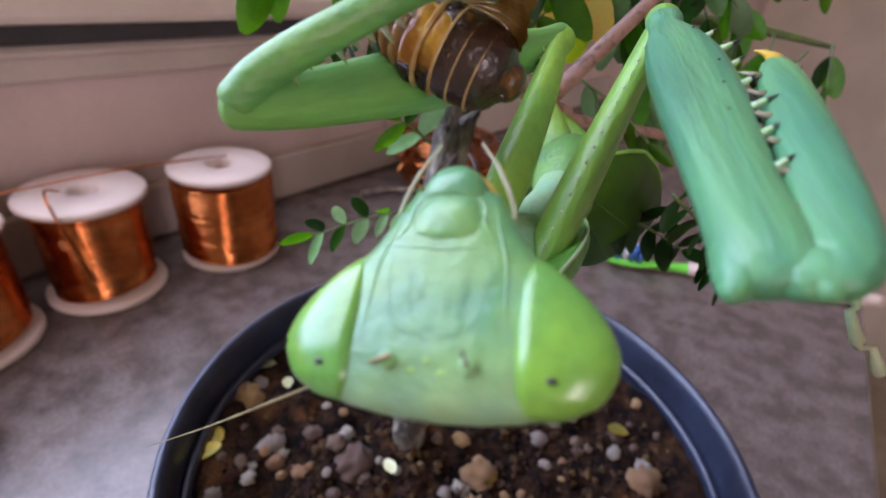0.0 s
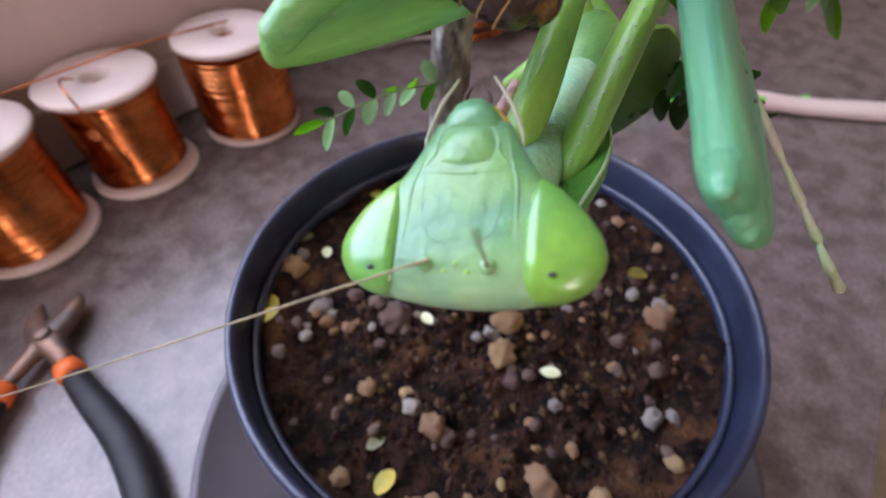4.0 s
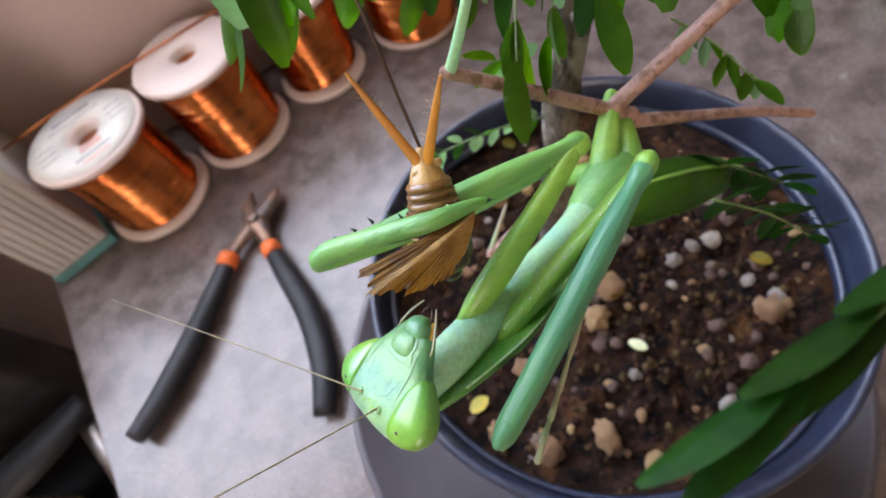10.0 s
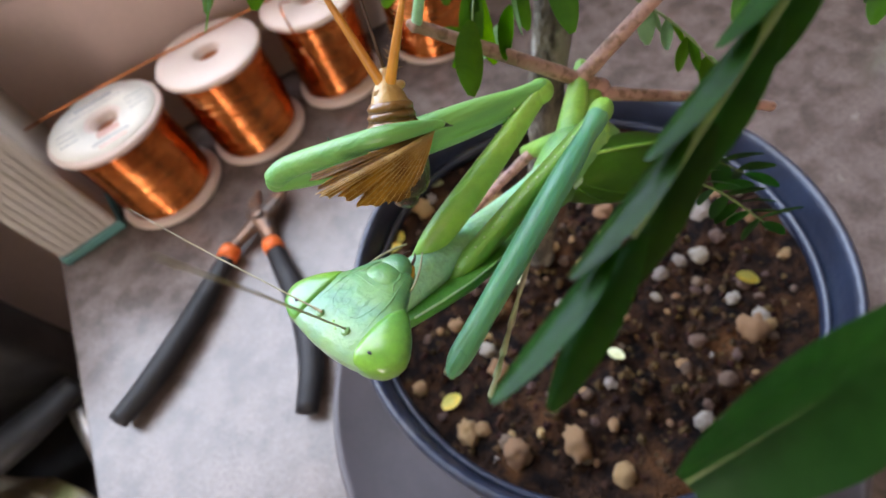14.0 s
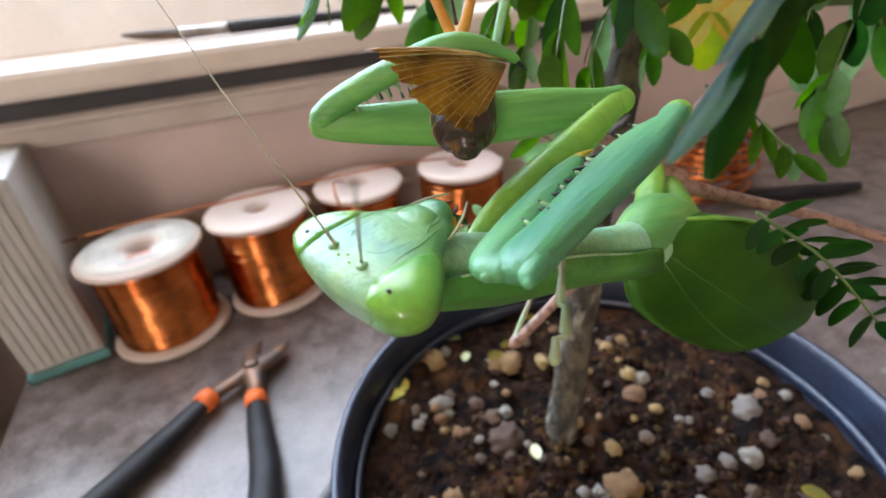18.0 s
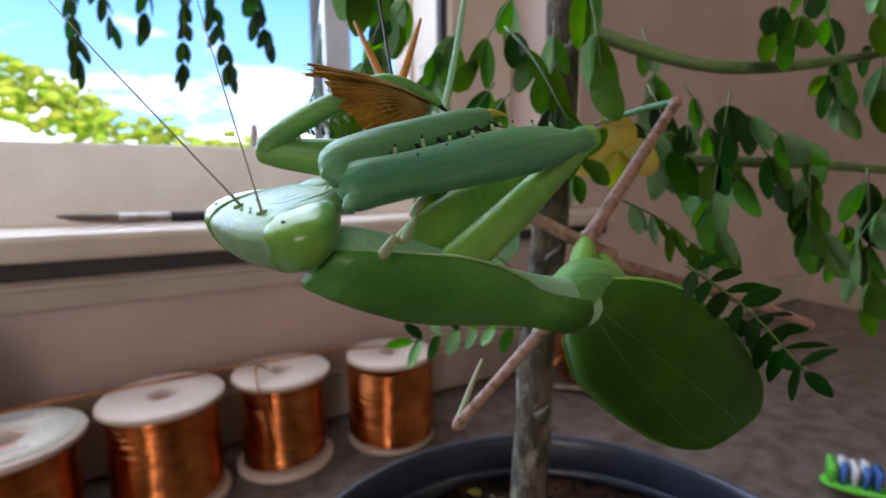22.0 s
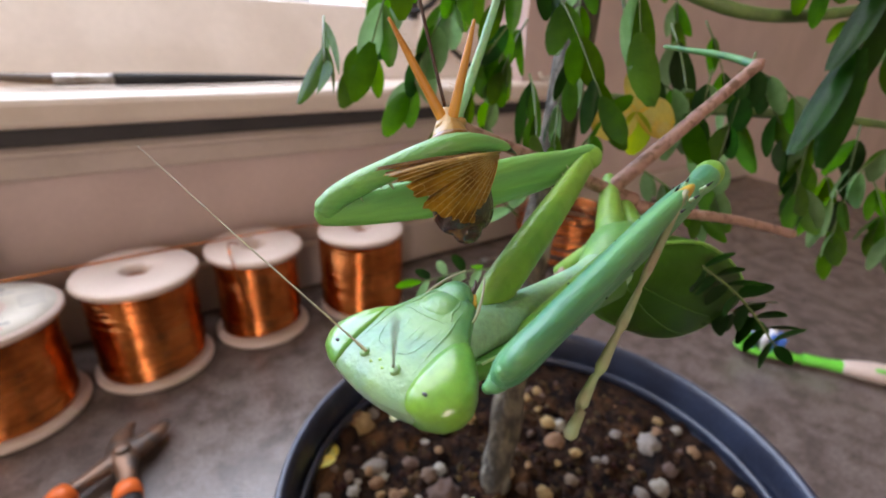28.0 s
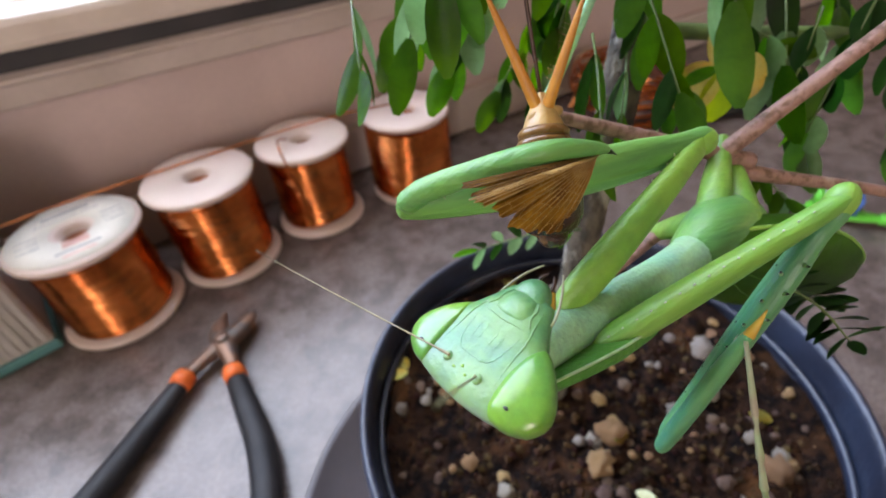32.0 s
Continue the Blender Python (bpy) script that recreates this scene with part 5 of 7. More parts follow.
pink = part("walking_leg", limb([(0, 0, 0, 1.0 * MM), (0, 0, 3 * MM, 0.85 * MM), (0, 0, 12 * MM, 0.72 * MM), (0, 0, 20 * MM, 0.62 * MM), (0, 0, 21.3 * MM, 0.75 * MM), (0, 0, 21.9 * MM, 0.4 * MM)], 12, 26), M_MPINK, mantis, "pinkish brown walking leg")
part("tibia", limb([(0, 0, 21.2 * MM, 0.5 * MM), (0.0005, -0.004, 21.4 * MM, 0.42 * MM), (0.001, -0.009, 21.0 * MM, 0.36 * MM), (0.0015, -0.013, 20.5 * MM, 0.26 * MM)], 10, 18), M_MTEAL, pink, "green lower leg")
left_leg = part("walking_leg", limb([(0, 0, 0, 0.95 * MM), (0, 0, 3 * MM, 0.8 * MM), (0, 0, 14 * MM, 0.7 * MM), (0, 0, 21.6 * MM, 0.6 * MM), (0, 0, 22.7 * MM, 0.72 * MM), (0, 0, 23.2 * MM, 0.4 * MM)], 12, 24), M_MPINK, mantis, "speckled brown walking leg")
left_tibia = part("tibia", limb([(0, 0, 0, 0.55 * MM), (0, 0.0003, 5 * MM, 0.45 * MM), (0, 0.0002, 12 * MM, 0.36 * MM), (0, -0.0003, 18 * MM, 0.28 * MM), (0.0006, -0.0008, 21 * MM, 0.2 * MM), (0.0004, -0.0002, 23.5 * MM, 0.1 * MM)], 10, 26), M_MBLUE, left_leg, "pale blue-green lower leg with a thin foot")
G0, G1 = loc(0.0346, 0.0276, 0.1535), loc(0.0239, 0.0288, 0.1432)
grey = part("walking_leg", limb(line_of(G0, G1, ((0, 0.75 * MM), (0.4, 0.6 * MM), (0.85, 0.6 * MM), (0.96, 0.75 * MM), (1, 0.45 * MM))), 12, 20), M_MPINK, mantis, "pale walking leg gripping the stem")
part("tibia", limb([(*G1, 0.42 * MM), (*(G1 + V((0.0022, 0.001, 0.0035))), 0.3 * MM), (*(G1 + V((0.0042, 0.002, 0.0062))), 0.2 * MM)], 10, 14), M_MPALE, grey)
stub = loc(0.0655, 0.0192, 0.1522)
part("walking_leg", limb([(*loc(0.0405, 0.0262, 0.1605), 0.9 * MM), (*loc(0.047, 0.0245, 0.1585), 0.7 * MM), (*loc(0.057, 0.0218, 0.1555), 0.6 * MM), (*stub, 0.62 * MM)], 12, 22), M_MPINK, mantis, "brown hind leg stretched out behind")
for a, b in ((loc(0.036, 0.0235, 0.160), BH), (loc(0.0385, 0.0225, 0.159), loc(0.0405, 0.0262, 0.1605)), (loc(0.036, 0.024, 0.157), G0)):
    part("leg_base", limb(line_of(a.lerp(b, -0.6), b.lerp(a, -0.35), ((0, 1.7 * MM), (0.4, 1.5 * MM), (0.75, 1.1 * MM), (1, 0.7 * MM))), 12, 10), M_MLIME, mantis, "light green hip joint")

# ---- the prey: rear half of a grasshopper in the foreleg's grip, built about its tail end ----
M_PREY = material("grasshopper_shell", (0.44, 0.22, 0.045), 0.28, 0, 0.2, 260, 0.2, 1200, second=(0.62, 0.44, 0.2), coat=0.4, third=(0.22, 0.10, 0.025), third_mix=(0.5, 0.62))
M_PREY_DARK = material("grasshopper_dark", (0.035, 0.014, 0.008), 0.28, 0, 0.3, 380, 0.5, 1700, second=(0.22, 0.10, 0.012), mix=(0.30, 0.40), coat=0.3, depth=0.0004)
M_PREY_LEG = material("grasshopper_leg", (0.62, 0.27, 0.035), 0.4, 0, 0.15, 260, 0.1, 1200, second=(0.5, 0.2, 0.03))
M_PREY_TIP = material("grasshopper_tip", (0.60, 0.40, 0.16), 0.34, 0, 0.2, 500, 0.3, 1200, second=(0.42, 0.24, 0.07), coat=0.2)
M_PREY_WING = material("grasshopper_wing", (0.40, 0.22, 0.03), 0.35, 0, 0.3, 420, 0.4, 1500, second=(0.20, 0.095, 0.012), third=(0.46, 0.29, 0.07), through_light=(0.3, 1.3))
M_PREY_MEMB = material("grasshopper_membrane", (0.36, 0.21, 0.045), 0.35, 0, 0.3, 420, 0.4, 1500, second=(0.19, 0.09, 0.015), through_light=(0.4, 1.4))
M_PREY_VEIN = material("grasshopper_vein", (0.17, 0.085, 0.02), 0.5, vary=0.2)
PTIP, PBOT = loc(0.0160, 0.0224, 0.1761), loc(0.0140, 0.0166, 0.1692)
prey = thing("grasshopper_remains", "half-eaten brown grasshopper with orange legs held by the mantis", "insect", pose(*(CEN + PTIP)))
pd = (PBOT - PTIP).normalized()


def ploc(*p):
    return loc(*p) - PTIP


part("abdomen_tip", limb(line_of(pd * 0.2 * MM, pd * 2.6 * MM, ((0, 0.4 * MM), (0.3, 0.8 * MM), (0.6, 1.15 * MM), (1, 1.5 * MM))), 14, 12), M_PREY_TIP, prey, "pale brown pointed tail end")
for sx in (-1, 1):
    part("tail_plate", blob(0.55 * MM, (1.3, 0.7, 0.8), pd * 1.1 * MM + V((sx * 0.55 * MM, -0.5 * MM, 0)), sub=2), M_PREY_TIP, prey)
for k in range(4):
    c0 = pd * (2.4 + 0.62 * k) * MM
    part("segment", tube([(*(c0 - pd * 0.1 * MM), (1.5 + 0.08 * k) * MM), (*(c0 + pd * 0.2 * MM), (1.72 + 0.1 * k) * MM), (*(c0 + pd * 0.55 * MM), (1.62 + 0.12 * k) * MM)], 20), M_PREY, prey, "banded shell segment")
    part("dark_band", tube([(*(c0 + pd * 0.5 * MM), (1.60 + 0.12 * k) * MM), (*(c0 + pd * 0.56 * MM), (1.71 + 0.12 * k) * MM), (*(c0 + pd * 0.64 * MM), (1.60 + 0.12 * k) * MM)], 20), M_PREY_VEIN, prey)
PEND = ploc(0.0140, 0.0164, 0.1692)
part("belly", limb(line_of(pd * 4.6 * MM, PEND, ((0, 1.8 * MM), (0.35, 2.15 * MM), (0.7, 2.1 * MM), (0.9, 1.7 * MM), (1, 1.0 * MM))), 22, 18), M_PREY_DARK, prey, "torn dark open end")
for k in range(4):
    c0 = pd * (5.1 + 0.95 * k) * MM
    part("segment_edge", tube([(*(c0 - pd * 0.08 * MM), (1.95 - 0.02 * k * k) * MM), (*(c0 + pd * 0.12 * MM), (2.3 - 0.02 * k * k) * MM), (*(c0 + pd * 0.26 * MM), (2.0 - 0.03 * k * k) * MM)], 22), M_PREY_TIP, prey, "pale cream segment edge")
front = Matrix.Rotation(radians(62), 3, pd) @ V((-0.605, -0.574, 0.551))
front = (front - pd * front.dot(pd)).normalized()
M_PREY_AMBER = material("grasshopper_amber", (0.80, 0.46, 0.045), 0.28, 0, 0.3, 500, 0.2, 1500, second=(0.40, 0.15, 0.015), coat=0.4)


def shell_plate(z0, z1, r, a0, a1):
    """A curved plate of the belly between two segment edges, thicker in its middle."""
    bm = bmesh.new()
    grid = []
    for i in range(5):
        u = i / 4
        row = []
        for j in range(13):
            v = j / 12
            q = Matrix.Rotation(radians(a0 + (a1 - a0) * v), 3, pd) @ front
            row.append(bm.verts.new(pd * (z0 + (z1 - z0) * (u + 0.06 * math.sin(7 * v))) * MM + q * (r + 0.16 * math.sin(math.pi * u) * math.sin(math.pi * v) ** 0.5) * MM))
        grid.append(row)
    for lo, hi in zip(grid, grid[1:]):
        for j in range(12):
            bm.faces.new((lo[j], lo[j + 1], hi[j + 1], hi[j]))
    bmesh.ops.solidify(bm, geom=bm.faces[:], thickness=0.00012)
    return bm


for k in range(4):
    z0, r = 4.5 + 0.95 * k, 2.1 - 0.03 * k * k
    part("belly_plate", shell_plate(z0 - 0.1, z0 + 0.75, r, -48 + 5 * k, 40 - 9 * k), M_PREY_AMBER, prey, "glossy amber belly plate")
    for a0, a1 in ((-112, -50), (43, 120)):
        part("side_plate", shell_plate(z0 - 0.1, z0 + 0.75, r, a0, a1), M_PREY_DARK, prey, "glossy dark brown side plate")
for k in range(9):
    a = TAU * k / 9
    w = pd.orthogonal().normalized()
    q = w * math.cos(a) + pd.cross(w) * math.sin(a)
    part("torn_shred", limb([(*(PEND - pd * 1.2 * MM + q * 1.1 * MM), 0.5 * MM), (*(PEND + q * (0.6 + 0.3 * math.sin(5 * k)) * MM + pd * 0.3 * math.sin(3 * k) * MM), 0.32 * MM)], 7), M_PREY_DARK, prey)
for tip in (ploc(0.0134, 0.0251, 0.1822), ploc(0.0181, 0.0216, 0.1818)):
    b0 = pd * 1.6 * MM + tip.normalized() * 0.6 * MM
    lg = part("hind_leg", limb([(*b0, 0.42 * MM), (*b0.lerp(tip, 0.25), 0.36 * MM), (*b0.lerp(tip, 0.7), 0.25 * MM), (*tip, 0.1 * MM)], 10, 18), M_PREY_LEG, prey, "orange hairy hind leg")
    bm = bmesh.new()
    rnd = random.Random(3)
    for k in range(46):
        p = b0.lerp(tip, rnd.uniform(0.1, 0.95))
        q = V((rnd.uniform(-1, 1), rnd.uniform(-1, 1), rnd.uniform(0, 0.7))).normalized()
        tube([(*p, 0.014 * MM), (*(p + q * 0.8 * MM), 0.005 * MM)], 3, bm=bm)
    part("hairs", bm, M_PREY_TIP, lg)
part("tail_rod", tube([(0, 0, 0, 0.13 * MM), (-0.0002, 0.0016, 0.0045, 0.13 * MM), (-0.0004, 0.0028, 0.0085, 0.12 * MM), (-0.0006, 0.004, 0.012, 0.07 * MM)], 8, 14), M_BROWNPALP, prey, "long thin dark rod above the tail")
# torn wings: a stiff upper wing and pleated fans spreading from the body's side, ragged at their ends
WROOT = ploc(0.0171, 0.0178, 0.1733)
FAN = [q - WROOT for q in (ploc(0.0075, 0.0171, 0.1745), ploc(0.0081, 0.0152, 0.1745), ploc(0.0100, 0.0150, 0.1718), ploc(0.0140, 0.0160, 0.1695))]
WOUT = FAN[0].cross(FAN[2]).normalized()
WOUT = WOUT if WOUT.dot(V((0, -0.68, 0.73))) > 0 else -WOUT


def fan_way(u):
    k = min(int(u), 2)
    return FAN[k].lerp(FAN[k + 1], u - k)


for kk, (f0, f1, lift, reach, pleats) in enumerate(((-0.1, 0.95, 0.95, 1.0, 4), (0.8, 1.15, 1.1, 1.04, 2), (1.0, 3.0, 0.75, 1.0, 12))):
    wing = bmesh.new()
    rnd = random.Random(20 + kk)
    cols, rows_n = pleats * 2 + 1, 10
    ends = [reach * (1 - rnd.uniform(0.0, 0.07) - (0.12 if rnd.random() < 0.18 else 0.0)) for _ in range(cols)]
    lines = []
    for j in range(cols):
        w = j / (cols - 1)
        d = fan_way(max(f0 + (f1 - f0) * w, 0.0)) + (FAN[0] - FAN[1]) * max(-(f0 + (f1 - f0) * w), 0.0)
        off = 0.05 * (1 if j % 2 else -1) + rnd.uniform(-0.03, 0.03)
        lines.append([WROOT + d * ends[j] * u + WOUT * (lift + off * u + 0.5 * math.sin(math.pi * u)) * MM for u in [0.02 + 0.98 * i / rows_n for i in range(rows_n + 1)]])
    vs = [[wing.verts.new(p) for p in ln] for ln in lines]
    for a, b in zip(vs, vs[1:]):
        for i in range(rows_n):
            wing.faces.new((a[i], a[i + 1], b[i + 1], b[i]))
    bmesh.ops.solidify(wing, geom=wing.faces[:], thickness=0.00005)
    wg = part("torn_wing", wing, (M_PREY_MEMB, M_PREY_WING, M_PREY_MEMB)[kk], prey, ("dark brown stiff upper wing", "golden folded wing edge", "crumpled golden brown veined wing")[kk], smooth=False)
    for j in range(0, cols, 2 if kk == 2 else 1):
        part("vein", tube([(*(lines[j][i] + WOUT * 0.035 * MM), (0.00005 if kk == 1 else 0.000032) * (1.2 - 0.06 * i)) for i in (0, 3, 6, 9, 10)], 5), M_PREY_TIP if kk else M_PREY_VEIN, wg)
    bm = bmesh.new()
    for i in range(3, rows_n):
        for j in range(0, cols - 1):
            if rnd.random() < 0.7:
                tube([(*(lines[j][i] + WOUT * 0.03 * MM), 0.000016), (*(lines[j + 1][i] + WOUT * 0.03 * MM), 0.000016)], 3, bm=bm)
    part("cross_veins", bm, M_PREY_TIP if kk == 2 else M_PREY_VEIN, wg)
# ---- the plant ----
M_BARK = material("stem_bark", (0.15, 0.125, 0.085), 0.8, 0, 0.4, 420, 1.0, 1300, second=(0.05, 0.042, 0.03), third=(0.40, 0.38, 0.31), third_mix=(0.56, 0.66), stretch=(1, 1, 0.55), depth=0.0012)
M_TWIG = material("green_twig", (0.14, 0.22, 0.06), 0.5, 0, 0.2, 200, 0.2, 1200, second=(0.09, 0.14, 0.05))
M_BROWNTWIG = material("brown_twig", (0.28, 0.17, 0.11), 0.6, 0, 0.25, 240, 0.4, 1200, second=(0.15, 0.09, 0.06))


def leaf_material(name, base, second, gloss):
    return material(name, base, gloss, 0, 0.14, 220, 0.2, 1500, second=second, random_value=0.3, depth=0.0002, through_light=(0.42, 1.9), spec=0.4)


M_LEAF = leaf_material("leaf_green", (0.085, 0.24, 0.022), (0.055, 0.175, 0.018), 0.36)
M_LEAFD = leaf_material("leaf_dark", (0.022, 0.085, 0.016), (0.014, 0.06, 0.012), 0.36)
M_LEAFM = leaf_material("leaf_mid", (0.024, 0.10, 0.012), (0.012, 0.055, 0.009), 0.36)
M_LEAFP = leaf_material("leaf_pale", (0.23, 0.37, 0.19), (0.16, 0.29, 0.13), 0.4)
LEAVES = {}


def leaf_mesh(mm, mat, slim=1.0):
    key = (round(mm * 2) / 2, mat.name, slim)
    if key not in LEAVES:
        LEAVES[key] = [leaflet_mesh("leaflet", mm * MM * s, mm * MM * w * slim, c, mat, bend=b) for s, w, c, b in ((1.0, 0.48, 0.2, 0.1), (0.92, 0.54, 0.1, 0.22), (1.08, 0.44, 0.35, 0.02))]
    return LEAVES[key]


plant = thing("potted_plant", "small leguminous tree with feathery oval leaflets growing in the pot", "plant", pose(0, 0, 0))
part("trunk", tube([(0.0462, 0.0515, 0.080, 0.0040), (0.0468, 0.0517, 0.090, 0.0034), (0.0482, 0.0522, 0.115, 0.0032), (0.0502, 0.0526, 0.145, 0.0031), (0.0535, 0.0530, 0.180, 0.0029), (0.0548, 0.0535, 0.215, 0.0026), (0.056, 0.054, 0.255, 0.0022)], 16, 50,
                    shape=lambda a, k: 1 + 0.09 * math.sin(3 * a + 9 * k) * math.sin(31 * k) + 0.05 * math.sin(5 * a + 40 * k)), M_BARK, plant, "grey-brown furrowed woody stem")
for z0 in (0.128, 0.156, 0.19):
    part("bud_scar", tube([(0.0455 + (z0 - 0.1) * 0.07, 0.0495, z0 - 0.001, 0.0009), (0.0462 + (z0 - 0.1) * 0.07, 0.0480, z0 + 0.0005, 0.0007), (0.0466 + (z0 - 0.1) * 0.07, 0.0474, z0 + 0.0018, 0.0003)], 8, 8), M_BARK, plant)
branches = (((0.0535, 0.0525, 0.172), (0.070, 0.040, 0.1715), (0.092, 0.0300, 0.1705), (0.118, 0.0220, 0.168)), ((0.0545, 0.0530, 0.195), (0.0689, 0.0372, 0.186), (0.090, 0.0300, 0.187), (0.1145, 0.0275, 0.192)),
            ((0.0548, 0.0535, 0.205), (0.050, 0.050, 0.214), (0.035, 0.050, 0.212), (0.014, 0.056, 0.206)), ((0.0552, 0.0537, 0.225), (0.070, 0.040, 0.226), (0.088, 0.030, 0.220), (0.11, 0.028, 0.212)),
            ((0.055, 0.0540, 0.235), (0.030, 0.085, 0.240), (0.0, 0.115, 0.236), (-0.034, 0.134, 0.230)), ((0.0548, 0.0532, 0.210), (0.048, 0.046, 0.207), (0.042, 0.044, 0.203), (0.034, 0.041, 0.199)))
for k, b in enumerate(branches):
    part("branch", tube([(*p, r * MM) for p, r in zip(b, (1.3, 1.0, 0.8, 0.45))], 10, 30), M_TWIG if k != 2 else M_BROWNTWIG, plant, "thin green side branch")
frond_rnd = random.Random(12)


def frond(kind, base, tip, pairs, mm):
    """A feathery leaf: a thin stalk with leaflets in pairs that fold downwards, from base to tip."""
    lift = V((0, 0, 0.0072 if kind in "cb" else 0.001))
    a, b = V(base) + lift, V(tip) + lift
    if kind in "ac":
        pairs = max(2, round(pairs * 0.6))
    if kind == "a":
        mm = mm * 0.9
    d = b - a
    sag = V((0, 0, 1)) * d.length * 0.06
    pts = [(*a, 0.00017), (*(a.lerp(b, 0.5) + sag), 0.00014), (*b, 0.0001)]
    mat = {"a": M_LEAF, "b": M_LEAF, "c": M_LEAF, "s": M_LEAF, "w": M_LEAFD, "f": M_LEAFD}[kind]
    st = part("frond", tube(pts, 6, 12), M_TWIG, plant)
    d.normalize()
    side = d.cross(V((0.45, 0.85, 0.25)))
    side.normalize()
    nrm = side.cross(d)
    hang = {"a": 0.9, "b": 1.0, "c": 1.1, "w": 0.9, "s": 0.0, "f": 0.0}[kind]
    slim = {"a": 1.12, "b": 1.0, "c": 0.8}.get(kind, 0.9)
    wide = 0.42 if kind in "wabc" else 0.9
    for k in range(pairs):
        u = (k + 0.6) / pairs
        p = a.lerp(b, u) + sag * 4 * u * (1 - u)
        for s in (-1, 1):
            j = frond_rnd.uniform
            x = (side * s * (wide + j(-0.2, 0.2)) + d * (0.45 + j(-0.15, 0.15)) + V((0, 0, -hang - j(-0.2, 0.2))) + nrm * j(-0.35, 0.35)).normalized()
            n = nrm + side * s * j(-0.2, 1.0) + d * j(-0.3, 0.3)
            z = (n - x * n.dot(x)).normalized()
            m = frond_rnd.random()
            mt = mat if m < (0.35 if kind == "a" else 0.55) or kind in "wf" else (M_LEAFD if m < 0.68 else M_LEAFP)
            me = frond_rnd.choice(leaf_mesh(mm, mt, slim))
            ob = part("leaflet", me, None, st)
            ob.matrix_basis = Matrix.Translation(p) @ Matrix((x, z.cross(x), z)).transposed().to_4x4() @ Matrix.Scale(j(0.85, 1.12), 4)
    ob = part("leaflet", leaf_mesh(mm, mat, slim)[0], None, st)
    x = d
    z = nrm
    ob.matrix_basis = Matrix.Translation(b) @ Matrix((x, z.cross(x), z)).transposed().to_4x4()
    return st


frond('a', (0.0808, 0.0301, 0.2081), (0.0758, 0.0314, 0.1896), 5, 6.0)
frond('a', (0.0946, 0.0282, 0.2089), (0.0928, 0.0248, 0.1807), 6, 7.5)
frond('a', (0.0877, 0.0296, 0.2067), (0.0773, 0.0293, 0.1879), 5, 6.5)
frond('a', (0.0659, 0.0304, 0.1795), (0.0617, 0.0291, 0.1627), 6, 6.0)
frond('a', (0.0609, 0.0329, 0.1771), (0.0595, 0.0319, 0.1686), 4, 5.0)
frond('a', (0.0879, 0.0301, 0.1846), (0.0901, 0.0284, 0.1784), 3, 6.0)
frond('a', (0.1145, 0.0277, 0.1956), (0.0936, 0.0326, 0.1841), 6, 6.0)
frond('a', (0.0743, 0.0309, 0.1723), (0.0801, 0.0243, 0.1578), 6, 6.5)
frond('a', (0.0932, 0.0259, 0.1690), (0.0915, 0.0230, 0.1484), 7, 6.5)
frond('a', (0.1077, 0.0233, 0.1641), (0.1068, 0.0227, 0.1496), 5, 6.0)
frond('a', (0.0680, 0.0314, 0.1773), (0.0739, 0.0261, 0.1723), 4, 6.0)
frond('a', (0.0804, 0.0276, 0.1725), (0.0773, 0.0248, 0.1591), 6, 6.5)
frond('a', (0.0962, 0.0211, 0.1674), (0.0858, 0.0241, 0.1556), 5, 6.0)
frond('a', (0.1061, 0.0203, 0.1686), (0.1008, 0.0152, 0.1544), 5, 7.0)
frond('a', (0.0624, 0.0337, 0.1676), (0.0635, 0.0288, 0.1590), 5, 6.0)
frond('a', (0.0879, 0.0337, 0.2007), (0.0899, 0.0289, 0.1833), 5, 6.0)
frond('a', (0.1099, 0.0298, 0.2005), (0.1101, 0.0253, 0.1775), 5, 6.0)
frond('a', (0.0445, 0.0388, 0.1663), (0.0450, 0.0354, 0.1706), 3, 5.0)
frond('a', (0.0511, 0.0382, 0.1759), (0.0576, 0.0344, 0.1733), 3, 5.5)
frond('b', (0.0277, 0.0559, 0.1905), (0.0178, 0.0566, 0.1699), 5, 7.0)
frond('b', (0.0347, 0.0539, 0.1849), (0.0238, 0.0543, 0.1658), 6, 7.0)
frond('b', (0.0399, 0.0517, 0.1766), (0.0297, 0.0521, 0.1615), 5, 6.0)
frond('b', (0.0387, 0.0520, 0.1728), (0.0350, 0.0505, 0.1596), 4, 5.0)
frond('s', (0.0410, 0.0445, 0.1443), (0.0246, 0.0497, 0.1430), 6, 4.2)
frond('s', (0.0395, 0.0455, 0.1538), (0.0351, 0.0465, 0.1572), 2, 5.0)
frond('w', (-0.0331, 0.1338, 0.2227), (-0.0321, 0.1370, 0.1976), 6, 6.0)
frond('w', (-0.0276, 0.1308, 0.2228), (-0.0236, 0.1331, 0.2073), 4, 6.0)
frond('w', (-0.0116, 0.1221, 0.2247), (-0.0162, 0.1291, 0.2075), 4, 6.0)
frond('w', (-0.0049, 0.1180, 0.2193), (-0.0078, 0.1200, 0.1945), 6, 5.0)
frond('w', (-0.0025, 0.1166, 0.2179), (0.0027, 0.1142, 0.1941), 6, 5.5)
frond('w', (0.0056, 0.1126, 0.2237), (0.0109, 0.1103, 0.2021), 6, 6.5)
frond('c', (0.0251, 0.0537, 0.1897), (0.0159, 0.0471, 0.1726), 4, 8.0)
frond('c', (0.0365, 0.0432, 0.1823), (0.0365, 0.0291, 0.1681), 6, 6.5)
frond('c', (0.0433, 0.0489, 0.1907), (0.0331, 0.0453, 0.1781), 4, 7.0)
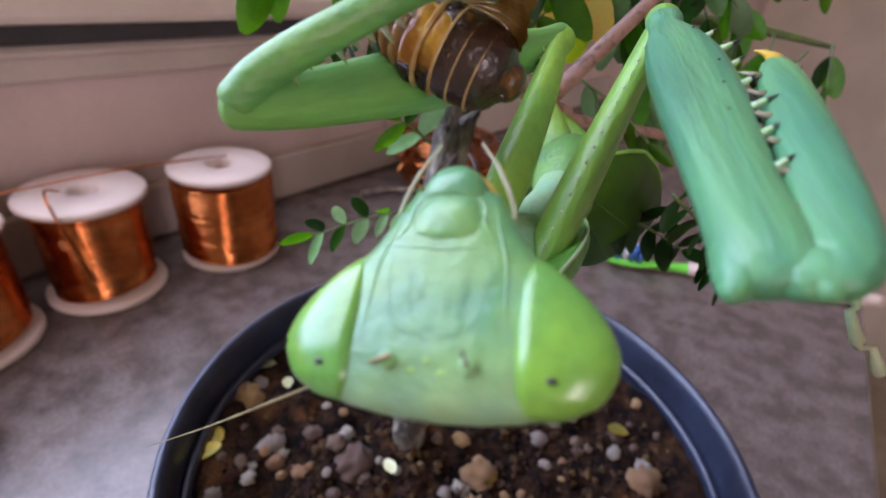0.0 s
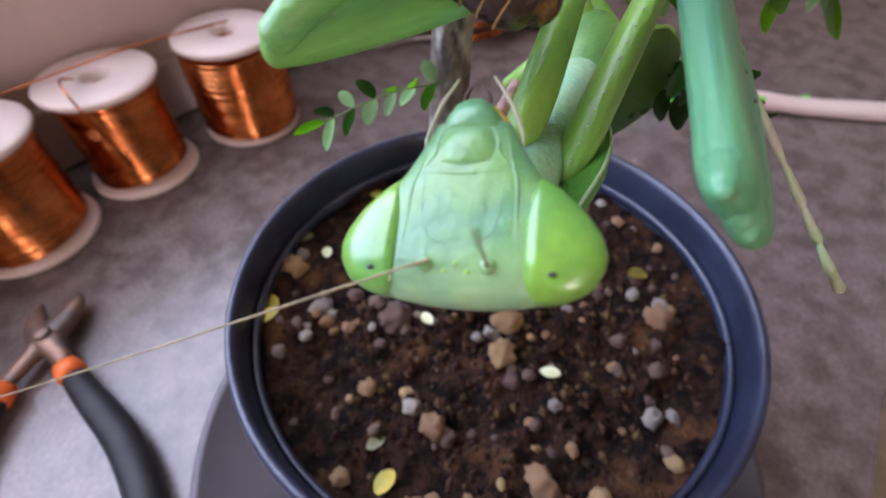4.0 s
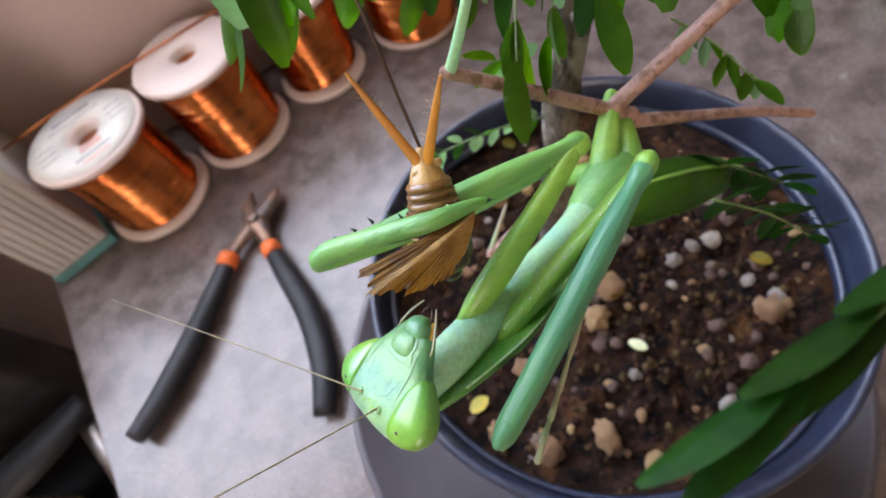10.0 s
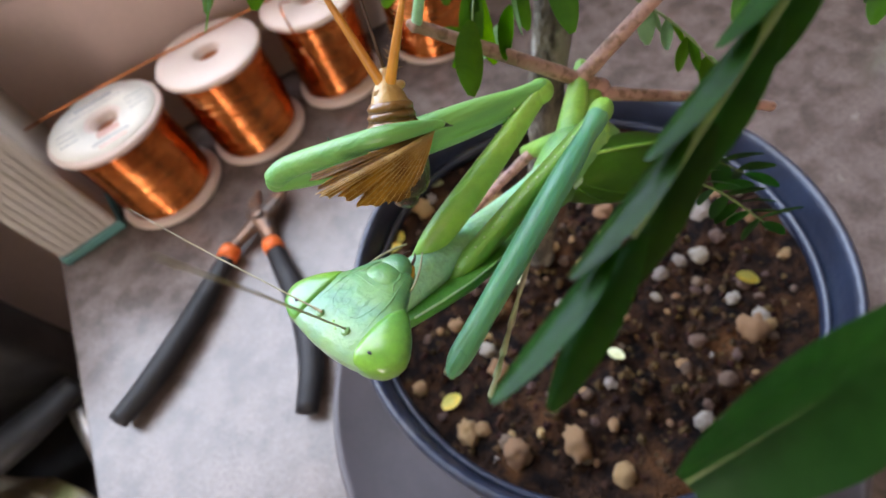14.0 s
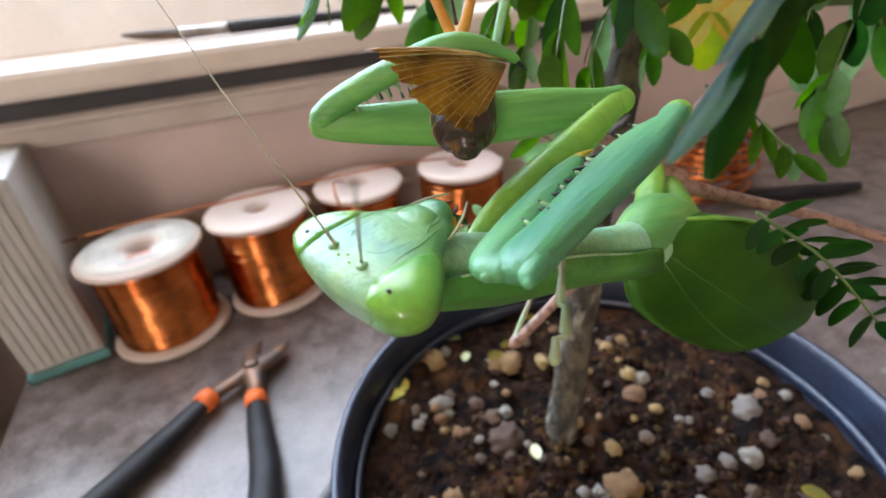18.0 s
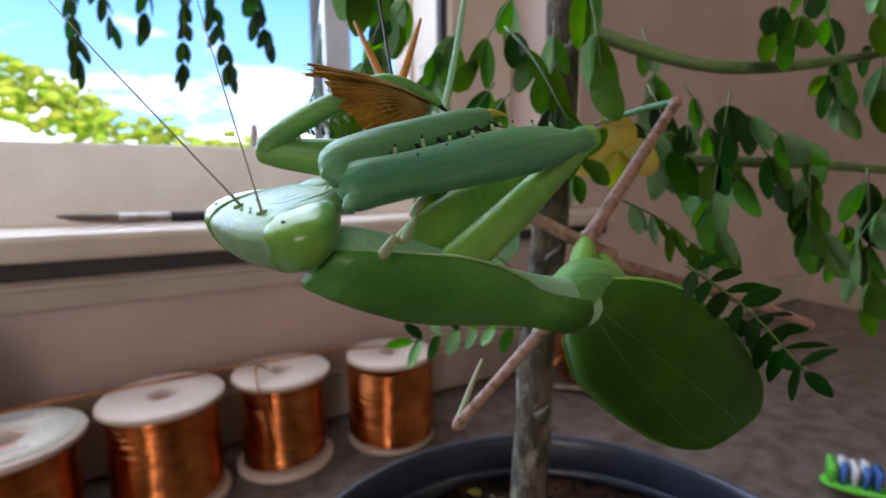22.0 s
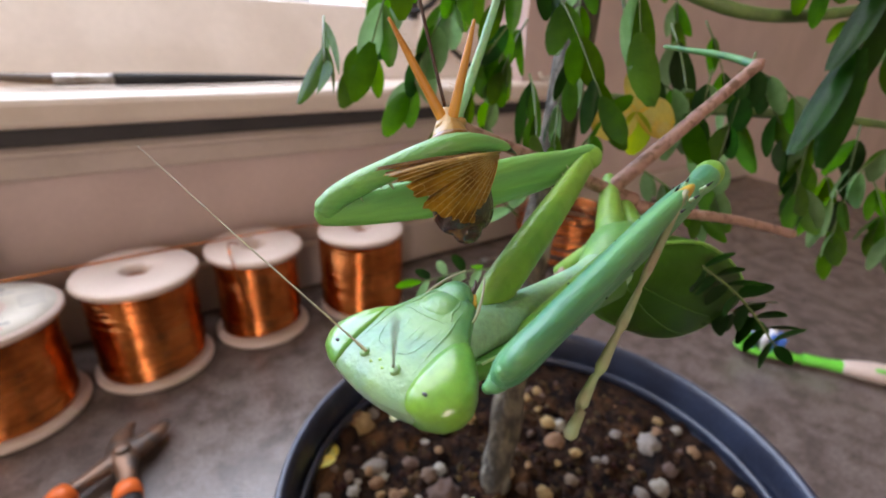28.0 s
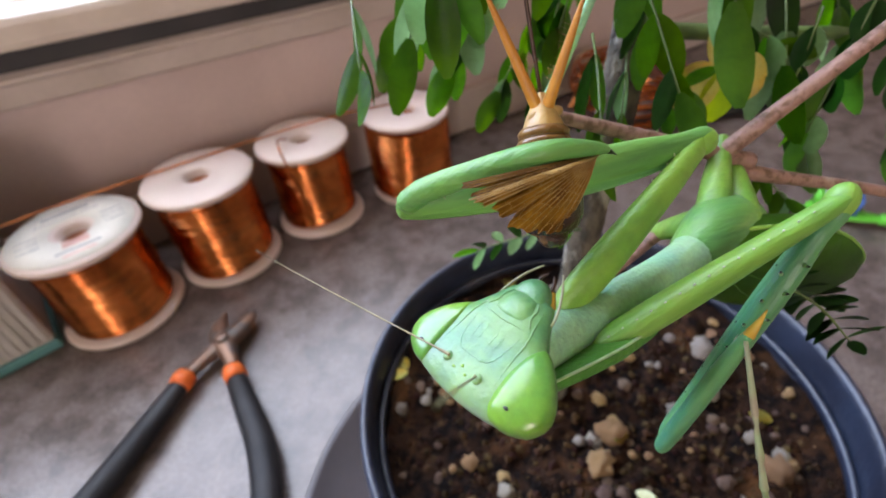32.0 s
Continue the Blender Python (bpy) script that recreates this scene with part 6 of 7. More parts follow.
frond('c', (0.0481, 0.0416, 0.1918), (0.0426, 0.0306, 0.1750), 3, 10.0)
frond('c', (0.0486, 0.0484, 0.1860), (0.0437, 0.0420, 0.1690), 5, 6.5)
frond('c', (0.0740, 0.0549, 0.1897), (0.0723, 0.0491, 0.1772), 4, 6.5)
frond('c', (0.0737, 0.0447, 0.1775), (0.0745, 0.0386, 0.1672), 4, 6.0)
frond('c', (0.0931, 0.0292, 0.1554), (0.0931, 0.0247, 0.1471), 3, 7.0)
frond('c', (0.1027, 0.0261, 0.1550), (0.1033, 0.0176, 0.1399), 4, 7.0)
frond('c', (0.0459, 0.0565, 0.1764), (0.0372, 0.0500, 0.1688), 4, 7.0)
frond('c', (0.0641, 0.0437, 0.1767), (0.0577, 0.0325, 0.1650), 3, 10.0)
frond('c', (0.0781, 0.0423, 0.1690), (0.0759, 0.0355, 0.1609), 3, 8.0)
frond('c', (0.0134, 0.0585, 0.1753), (0.0100, 0.0474, 0.1703), 3, 7.5)
frond('c', (0.0386, 0.0452, 0.1691), (0.0302, 0.0319, 0.1635), 3, 8.0)
frond('c', (0.0434, 0.0439, 0.1661), (0.0357, 0.0350, 0.1611), 4, 6.0)
frond('c', (0.0480, 0.0318, 0.1584), (0.0535, 0.0239, 0.1523), 6, 4.0)
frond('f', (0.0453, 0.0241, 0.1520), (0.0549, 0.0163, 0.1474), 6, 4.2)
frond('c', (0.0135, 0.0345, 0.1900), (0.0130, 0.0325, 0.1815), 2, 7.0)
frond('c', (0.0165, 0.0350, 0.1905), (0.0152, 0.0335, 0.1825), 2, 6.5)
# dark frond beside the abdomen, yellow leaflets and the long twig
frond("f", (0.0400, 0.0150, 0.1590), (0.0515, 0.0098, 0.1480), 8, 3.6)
yl = part("yellow_frond", tube([(0.0545, 0.046, 0.188, 0.0003), (0.0515, 0.039, 0.179, 0.00025), (0.0492, 0.0358, 0.1722, 0.0002)], 6, 12), M_TWIG, plant)
YL = leaflet_mesh("leaflet", 0.0068, 0.0056, 0.2, M_YELLOW)
YL2 = leaflet_mesh("leaflet", 0.0058, 0.0048, 0.2, leaf_material("leaf_lime", (0.42, 0.52, 0.05), (0.3, 0.45, 0.04), 0.45))
for rz, me in ((75, YL), (-20, YL), (195, YL), (-100, YL2)):
    ob = part("leaflet", me, None, yl, "yellowing leaflet" if me is YL else "")
    ob.matrix_basis = pose(0.0500, 0.0352, 0.1722) @ Matrix.Rotation(radians(70), 4, "X") @ Matrix.Rotation(radians(-15), 4, "Y") @ Matrix.Rotation(radians(rz), 4, "Z")

# loose frond close in front, swaying into view
sway = thing("swaying_frond", "long dark green leaflets of a frond swaying close in front", "leaf", pose(0.02, 0.0, 0.17))
part("stalk", tube([(0.0003, 0.0, -0.0312, 0.0003), (0.0002, 0, -0.0156, 0.0002), (0, 0, -0.0062, 0.00013)], 8, 12), M_TWIG, sway)
for k in range(10):
    side, oz = (1, -1)[k % 2], -0.0058 - 0.0041 * (k // 2) - 0.0007 * (k % 2)
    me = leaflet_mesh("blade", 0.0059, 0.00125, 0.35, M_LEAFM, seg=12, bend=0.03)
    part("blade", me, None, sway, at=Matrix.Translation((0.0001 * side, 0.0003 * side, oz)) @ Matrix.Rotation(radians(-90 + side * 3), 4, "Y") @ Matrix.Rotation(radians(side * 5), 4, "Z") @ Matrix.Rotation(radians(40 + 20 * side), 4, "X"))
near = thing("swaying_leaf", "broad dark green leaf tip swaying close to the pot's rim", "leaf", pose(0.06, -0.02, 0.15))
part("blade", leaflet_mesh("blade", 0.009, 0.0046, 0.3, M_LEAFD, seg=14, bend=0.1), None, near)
part("midrib", tube([(0.0, 0, -0.00005, 0.00014), (0.0043, 0, -0.0003, 0.0001), (0.0086, 0, -0.0009, 0.00005)], 6, 12), M_TWIG, near)
# ---- how things move: seconds, place, turn ----
MANTIS_ROWS = [
    (0.0, 0.03621, 0.02421, 0.16174, -2.8, -5.6, 4.3),
    (2.0, 0.03722, 0.02284, 0.16082, 0.2, -3.5, 6.3),
    (3.5, 0.03722, 0.02275, 0.16063, 0.9, -2.3, 5.2),
    (5.5, 0.03789, 0.02296, 0.16078, 2.1, 0.5, 5.8),
    (6.0, 0.03716, 0.02311, 0.15979, 2.7, 3.2, 7.2),
    (7.0, 0.03634, 0.02431, 0.15803, -1.9, 0.1, 1.2),
    (9.0, 0.03549, 0.02371, 0.15831, -0.7, 2.4, 2.2),
    (10.0, 0.03511, 0.02401, 0.15857, 0.5, 4.8, 1.8),
    (10.5, 0.03599, 0.02391, 0.15714, 2.3, 6.8, 1.2),
    (12.0, 0.03593, 0.02388, 0.15758, 3.2, 7.5, 2.4),
    (13.5, 0.03655, 0.02443, 0.15835, 3.9, 7.2, 4.1),
    (16.0, 0.03623, 0.02257, 0.15751, -6.5, 3.2, 3.9),
    (17.0, 0.03732, 0.02271, 0.15767, -6.5, 4.0, 4.0),
    (18.0, 0.03579, 0.02190, 0.15811, -6.9, 4.0, 4.1),
    (20.0, 0.03553, 0.02232, 0.15838, -0.8, 3.5, -2.1),
    (21.0, 0.03363, 0.02152, 0.15933, -1.9, 2.4, -1.0),
    (22.0, 0.03164, 0.01978, 0.15926, -3.0, 0.9, -2.1),
    (22.5, 0.03073, 0.01778, 0.16018, 1.5, 0.2, -4.1),
    (23.0, 0.03072, 0.01750, 0.16044, 3.1, 1.5, -5.6),
    (24.0, 0.02789, 0.01813, 0.16111, -0.9, 1.4, -5.5),
    (24.5, 0.02706, 0.01681, 0.15867, 0.3, -0.8, -5.2),
    (26.5, 0.03144, 0.01669, 0.15869, 3.8, -4.6, 5.6),
    (27.0, 0.03037, 0.01752, 0.16013, -0.1, -7.1, 2.0),
    (27.5, 0.03108, 0.01894, 0.16269, 1.6, -7.3, 1.1),
    (29.0, 0.03250, 0.02016, 0.16252, 2.8, -7.4, -3.2),
    (30.0, 0.03292, 0.02110, 0.16448, 2.5, -3.1, -4.0),
    (30.5, 0.03362, 0.02145, 0.16324, 1.0, -4.7, -3.4),
    (31.0, 0.03353, 0.02183, 0.16455, 1.8, -1.8, -4.5),
    (32.0, 0.03470, 0.02005, 0.16741, -0.1, -1.7, -6.2),
]
HEAD_ROWS = [
    (0.00, -0.03024, -0.01279, 0.00687, 34.3, -8.6, -61.7),
    (2.00, -0.03003, -0.01068, 0.00705, 29.5, -12.6, -66.3),
    (3.50, -0.02979, -0.01085, 0.00697, 28.8, -12.4, -62.9),
    (5.50, -0.02961, -0.01121, 0.00736, 27.9, -12.1, -59.6),
    (6.00, -0.02958, -0.01141, 0.00812, 23.6, -18.6, -63.7),
    (7.00, -0.02909, -0.01059, 0.00705, 32.9, -16.3, -77.3),
    (9.00, -0.02895, -0.01047, 0.00775, 28.8, -23.9, -76.9),
    (10.00, -0.02931, -0.01026, 0.00775, 24.5, -19.9, -74.7),
    (10.50, -0.02821, -0.01117, 0.00783, 2.1, -4.7, -63.6),
    (12.00, -0.02804, -0.01120, 0.00804, -3.9, -3.5, -63.2),
    (13.50, -0.02834, -0.01232, 0.00966, -4.3, -9.3, -65.0),
    (16.00, -0.02846, -0.01310, 0.00764, 4.1, 6.4, -63.4),
    (17.00, -0.02900, -0.01207, 0.00653, 8.4, 5.8, -66.4),
    (18.00, -0.02881, -0.01105, 0.00562, 12.2, 10.1, -65.3),
    (20.00, -0.02879, -0.01195, 0.00603, 22.3, 4.4, -67.1),
    (21.00, -0.02915, -0.01053, 0.00534, 22.3, 5.4, -65.1),
    (22.00, -0.02939, -0.00973, 0.00619, 22.3, 8.6, -61.2),
    (22.50, -0.02824, -0.01122, 0.00713, 24.0, -7.1, -59.0),
    (23.00, -0.02802, -0.01206, 0.00773, 22.3, -10.5, -54.7),
    (24.00, -0.02979, -0.01195, 0.00765, 21.5, 3.6, -64.4),
    (24.50, -0.02970, -0.01376, 0.00781, 16.8, -6.7, -60.2),
    (26.50, -0.02919, -0.01157, 0.00741, 11.0, -10.0, -70.6),
    (27.00, -0.02959, -0.01181, 0.00684, 10.8, -5.3, -70.7),
    (27.50, -0.02957, -0.01216, 0.00723, 14.5, -5.3, -73.7),
    (29.00, -0.02876, -0.01278, 0.00745, 12.9, -0.1, -65.7),
    (30.00, -0.02845, -0.01264, 0.00798, 20.8, -6.7, -68.5),
    (30.50, -0.02925, -0.01139, 0.00828, 18.6, -15.3, -78.6),
    (31.00, -0.02887, -0.01137, 0.00783, 18.7, -14.0, -67.5),
    (32.00, -0.02857, -0.01139, 0.00773, 18.1, -6.3, -68.8),
]
COXA_ROWS = [
    (0.0, -0.02016, -0.00974, 0.00087, 29.0, 50.0, 43.1),
    (2.0, -0.02016, -0.00974, 0.00087, 30.2, 53.1, 45.6),
    (3.5, -0.02016, -0.00974, 0.00087, 30.8, 53.9, 46.4),
    (5.5, -0.02016, -0.00974, 0.00087, 31.5, 53.2, 46.1),
    (6.0, -0.02016, -0.00974, 0.00087, 28.4, 50.3, 43.2),
    (7.0, -0.02016, -0.00974, 0.00087, 37.6, 57.2, 51.8),
    (9.0, -0.02016, -0.00974, 0.00087, 37.7, 57.7, 52.4),
    (10.0, -0.02016, -0.00974, 0.00087, 36.7, 59.2, 53.1),
    (10.5, -0.02016, -0.00974, 0.00087, 34.1, 59.6, 52.0),
    (12.0, -0.02016, -0.00974, 0.00087, 35.9, 60.9, 54.0),
    (13.5, -0.02016, -0.00974, 0.00087, 35.3, 60.1, 53.1),
    (16.0, -0.02016, -0.00974, 0.00087, 31.7, 59.3, 50.6),
    (17.0, -0.02016, -0.00974, 0.00087, 30.4, 59.4, 50.1),
    (18.0, -0.02016, -0.00974, 0.00087, 29.0, 60.1, 49.8),
    (20.0, -0.02016, -0.00974, 0.00087, 25.3, 49.3, 41.8),
    (21.0, -0.02016, -0.00974, 0.00087, 31.8, 52.6, 45.7),
    (22.0, -0.02016, -0.00974, 0.00087, 23.7, 52.0, 42.9),
    (22.5, -0.02016, -0.00974, 0.00087, 25.5, 48.5, 41.4),
    (23.0, -0.02016, -0.00974, 0.00087, 27.3, 49.1, 42.1),
    (24.0, -0.02016, -0.00974, 0.00087, 31.5, 40.0, 35.7),
    (24.5, -0.02016, -0.00974, 0.00087, 24.6, 28.0, 28.7),
    (26.5, -0.02016, -0.00974, 0.00087, 36.5, 47.9, 43.1),
    (27.0, -0.02016, -0.00974, 0.00087, 35.8, 46.8, 42.0),
    (27.5, -0.02016, -0.00974, 0.00087, 39.6, 49.0, 45.0),
    (29.0, -0.02016, -0.00974, 0.00087, 41.0, 49.2, 45.5),
    (30.0, -0.02016, -0.00974, 0.00087, 40.6, 51.8, 48.1),
    (30.5, -0.02016, -0.00974, 0.00087, 38.7, 53.4, 49.0),
    (31.0, -0.02016, -0.00974, 0.00087, 45.8, 53.8, 52.2),
    (32.0, -0.02016, -0.00974, 0.00087, 47.7, 53.2, 52.4),
]
FEMUR_ROWS = [
    (0.00, -0.00398, -0.00770, 0.01195, 96.4, -12.9, -61.7),
    (2.00, -0.00356, -0.00692, 0.01110, 94.1, 35.7, -61.2),
    (3.50, -0.00344, -0.00680, 0.01085, 94.4, 45.0, -59.9),
    (5.50, -0.00347, -0.00720, 0.01092, 104.5, 81.9, -48.2),
    (6.00, -0.00384, -0.00743, 0.01206, -105.8, 79.1, 100.8),
    (7.00, -0.00274, -0.00688, 0.00927, 134.2, 70.5, -18.2),
    (9.00, -0.00257, -0.00667, 0.00919, 141.3, 71.8, -13.0),
    (10.00, -0.00265, -0.00596, 0.00893, 156.9, 79.5, 4.0),
    (10.50, -0.00279, -0.00545, 0.00914, 154.4, 77.5, 3.9),
    (12.00, -0.00267, -0.00525, 0.00860, 153.7, 78.1, 3.3),
    (13.50, -0.00270, -0.00543, 0.00887, -170.6, 77.9, 39.2),
    (16.00, -0.00302, -0.00515, 0.00943, -105.7, 40.2, 109.7),
    (17.00, -0.00313, -0.00491, 0.00951, -100.2, 16.2, 116.5),
    (18.00, -0.00328, -0.00449, 0.00945, -97.4, 8.7, 121.1),
    (19.00, -0.00386, -0.00574, 0.01098, -102.5, -22.6, 125.8),
    (20.00, -0.00444, -0.00699, 0.01251, -114.5, -53.0, 137.4),
    (21.00, -0.00345, -0.00745, 0.01106, -106.5, -59.3, 126.9),
    (22.00, -0.00442, -0.00588, 0.01195, -107.3, -49.7, 127.6),
    (22.50, -0.00452, -0.00728, 0.01268, -108.6, -52.4, 130.4),
    (23.00, -0.00434, -0.00758, 0.01230, -109.2, -77.4, 137.9),
    (24.00, -0.00542, -0.01180, 0.01373, 171.1, -81.9, -142.2),
    (24.50, -0.00873, -0.01293, 0.01688, 142.1, -79.1, -113.7),
    (26.50, -0.00365, -0.01024, 0.01144, 98.1, -51.3, -76.2),
    (27.00, -0.00372, -0.01052, 0.01185, -168.6, -71.9, -179.2),
    (27.50, -0.00320, -0.01052, 0.01081, 99.8, -60.7, -81.7),
    (29.00, -0.00297, -0.01079, 0.01064, 116.5, -73.2, -98.6),
    (30.00, -0.00274, -0.00954, 0.01014, -148.8, -82.4, 167.1),
    (30.50, -0.00278, -0.00852, 0.01001, 141.9, -64.9, -131.5),
    (31.00, -0.00224, -0.00962, 0.00898, 142.8, -35.1, -144.4),
    (32.00, -0.00214, -0.01019, 0.00882, 171.3, -21.1, -147.2),
]
TARSUS_ROWS = [
    (0.00, 0.00430, 0.00000, 0.01030, 60.5, 5.8, 10.1),
    (1.00, 0.00430, 0.00000, 0.01030, 48.5, 26.7, 22.1),
    (2.00, 0.00430, 0.00000, 0.01030, 39.0, 49.4, 31.6),
    (3.50, 0.00430, 0.00000, 0.01030, 27.5, 62.4, 24.8),
    (5.50, 0.00430, 0.00000, 0.01030, -44.5, 40.2, -32.4),
    (6.00, 0.00430, 0.00000, 0.01030, -22.9, 36.0, -14.0),
    (7.00, 0.00430, 0.00000, 0.01030, -7.1, 15.5, -1.9),
    (9.00, 0.00430, 0.00000, 0.01030, -8.9, 7.2, -1.1),
    (10.00, 0.00430, 0.00000, 0.01030, -8.7, 7.9, -1.2),
    (10.50, 0.00430, 0.00000, 0.01030, -11.1, 7.7, -1.5),
    (12.00, 0.00430, 0.00000, 0.01030, -11.6, 7.0, -1.4),
    (13.50, 0.00430, 0.00000, 0.01030, -12.5, 5.5, -1.2),
    (16.00, 0.00430, 0.00000, 0.01030, -22.2, -2.0, 0.8),
    (17.00, 0.00430, 0.00000, 0.01030, -28.9, -12.1, 6.6),
    (18.00, 0.00430, 0.00000, 0.01030, -25.4, -17.3, 8.0),
    (20.00, 0.00430, 0.00000, 0.01030, -6.4, -40.3, 4.1),
    (21.00, 0.00430, 0.00000, 0.01030, -9.7, -35.7, 5.7),
    (22.00, 0.00430, 0.00000, 0.01030, -11.7, -29.4, 5.8),
    (22.50, 0.00430, 0.00000, 0.01030, -2.9, -33.4, 1.6),
    (23.00, 0.00430, 0.00000, 0.01030, 4.9, -28.7, -2.4),
    (24.00, 0.00430, 0.00000, 0.01030, 13.3, -21.8, -5.0),
    (24.50, 0.00430, 0.00000, 0.01030, 15.2, -20.0, -5.3),
    (26.50, 0.00430, 0.00000, 0.01030, 15.9, -19.4, -5.4),
    (27.00, 0.00430, 0.00000, 0.01030, 12.4, -20.3, -4.4),
    (27.50, 0.00430, 0.00000, 0.01030, 18.9, -22.3, -7.4),
    (29.00, 0.00430, 0.00000, 0.01030, 16.7, -18.7, -5.5),
    (30.00, 0.00430, 0.00000, 0.01030, 19.3, -16.5, -5.7),
    (30.50, 0.00430, 0.00000, 0.01030, 22.7, -3.6, -1.5),
    (31.00, 0.00430, 0.00000, 0.01030, 33.8, 2.8, 1.9),
    (32.00, 0.00430, 0.00000, 0.01030, 34.9, 3.3, 2.3),
]
ANTENNA_L_ROWS = [
    (0.00, -0.00120, -0.00120, 0.00100, -123.5, 5.4, 98.1),
    (2.00, -0.00120, -0.00120, 0.00100, -121.9, 9.4, 104.7),
    (3.50, -0.00120, -0.00120, 0.00100, -96.7, 2.2, 108.1),
    (5.50, -0.00120, -0.00120, 0.00100, -68.2, -9.4, 112.3),
    (6.00, -0.00120, -0.00120, 0.00100, -62.7, -10.5, 109.6),
    (7.00, -0.00120, -0.00120, 0.00100, -64.8, -7.7, 106.0),
    (9.00, -0.00120, -0.00120, 0.00100, -51.8, -12.1, 104.9),
    (10.00, -0.00120, -0.00120, 0.00100, -67.9, -6.1, 104.7),
    (10.50, -0.00120, -0.00120, 0.00100, -83.6, -1.3, 101.3),
    (12.00, -0.00120, -0.00120, 0.00100, -88.9, -0.2, 101.9),
    (13.50, -0.00120, -0.00120, 0.00100, -97.6, 0.6, 94.3),
    (16.00, -0.00120, -0.00120, 0.00100, -63.6, -0.7, 91.3),
    (17.00, -0.00120, -0.00120, 0.00100, -43.2, -1.2, 91.1),
    (18.00, -0.00120, -0.00120, 0.00100, -63.5, 2.0, 85.9),
    (20.00, -0.00120, -0.00120, 0.00100, -56.7, -0.6, 91.0),
    (21.00, -0.00120, -0.00120, 0.00100, -57.3, -0.2, 90.3),
    (22.00, -0.00120, -0.00120, 0.00100, -53.7, 0.2, 89.7),
    (22.50, -0.00120, -0.00120, 0.00100, -51.1, 9.8, 78.1),
    (23.00, -0.00120, -0.00120, 0.00100, -45.5, 2.5, 87.5),
    (24.00, -0.00120, -0.00120, 0.00100, -41.6, -5.3, 94.7),
    (24.50, -0.00120, -0.00120, 0.00100, -41.0, -6.4, 95.6),
    (26.50, -0.00120, -0.00120, 0.00100, -42.8, -0.4, 90.4),
    (27.00, -0.00120, -0.00120, 0.00100, -40.2, -0.3, 90.3),
    (27.50, -0.00120, -0.00120, 0.00100, -79.3, 1.2, 83.5),
    (29.00, -0.00120, -0.00120, 0.00100, -54.8, -3.4, 94.8),
    (30.00, -0.00120, -0.00120, 0.00100, -79.5, 0.0, 89.7),
    (30.50, -0.00120, -0.00120, 0.00100, -60.2, -6.6, 101.3),
    (31.00, -0.00120, -0.00120, 0.00100, -65.6, -1.6, 93.5),
    (32.00, -0.00120, -0.00120, 0.00100, -96.5, 0.9, 97.7),
]
ANTENNA_R_ROWS = [
    (0.00, 0.00120, -0.00120, 0.00100, 13.5, -4.7, 88.9),
    (2.00, 0.00120, -0.00120, 0.00100, 11.3, -1.5, 89.7),
    (3.50, 0.00120, -0.00120, 0.00100, 11.7, -4.3, 89.1),
    (5.50, 0.00120, -0.00120, 0.00100, 18.4, -2.0, 89.3),
    (6.00, 0.00120, -0.00120, 0.00100, 14.8, -26.6, 83.2),
    (6.33, 0.00120, -0.00120, 0.00100, -42.5, -20.6, 115.3),
    (6.67, 0.00120, -0.00120, 0.00100, -88.4, 6.1, 128.9),
    (7.00, 0.00120, -0.00120, 0.00100, -136.3, 34.3, 118.3),
    (7.67, 0.00120, -0.00120, 0.00100, -89.8, 2.7, 131.7),
    (8.33, 0.00120, -0.00120, 0.00100, -44.6, -28.5, 117.9),
    (9.00, 0.00120, -0.00120, 0.00100, 19.1, -35.9, 78.5),
    (10.00, 0.00120, -0.00120, 0.00100, 19.8, -17.9, 83.7),
    (10.50, 0.00120, -0.00120, 0.00100, 19.4, -8.8, 86.9),
    (12.00, 0.00120, -0.00120, 0.00100, 19.3, -11.4, 86.0),
    (13.50, 0.00120, -0.00120, 0.00100, 23.6, -14.0, 83.9),
    (16.00, 0.00120, -0.00120, 0.00100, 30.9, -10.9, 83.6),
    (17.00, 0.00120, -0.00120, 0.00100, 37.5, -5.4, 85.9),
    (18.00, 0.00120, -0.00120, 0.00100, 43.8, -13.4, 77.5),
    (20.00, 0.00120, -0.00120, 0.00100, 53.8, -14.2, 71.5),
    (20.33, 0.00120, -0.00120, 0.00100, 13.4, -8.1, 77.8),
    (20.67, 0.00120, -0.00120, 0.00100, -25.8, 0.5, 78.6),
    (21.00, 0.00120, -0.00120, 0.00100, -65.3, 7.7, 73.8),
    (22.00, 0.00120, -0.00120, 0.00100, -56.5, 13.5, 70.6),
    (22.50, 0.00120, -0.00120, 0.00100, -58.7, 24.1, 56.1),
    (23.00, 0.00120, -0.00120, 0.00100, -21.4, 20.8, 82.1),
    (24.00, 0.00120, -0.00120, 0.00100, 5.5, -2.6, 89.8),
    (24.50, 0.00120, -0.00120, 0.00100, 12.7, -9.2, 87.9),
    (26.50, 0.00120, -0.00120, 0.00100, 34.4, -19.2, 77.3),
    (27.00, 0.00120, -0.00120, 0.00100, 43.6, -19.6, 72.3),
    (27.50, 0.00120, -0.00120, 0.00100, 42.7, -13.8, 77.6),
    (29.00, 0.00120, -0.00120, 0.00100, 39.1, -6.9, 84.4),
    (30.00, 0.00120, -0.00120, 0.00100, 52.0, -6.9, 81.2),
    (30.50, 0.00120, -0.00120, 0.00100, 59.4, -4.8, 81.9),
    (31.00, 0.00120, -0.00120, 0.00100, 47.0, -9.4, 80.0),
    (32.00, 0.00120, -0.00120, 0.00100, 31.9, -7.1, 85.6),
]
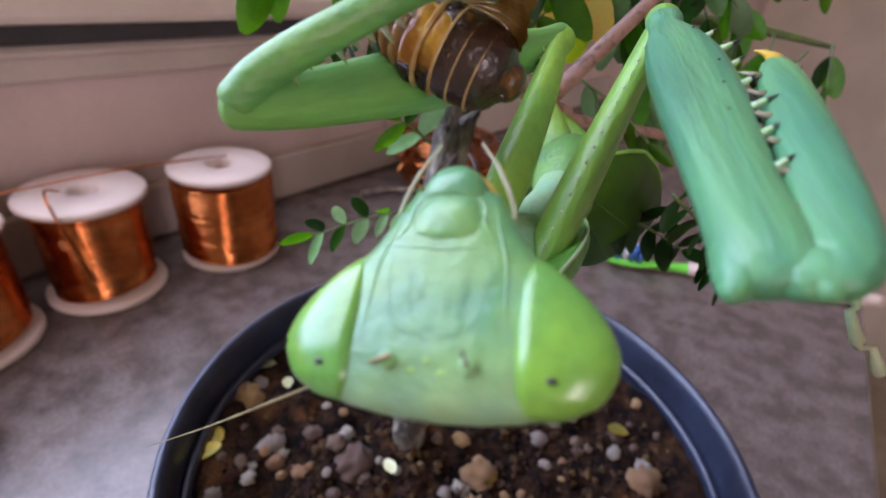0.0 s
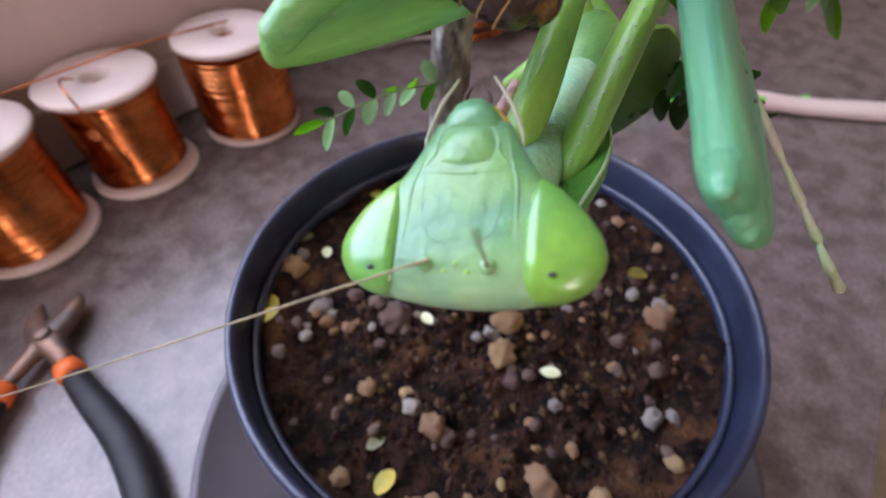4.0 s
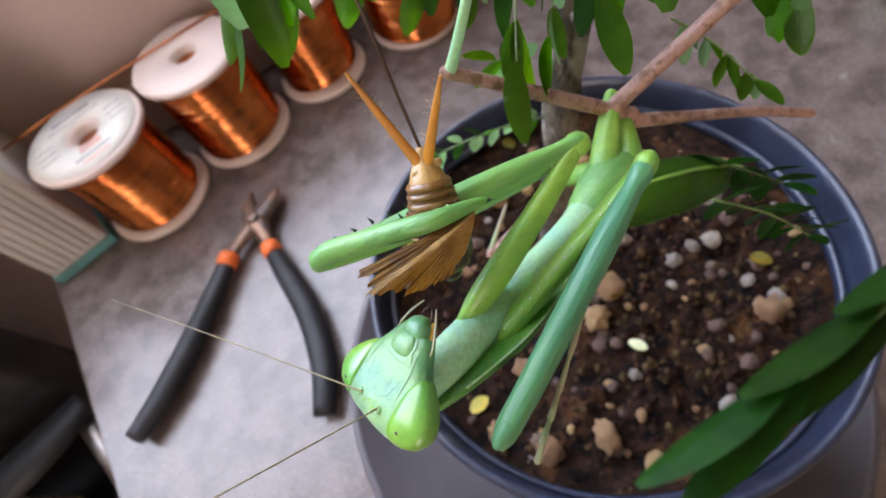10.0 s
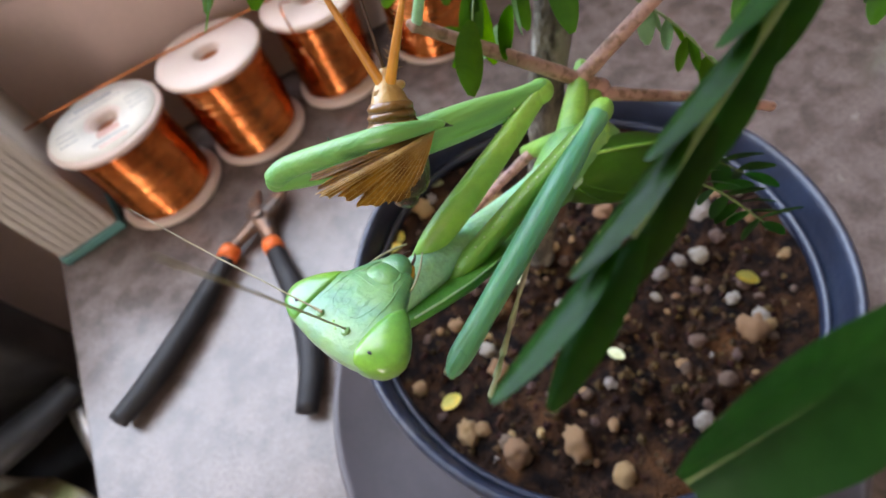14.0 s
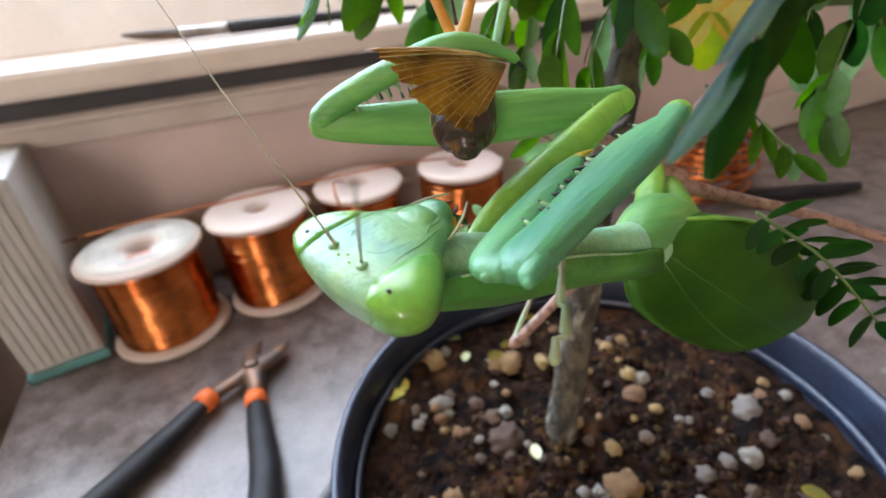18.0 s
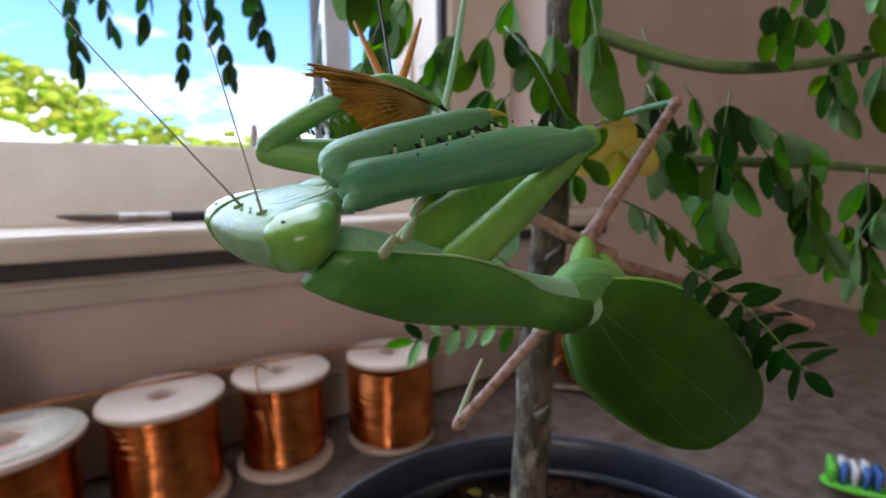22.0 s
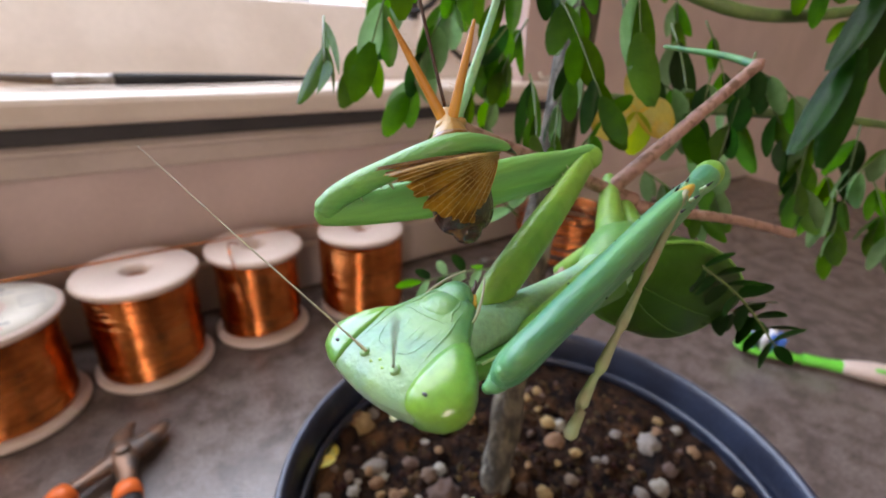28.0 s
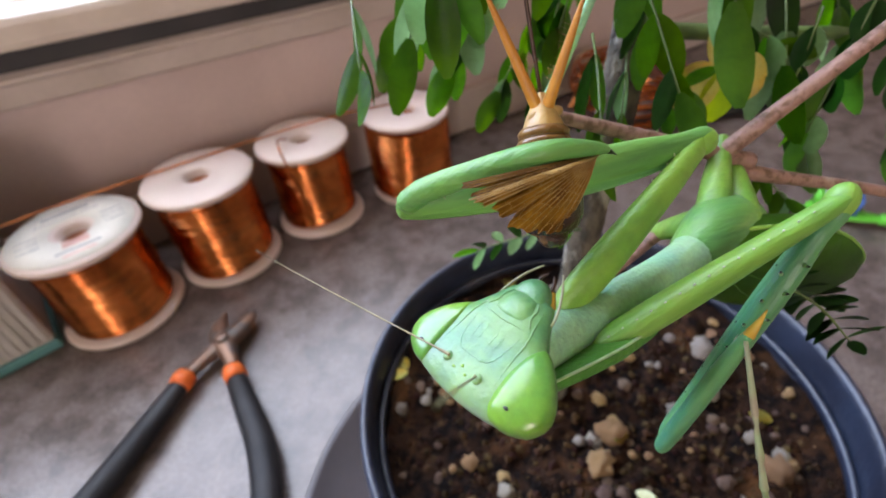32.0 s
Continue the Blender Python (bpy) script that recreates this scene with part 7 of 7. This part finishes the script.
PINK_LEG_ROWS = [
    (0.0, 0.00413, 0.00510, 0.00228, -3.4, -47.9, 151.9),
    (1.0, 0.00413, 0.00510, 0.00228, -1.0, -42.0, 149.9),
    (2.5, 0.00413, 0.00510, 0.00228, -0.4, -41.4, 149.2),
    (3.5, 0.00413, 0.00510, 0.00228, -0.6, -41.0, 148.9),
    (6.0, 0.00413, 0.00510, 0.00228, -0.9, -40.9, 147.6),
    (7.0, 0.00413, 0.00510, 0.00228, -3.6, -38.7, 152.8),
    (9.0, 0.00413, 0.00510, 0.00228, -1.4, -38.4, 155.7),
    (10.0, 0.00413, 0.00510, 0.00228, -1.3, -37.0, 156.1),
    (12.0, 0.00413, 0.00510, 0.00228, 1.4, -32.1, 154.4),
    (13.0, 0.00413, 0.00510, 0.00228, 1.0, -31.3, 151.4),
    (15.5, 0.00413, 0.00510, 0.00228, -0.1, -34.7, 156.7),
    (16.5, 0.00413, 0.00510, 0.00228, 0.6, -35.4, 157.1),
    (17.5, 0.00413, 0.00510, 0.00228, 2.0, -34.6, 157.6),
    (18.0, 0.00413, 0.00510, 0.00228, 1.3, -35.1, 156.7),
    (19.0, 0.00413, 0.00510, 0.00228, -2.1, -34.9, 156.2),
    (20.0, 0.00413, 0.00510, 0.00228, 0.6, -37.8, 151.3),
    (20.5, 0.00413, 0.00510, 0.00228, 3.1, -37.5, 162.2),
    (21.0, 0.00413, 0.00510, 0.00228, 5.4, -36.8, 166.9),
    (22.0, 0.00413, 0.00510, 0.00228, 4.2, -38.9, 174.7),
    (23.0, 0.00413, 0.00510, 0.00228, 0.7, -44.9, 169.3),
    (24.0, 0.00413, 0.00510, 0.00228, -2.6, -48.7, 172.3),
    (24.5, 0.00413, 0.00510, 0.00228, -2.6, -55.7, 169.0),
    (26.5, 0.00413, 0.00510, 0.00228, -3.1, -55.8, 165.9),
    (28.0, 0.00413, 0.00510, 0.00228, 0.4, -56.8, 170.3),
    (29.0, 0.00413, 0.00510, 0.00228, 1.5, -55.8, 169.6),
    (30.0, 0.00413, 0.00510, 0.00228, 1.9, -56.3, 173.1),
    (31.0, 0.00413, 0.00510, 0.00228, 0.5, -54.3, 177.1),
    (31.5, 0.00413, 0.00510, 0.00228, -0.1, -54.7, 175.5),
    (32.0, 0.00413, 0.00510, 0.00228, -0.1, -53.1, 173.9),
]
LEFT_LEG_ROWS = [
    (0.00, 0.00675, 0.00418, 0.00069, 52.9, 34.5, -132.5),
    (1.00, 0.00680, 0.00429, 0.00071, 53.4, 34.7, -129.8),
    (2.50, 0.00678, 0.00426, 0.00070, 53.2, 34.5, -130.5),
    (3.50, 0.00680, 0.00424, 0.00074, 53.8, 35.5, -131.0),
    (6.00, 0.00671, 0.00386, 0.00085, 54.3, 40.1, -140.4),
    (7.00, 0.00665, 0.00445, 0.00042, 49.1, 27.3, -126.1),
    (9.00, 0.00670, 0.00428, 0.00057, 51.2, 31.3, -130.4),
    (10.00, 0.00674, 0.00431, 0.00060, 51.7, 32.0, -129.5),
    (12.00, 0.00682, 0.00410, 0.00086, 55.4, 38.7, -133.8),
    (13.00, 0.00681, 0.00418, 0.00078, 54.3, 36.6, -132.0),
    (15.50, 0.00678, 0.00408, 0.00080, 54.3, 37.4, -134.6),
    (16.50, 0.00683, 0.00410, 0.00088, 55.7, 39.2, -133.7),
    (17.50, 0.00681, 0.00408, 0.00087, 55.4, 38.9, -134.2),
    (18.00, 0.00681, 0.00415, 0.00082, 54.8, 37.6, -132.8),
    (19.00, 0.00687, 0.00431, 0.00084, 55.5, 37.3, -128.7),
    (20.50, 0.00678, 0.00393, 0.00092, 55.7, 40.9, -137.9),
    (21.00, 0.00675, 0.00391, 0.00087, 54.9, 40.1, -138.8),
    (22.00, 0.00674, 0.00397, 0.00081, 54.2, 38.5, -137.5),
    (22.50, 0.00362, 0.00209, -0.00010, 89.6, 57.9, -119.9),
    (23.00, 0.00050, 0.00020, -0.00100, 151.5, 62.1, -74.5),
    (24.00, 0.00050, 0.00020, -0.00100, 128.8, 61.7, -85.0),
    (24.50, 0.00050, 0.00020, -0.00100, 71.2, 57.2, -134.2),
    (26.50, 0.00050, 0.00020, -0.00100, 41.6, 47.9, -176.8),
    (27.20, 0.00660, 0.00362, 0.00088, 53.4, 43.1, -147.9),
    (29.00, 0.00671, 0.00394, 0.00078, 53.5, 37.8, -138.6),
    (30.00, 0.00701, 0.00413, 0.00127, 62.8, 46.1, -128.9),
    (31.00, 0.00696, 0.00411, 0.00117, 60.9, 44.6, -130.6),
    (31.50, 0.00699, 0.00412, 0.00124, 62.2, 45.7, -129.5),
    (32.00, 0.00699, 0.00415, 0.00122, 61.9, 45.1, -129.1),
]
LEFT_TIBIA_ROWS = [
    (0.00, 0.00000, 0.00000, 0.02250, -76.5, 52.2, 35.7),
    (1.00, 0.00000, 0.00000, 0.02250, -73.6, 49.5, 39.3),
    (2.50, 0.00000, 0.00000, 0.02250, -72.2, 49.6, 40.8),
    (3.50, 0.00000, 0.00000, 0.02250, -72.3, 49.6, 41.7),
    (6.00, 0.00000, 0.00000, 0.02250, -65.6, 52.1, 53.4),
    (7.00, 0.00000, 0.00000, 0.02250, -60.3, 45.1, 39.6),
    (9.00, 0.00000, 0.00000, 0.02250, -63.5, 47.7, 44.9),
    (10.00, 0.00000, 0.00000, 0.02250, -62.5, 45.8, 45.8),
    (12.00, 0.00000, 0.00000, 0.02250, -62.8, 46.1, 54.8),
    (13.00, 0.00000, 0.00000, 0.02250, -61.5, 44.7, 53.2),
    (15.50, 0.00000, 0.00000, 0.02250, -64.0, 48.0, 51.9),
    (16.50, 0.00000, 0.00000, 0.02250, -67.3, 48.2, 51.4),
    (17.50, 0.00000, 0.00000, 0.02250, -66.0, 48.4, 53.7),
    (18.00, 0.00000, 0.00000, 0.02250, -65.9, 47.6, 51.5),
    (19.00, 0.00000, 0.00000, 0.02250, -66.8, 44.0, 46.1),
    (20.50, 0.00000, 0.00000, 0.02250, -67.9, 52.1, 56.4),
    (21.00, 0.00000, 0.00000, 0.02250, -66.3, 53.3, 59.8),
    (22.00, 0.00000, 0.00000, 0.02250, -66.8, 53.1, 57.7),
    (22.33, 0.00000, 0.00000, 0.02250, -42.3, 24.6, 44.7),
    (22.67, 0.00000, 0.00000, 0.02250, -14.8, 3.4, 22.6),
    (23.00, 0.00000, 0.00000, 0.02250, 18.3, -4.0, -6.6),
    (24.00, 0.00000, 0.00000, 0.02250, 46.6, -9.8, -30.2),
    (24.50, 0.00000, 0.00000, 0.02250, 10.8, -9.3, -11.6),
    (26.50, 0.00000, 0.00000, 0.02250, 1.2, -0.9, -3.0),
    (26.73, 0.00000, 0.00000, 0.02250, -28.8, 11.1, 23.8),
    (26.97, 0.00000, 0.00000, 0.02250, -53.4, 34.0, 43.7),
    (27.20, 0.00000, 0.00000, 0.02250, -77.2, 62.4, 54.8),
    (29.00, 0.00000, 0.00000, 0.02250, -77.0, 57.6, 48.5),
    (30.00, 0.00000, 0.00000, 0.02250, -92.6, 52.5, 40.4),
    (31.00, 0.00000, 0.00000, 0.02250, -88.5, 52.8, 42.4),
    (31.50, 0.00000, 0.00000, 0.02250, -89.4, 51.8, 41.5),
    (32.00, 0.00000, 0.00000, 0.02250, -86.8, 50.7, 42.4),
]
FROND_ROWS = [
    (0.0, 0.02169, -0.00204, 0.17133, 152.9, -37.7, -136.2),
    (1.0, 0.01575, -0.00253, 0.16963, 146.7, -46.0, -144.4),
    (3.5, 0.01671, -0.00355, 0.16780, 145.7, -56.0, -137.6),
    (5.5, 0.01233, 0.00004, 0.18015, 141.0, -59.6, -122.5),
    (6.0, 0.01340, 0.00082, 0.18136, 141.9, -58.9, -119.8),
    (7.0, 0.01567, 0.00628, 0.18014, 127.2, -67.8, -116.2),
    (8.0, 0.01182, 0.00233, 0.18147, 104.6, -72.5, -99.6),
    (9.0, 0.01353, 0.00264, 0.18617, 96.7, -71.9, -87.9),
    (10.0, 0.01563, -0.00056, 0.18458, 93.1, -69.5, -85.9),
    (11.0, 0.01712, -0.00208, 0.18258, 98.7, -66.8, -89.5),
    (12.0, 0.01688, -0.00202, 0.18339, 101.4, -66.8, -88.6),
    (12.6, 0.01784, -0.00271, 0.18440, 106.5, -66.2, -89.6),
    (13.0, 0.01706, -0.00188, 0.18455, 115.9, -64.0, -91.2),
    (13.5, 0.01658, -0.00356, 0.18400, 119.7, -62.8, -91.3),
    (15.5, 0.01622, -0.00494, 0.18229, 133.4, -53.0, -94.6),
    (16.5, 0.01649, -0.00689, 0.18072, 138.3, -46.5, -93.1),
    (17.5, 0.01747, -0.00283, 0.17527, 139.7, -42.1, -96.3),
    (18.0, 0.01853, 0.00023, 0.17290, 141.4, -40.1, -97.8),
    (19.0, 0.01773, -0.00150, 0.17443, 142.0, -35.5, -103.1),
    (20.5, 0.01826, -0.00180, 0.17395, 149.9, -27.3, -105.8),
    (21.5, 0.02416, -0.00636, 0.17412, 148.4, -21.5, -108.6),
    (23.0, 0.01255, -0.01408, 0.16973, 152.0, -12.3, -114.4),
    (24.5, 0.00892, -0.00777, 0.17411, 153.7, -17.4, -123.0),
    (26.5, 0.01480, -0.00297, 0.17645, 153.3, -26.6, -120.1),
    (28.0, 0.01475, -0.00289, 0.17692, 150.1, -33.5, -115.4),
    (29.0, 0.01721, -0.00395, 0.17646, 151.2, -35.7, -109.4),
    (30.0, 0.01894, -0.00424, 0.17581, 144.4, -41.0, -105.2),
    (31.0, 0.01986, 0.00252, 0.18185, 140.5, -44.6, -106.4),
    (32.0, 0.02068, 0.00414, 0.18357, 139.7, -49.4, -107.3),
]

NEAR_LEAF_ROWS = [
    (0.0, 0.01090, -0.00184, 0.16593, 67.8, -55.7, -26.9),
    (5.5, 0.01122, -0.00751, 0.17723, 44.3, -39.3, -4.5),
    (6.3, 0.01492, -0.00281, 0.17877, 43.1, -34.5, -5.9),
    (7.0, 0.01483, 0.00083, 0.17801, 39.4, -28.9, -7.0),
    (7.5, 0.01381, -0.00001, 0.17871, 37.3, -27.1, -3.1),
    (8.0, 0.01339, -0.00148, 0.18081, 36.4, -25.7, 1.6),
    (8.7, 0.01548, -0.00342, 0.18585, 36.5, -25.8, 7.7),
    (9.5, 0.01790, -0.00425, 0.18819, 38.9, -25.2, 7.9),
    (10.5, 0.02038, -0.00565, 0.18464, 44.6, -27.3, 6.5),
    (11.5, 0.02090, -0.00635, 0.18445, 45.1, -26.8, 7.2),
    (12.6, 0.02366, -0.00606, 0.18524, 43.6, -24.9, 7.2),
    (13.0, 0.02330, -0.00699, 0.18444, 43.4, -23.8, 6.0),
    (13.5, 0.02065, -0.00713, 0.18224, 44.0, -21.9, 1.1),
    (15.5, 0.01976, -0.00968, 0.17769, 54.5, -27.6, -1.3),
    (16.0, 0.02007, -0.01062, 0.17646, 57.7, -28.8, -1.6),
    (16.5, 0.02103, -0.01181, 0.17617, 60.8, -33.6, 1.1),
    (17.0, 0.01904, -0.01087, 0.17465, 63.6, -37.0, 1.7),
    (17.8, 0.01880, -0.00993, 0.16965, 69.3, -45.1, -0.7),
    (18.5, 0.01591, -0.01043, 0.16585, 76.6, -48.0, -8.2),
    (20.0, 0.01251, -0.00973, 0.16229, 91.0, -50.9, -24.2),
    (21.5, 0.01553, -0.01192, 0.16011, 102.4, -50.3, -34.4),
    (23.0, 0.00127, -0.01581, 0.15296, 114.9, -50.6, -48.7),
    (24.5, -0.00618, -0.00965, 0.15457, 110.9, -54.6, -53.2),
    (26.0, 0.00051, -0.01090, 0.16216, 98.7, -55.4, -41.6),
    (27.5, 0.00547, -0.01102, 0.16818, 85.1, -55.1, -27.7),
    (29.0, 0.01027, -0.01417, 0.17335, 73.8, -51.5, -13.5),
    (30.5, 0.01090, -0.01099, 0.17695, 66.1, -47.2, -4.2),
    (32.0, 0.00727, -0.00491, 0.18333, 58.1, -43.4, -2.0),
]


def motions():
    def key(ob, rows):
        walk(ob, [(t, pose(*p)) for t, *p in rows])
    key(mantis, MANTIS_ROWS)
    # the prey goes with the mantis, which turns it over once early on
    turned = [(0.0, -40, 40), (3.5, -40, 40), (4.5, -20, 20), (5.5, 0, 0), (32.0, 0, 0)]
    lean = V((-0.605, -0.574, 0.551))
    times = sorted({r[0] for r in MANTIS_ROWS} | {q[0] for q in turned})
    prey_rows = []
    for t in times:
        at = [float(np.interp(t, [r[0] for r in MANTIS_ROWS], [r[k] for r in MANTIS_ROWS])) for k in range(1, 7)]
        a, b = (float(np.interp(t, [q[0] for q in turned], [q[k] for q in turned])) for k in (1, 2))
        prey_rows.append((t, pose(*at) @ Matrix.Translation(PTIP + pd * 0.005) @ Matrix.Rotation(radians(b), 4, lean) @ Matrix.Rotation(radians(a), 4, pd) @ Matrix.Translation(-pd * 0.005)))
    walk(prey, prey_rows)
    key(head, HEAD_ROWS)
    key(coxa_r, COXA_ROWS)
    key(femur_r, FEMUR_ROWS)
    key(tarsus_r, TARSUS_ROWS)
    key(antennae[0], ANTENNA_L_ROWS)
    key(antennae[1], ANTENNA_R_ROWS)
    key(pink, PINK_LEG_ROWS)
    key(left_leg, LEFT_LEG_ROWS)
    key(left_tibia, LEFT_TIBIA_ROWS)
    key(sway, FROND_ROWS)
    key(near, NEAR_LEAF_ROWS)


motions()
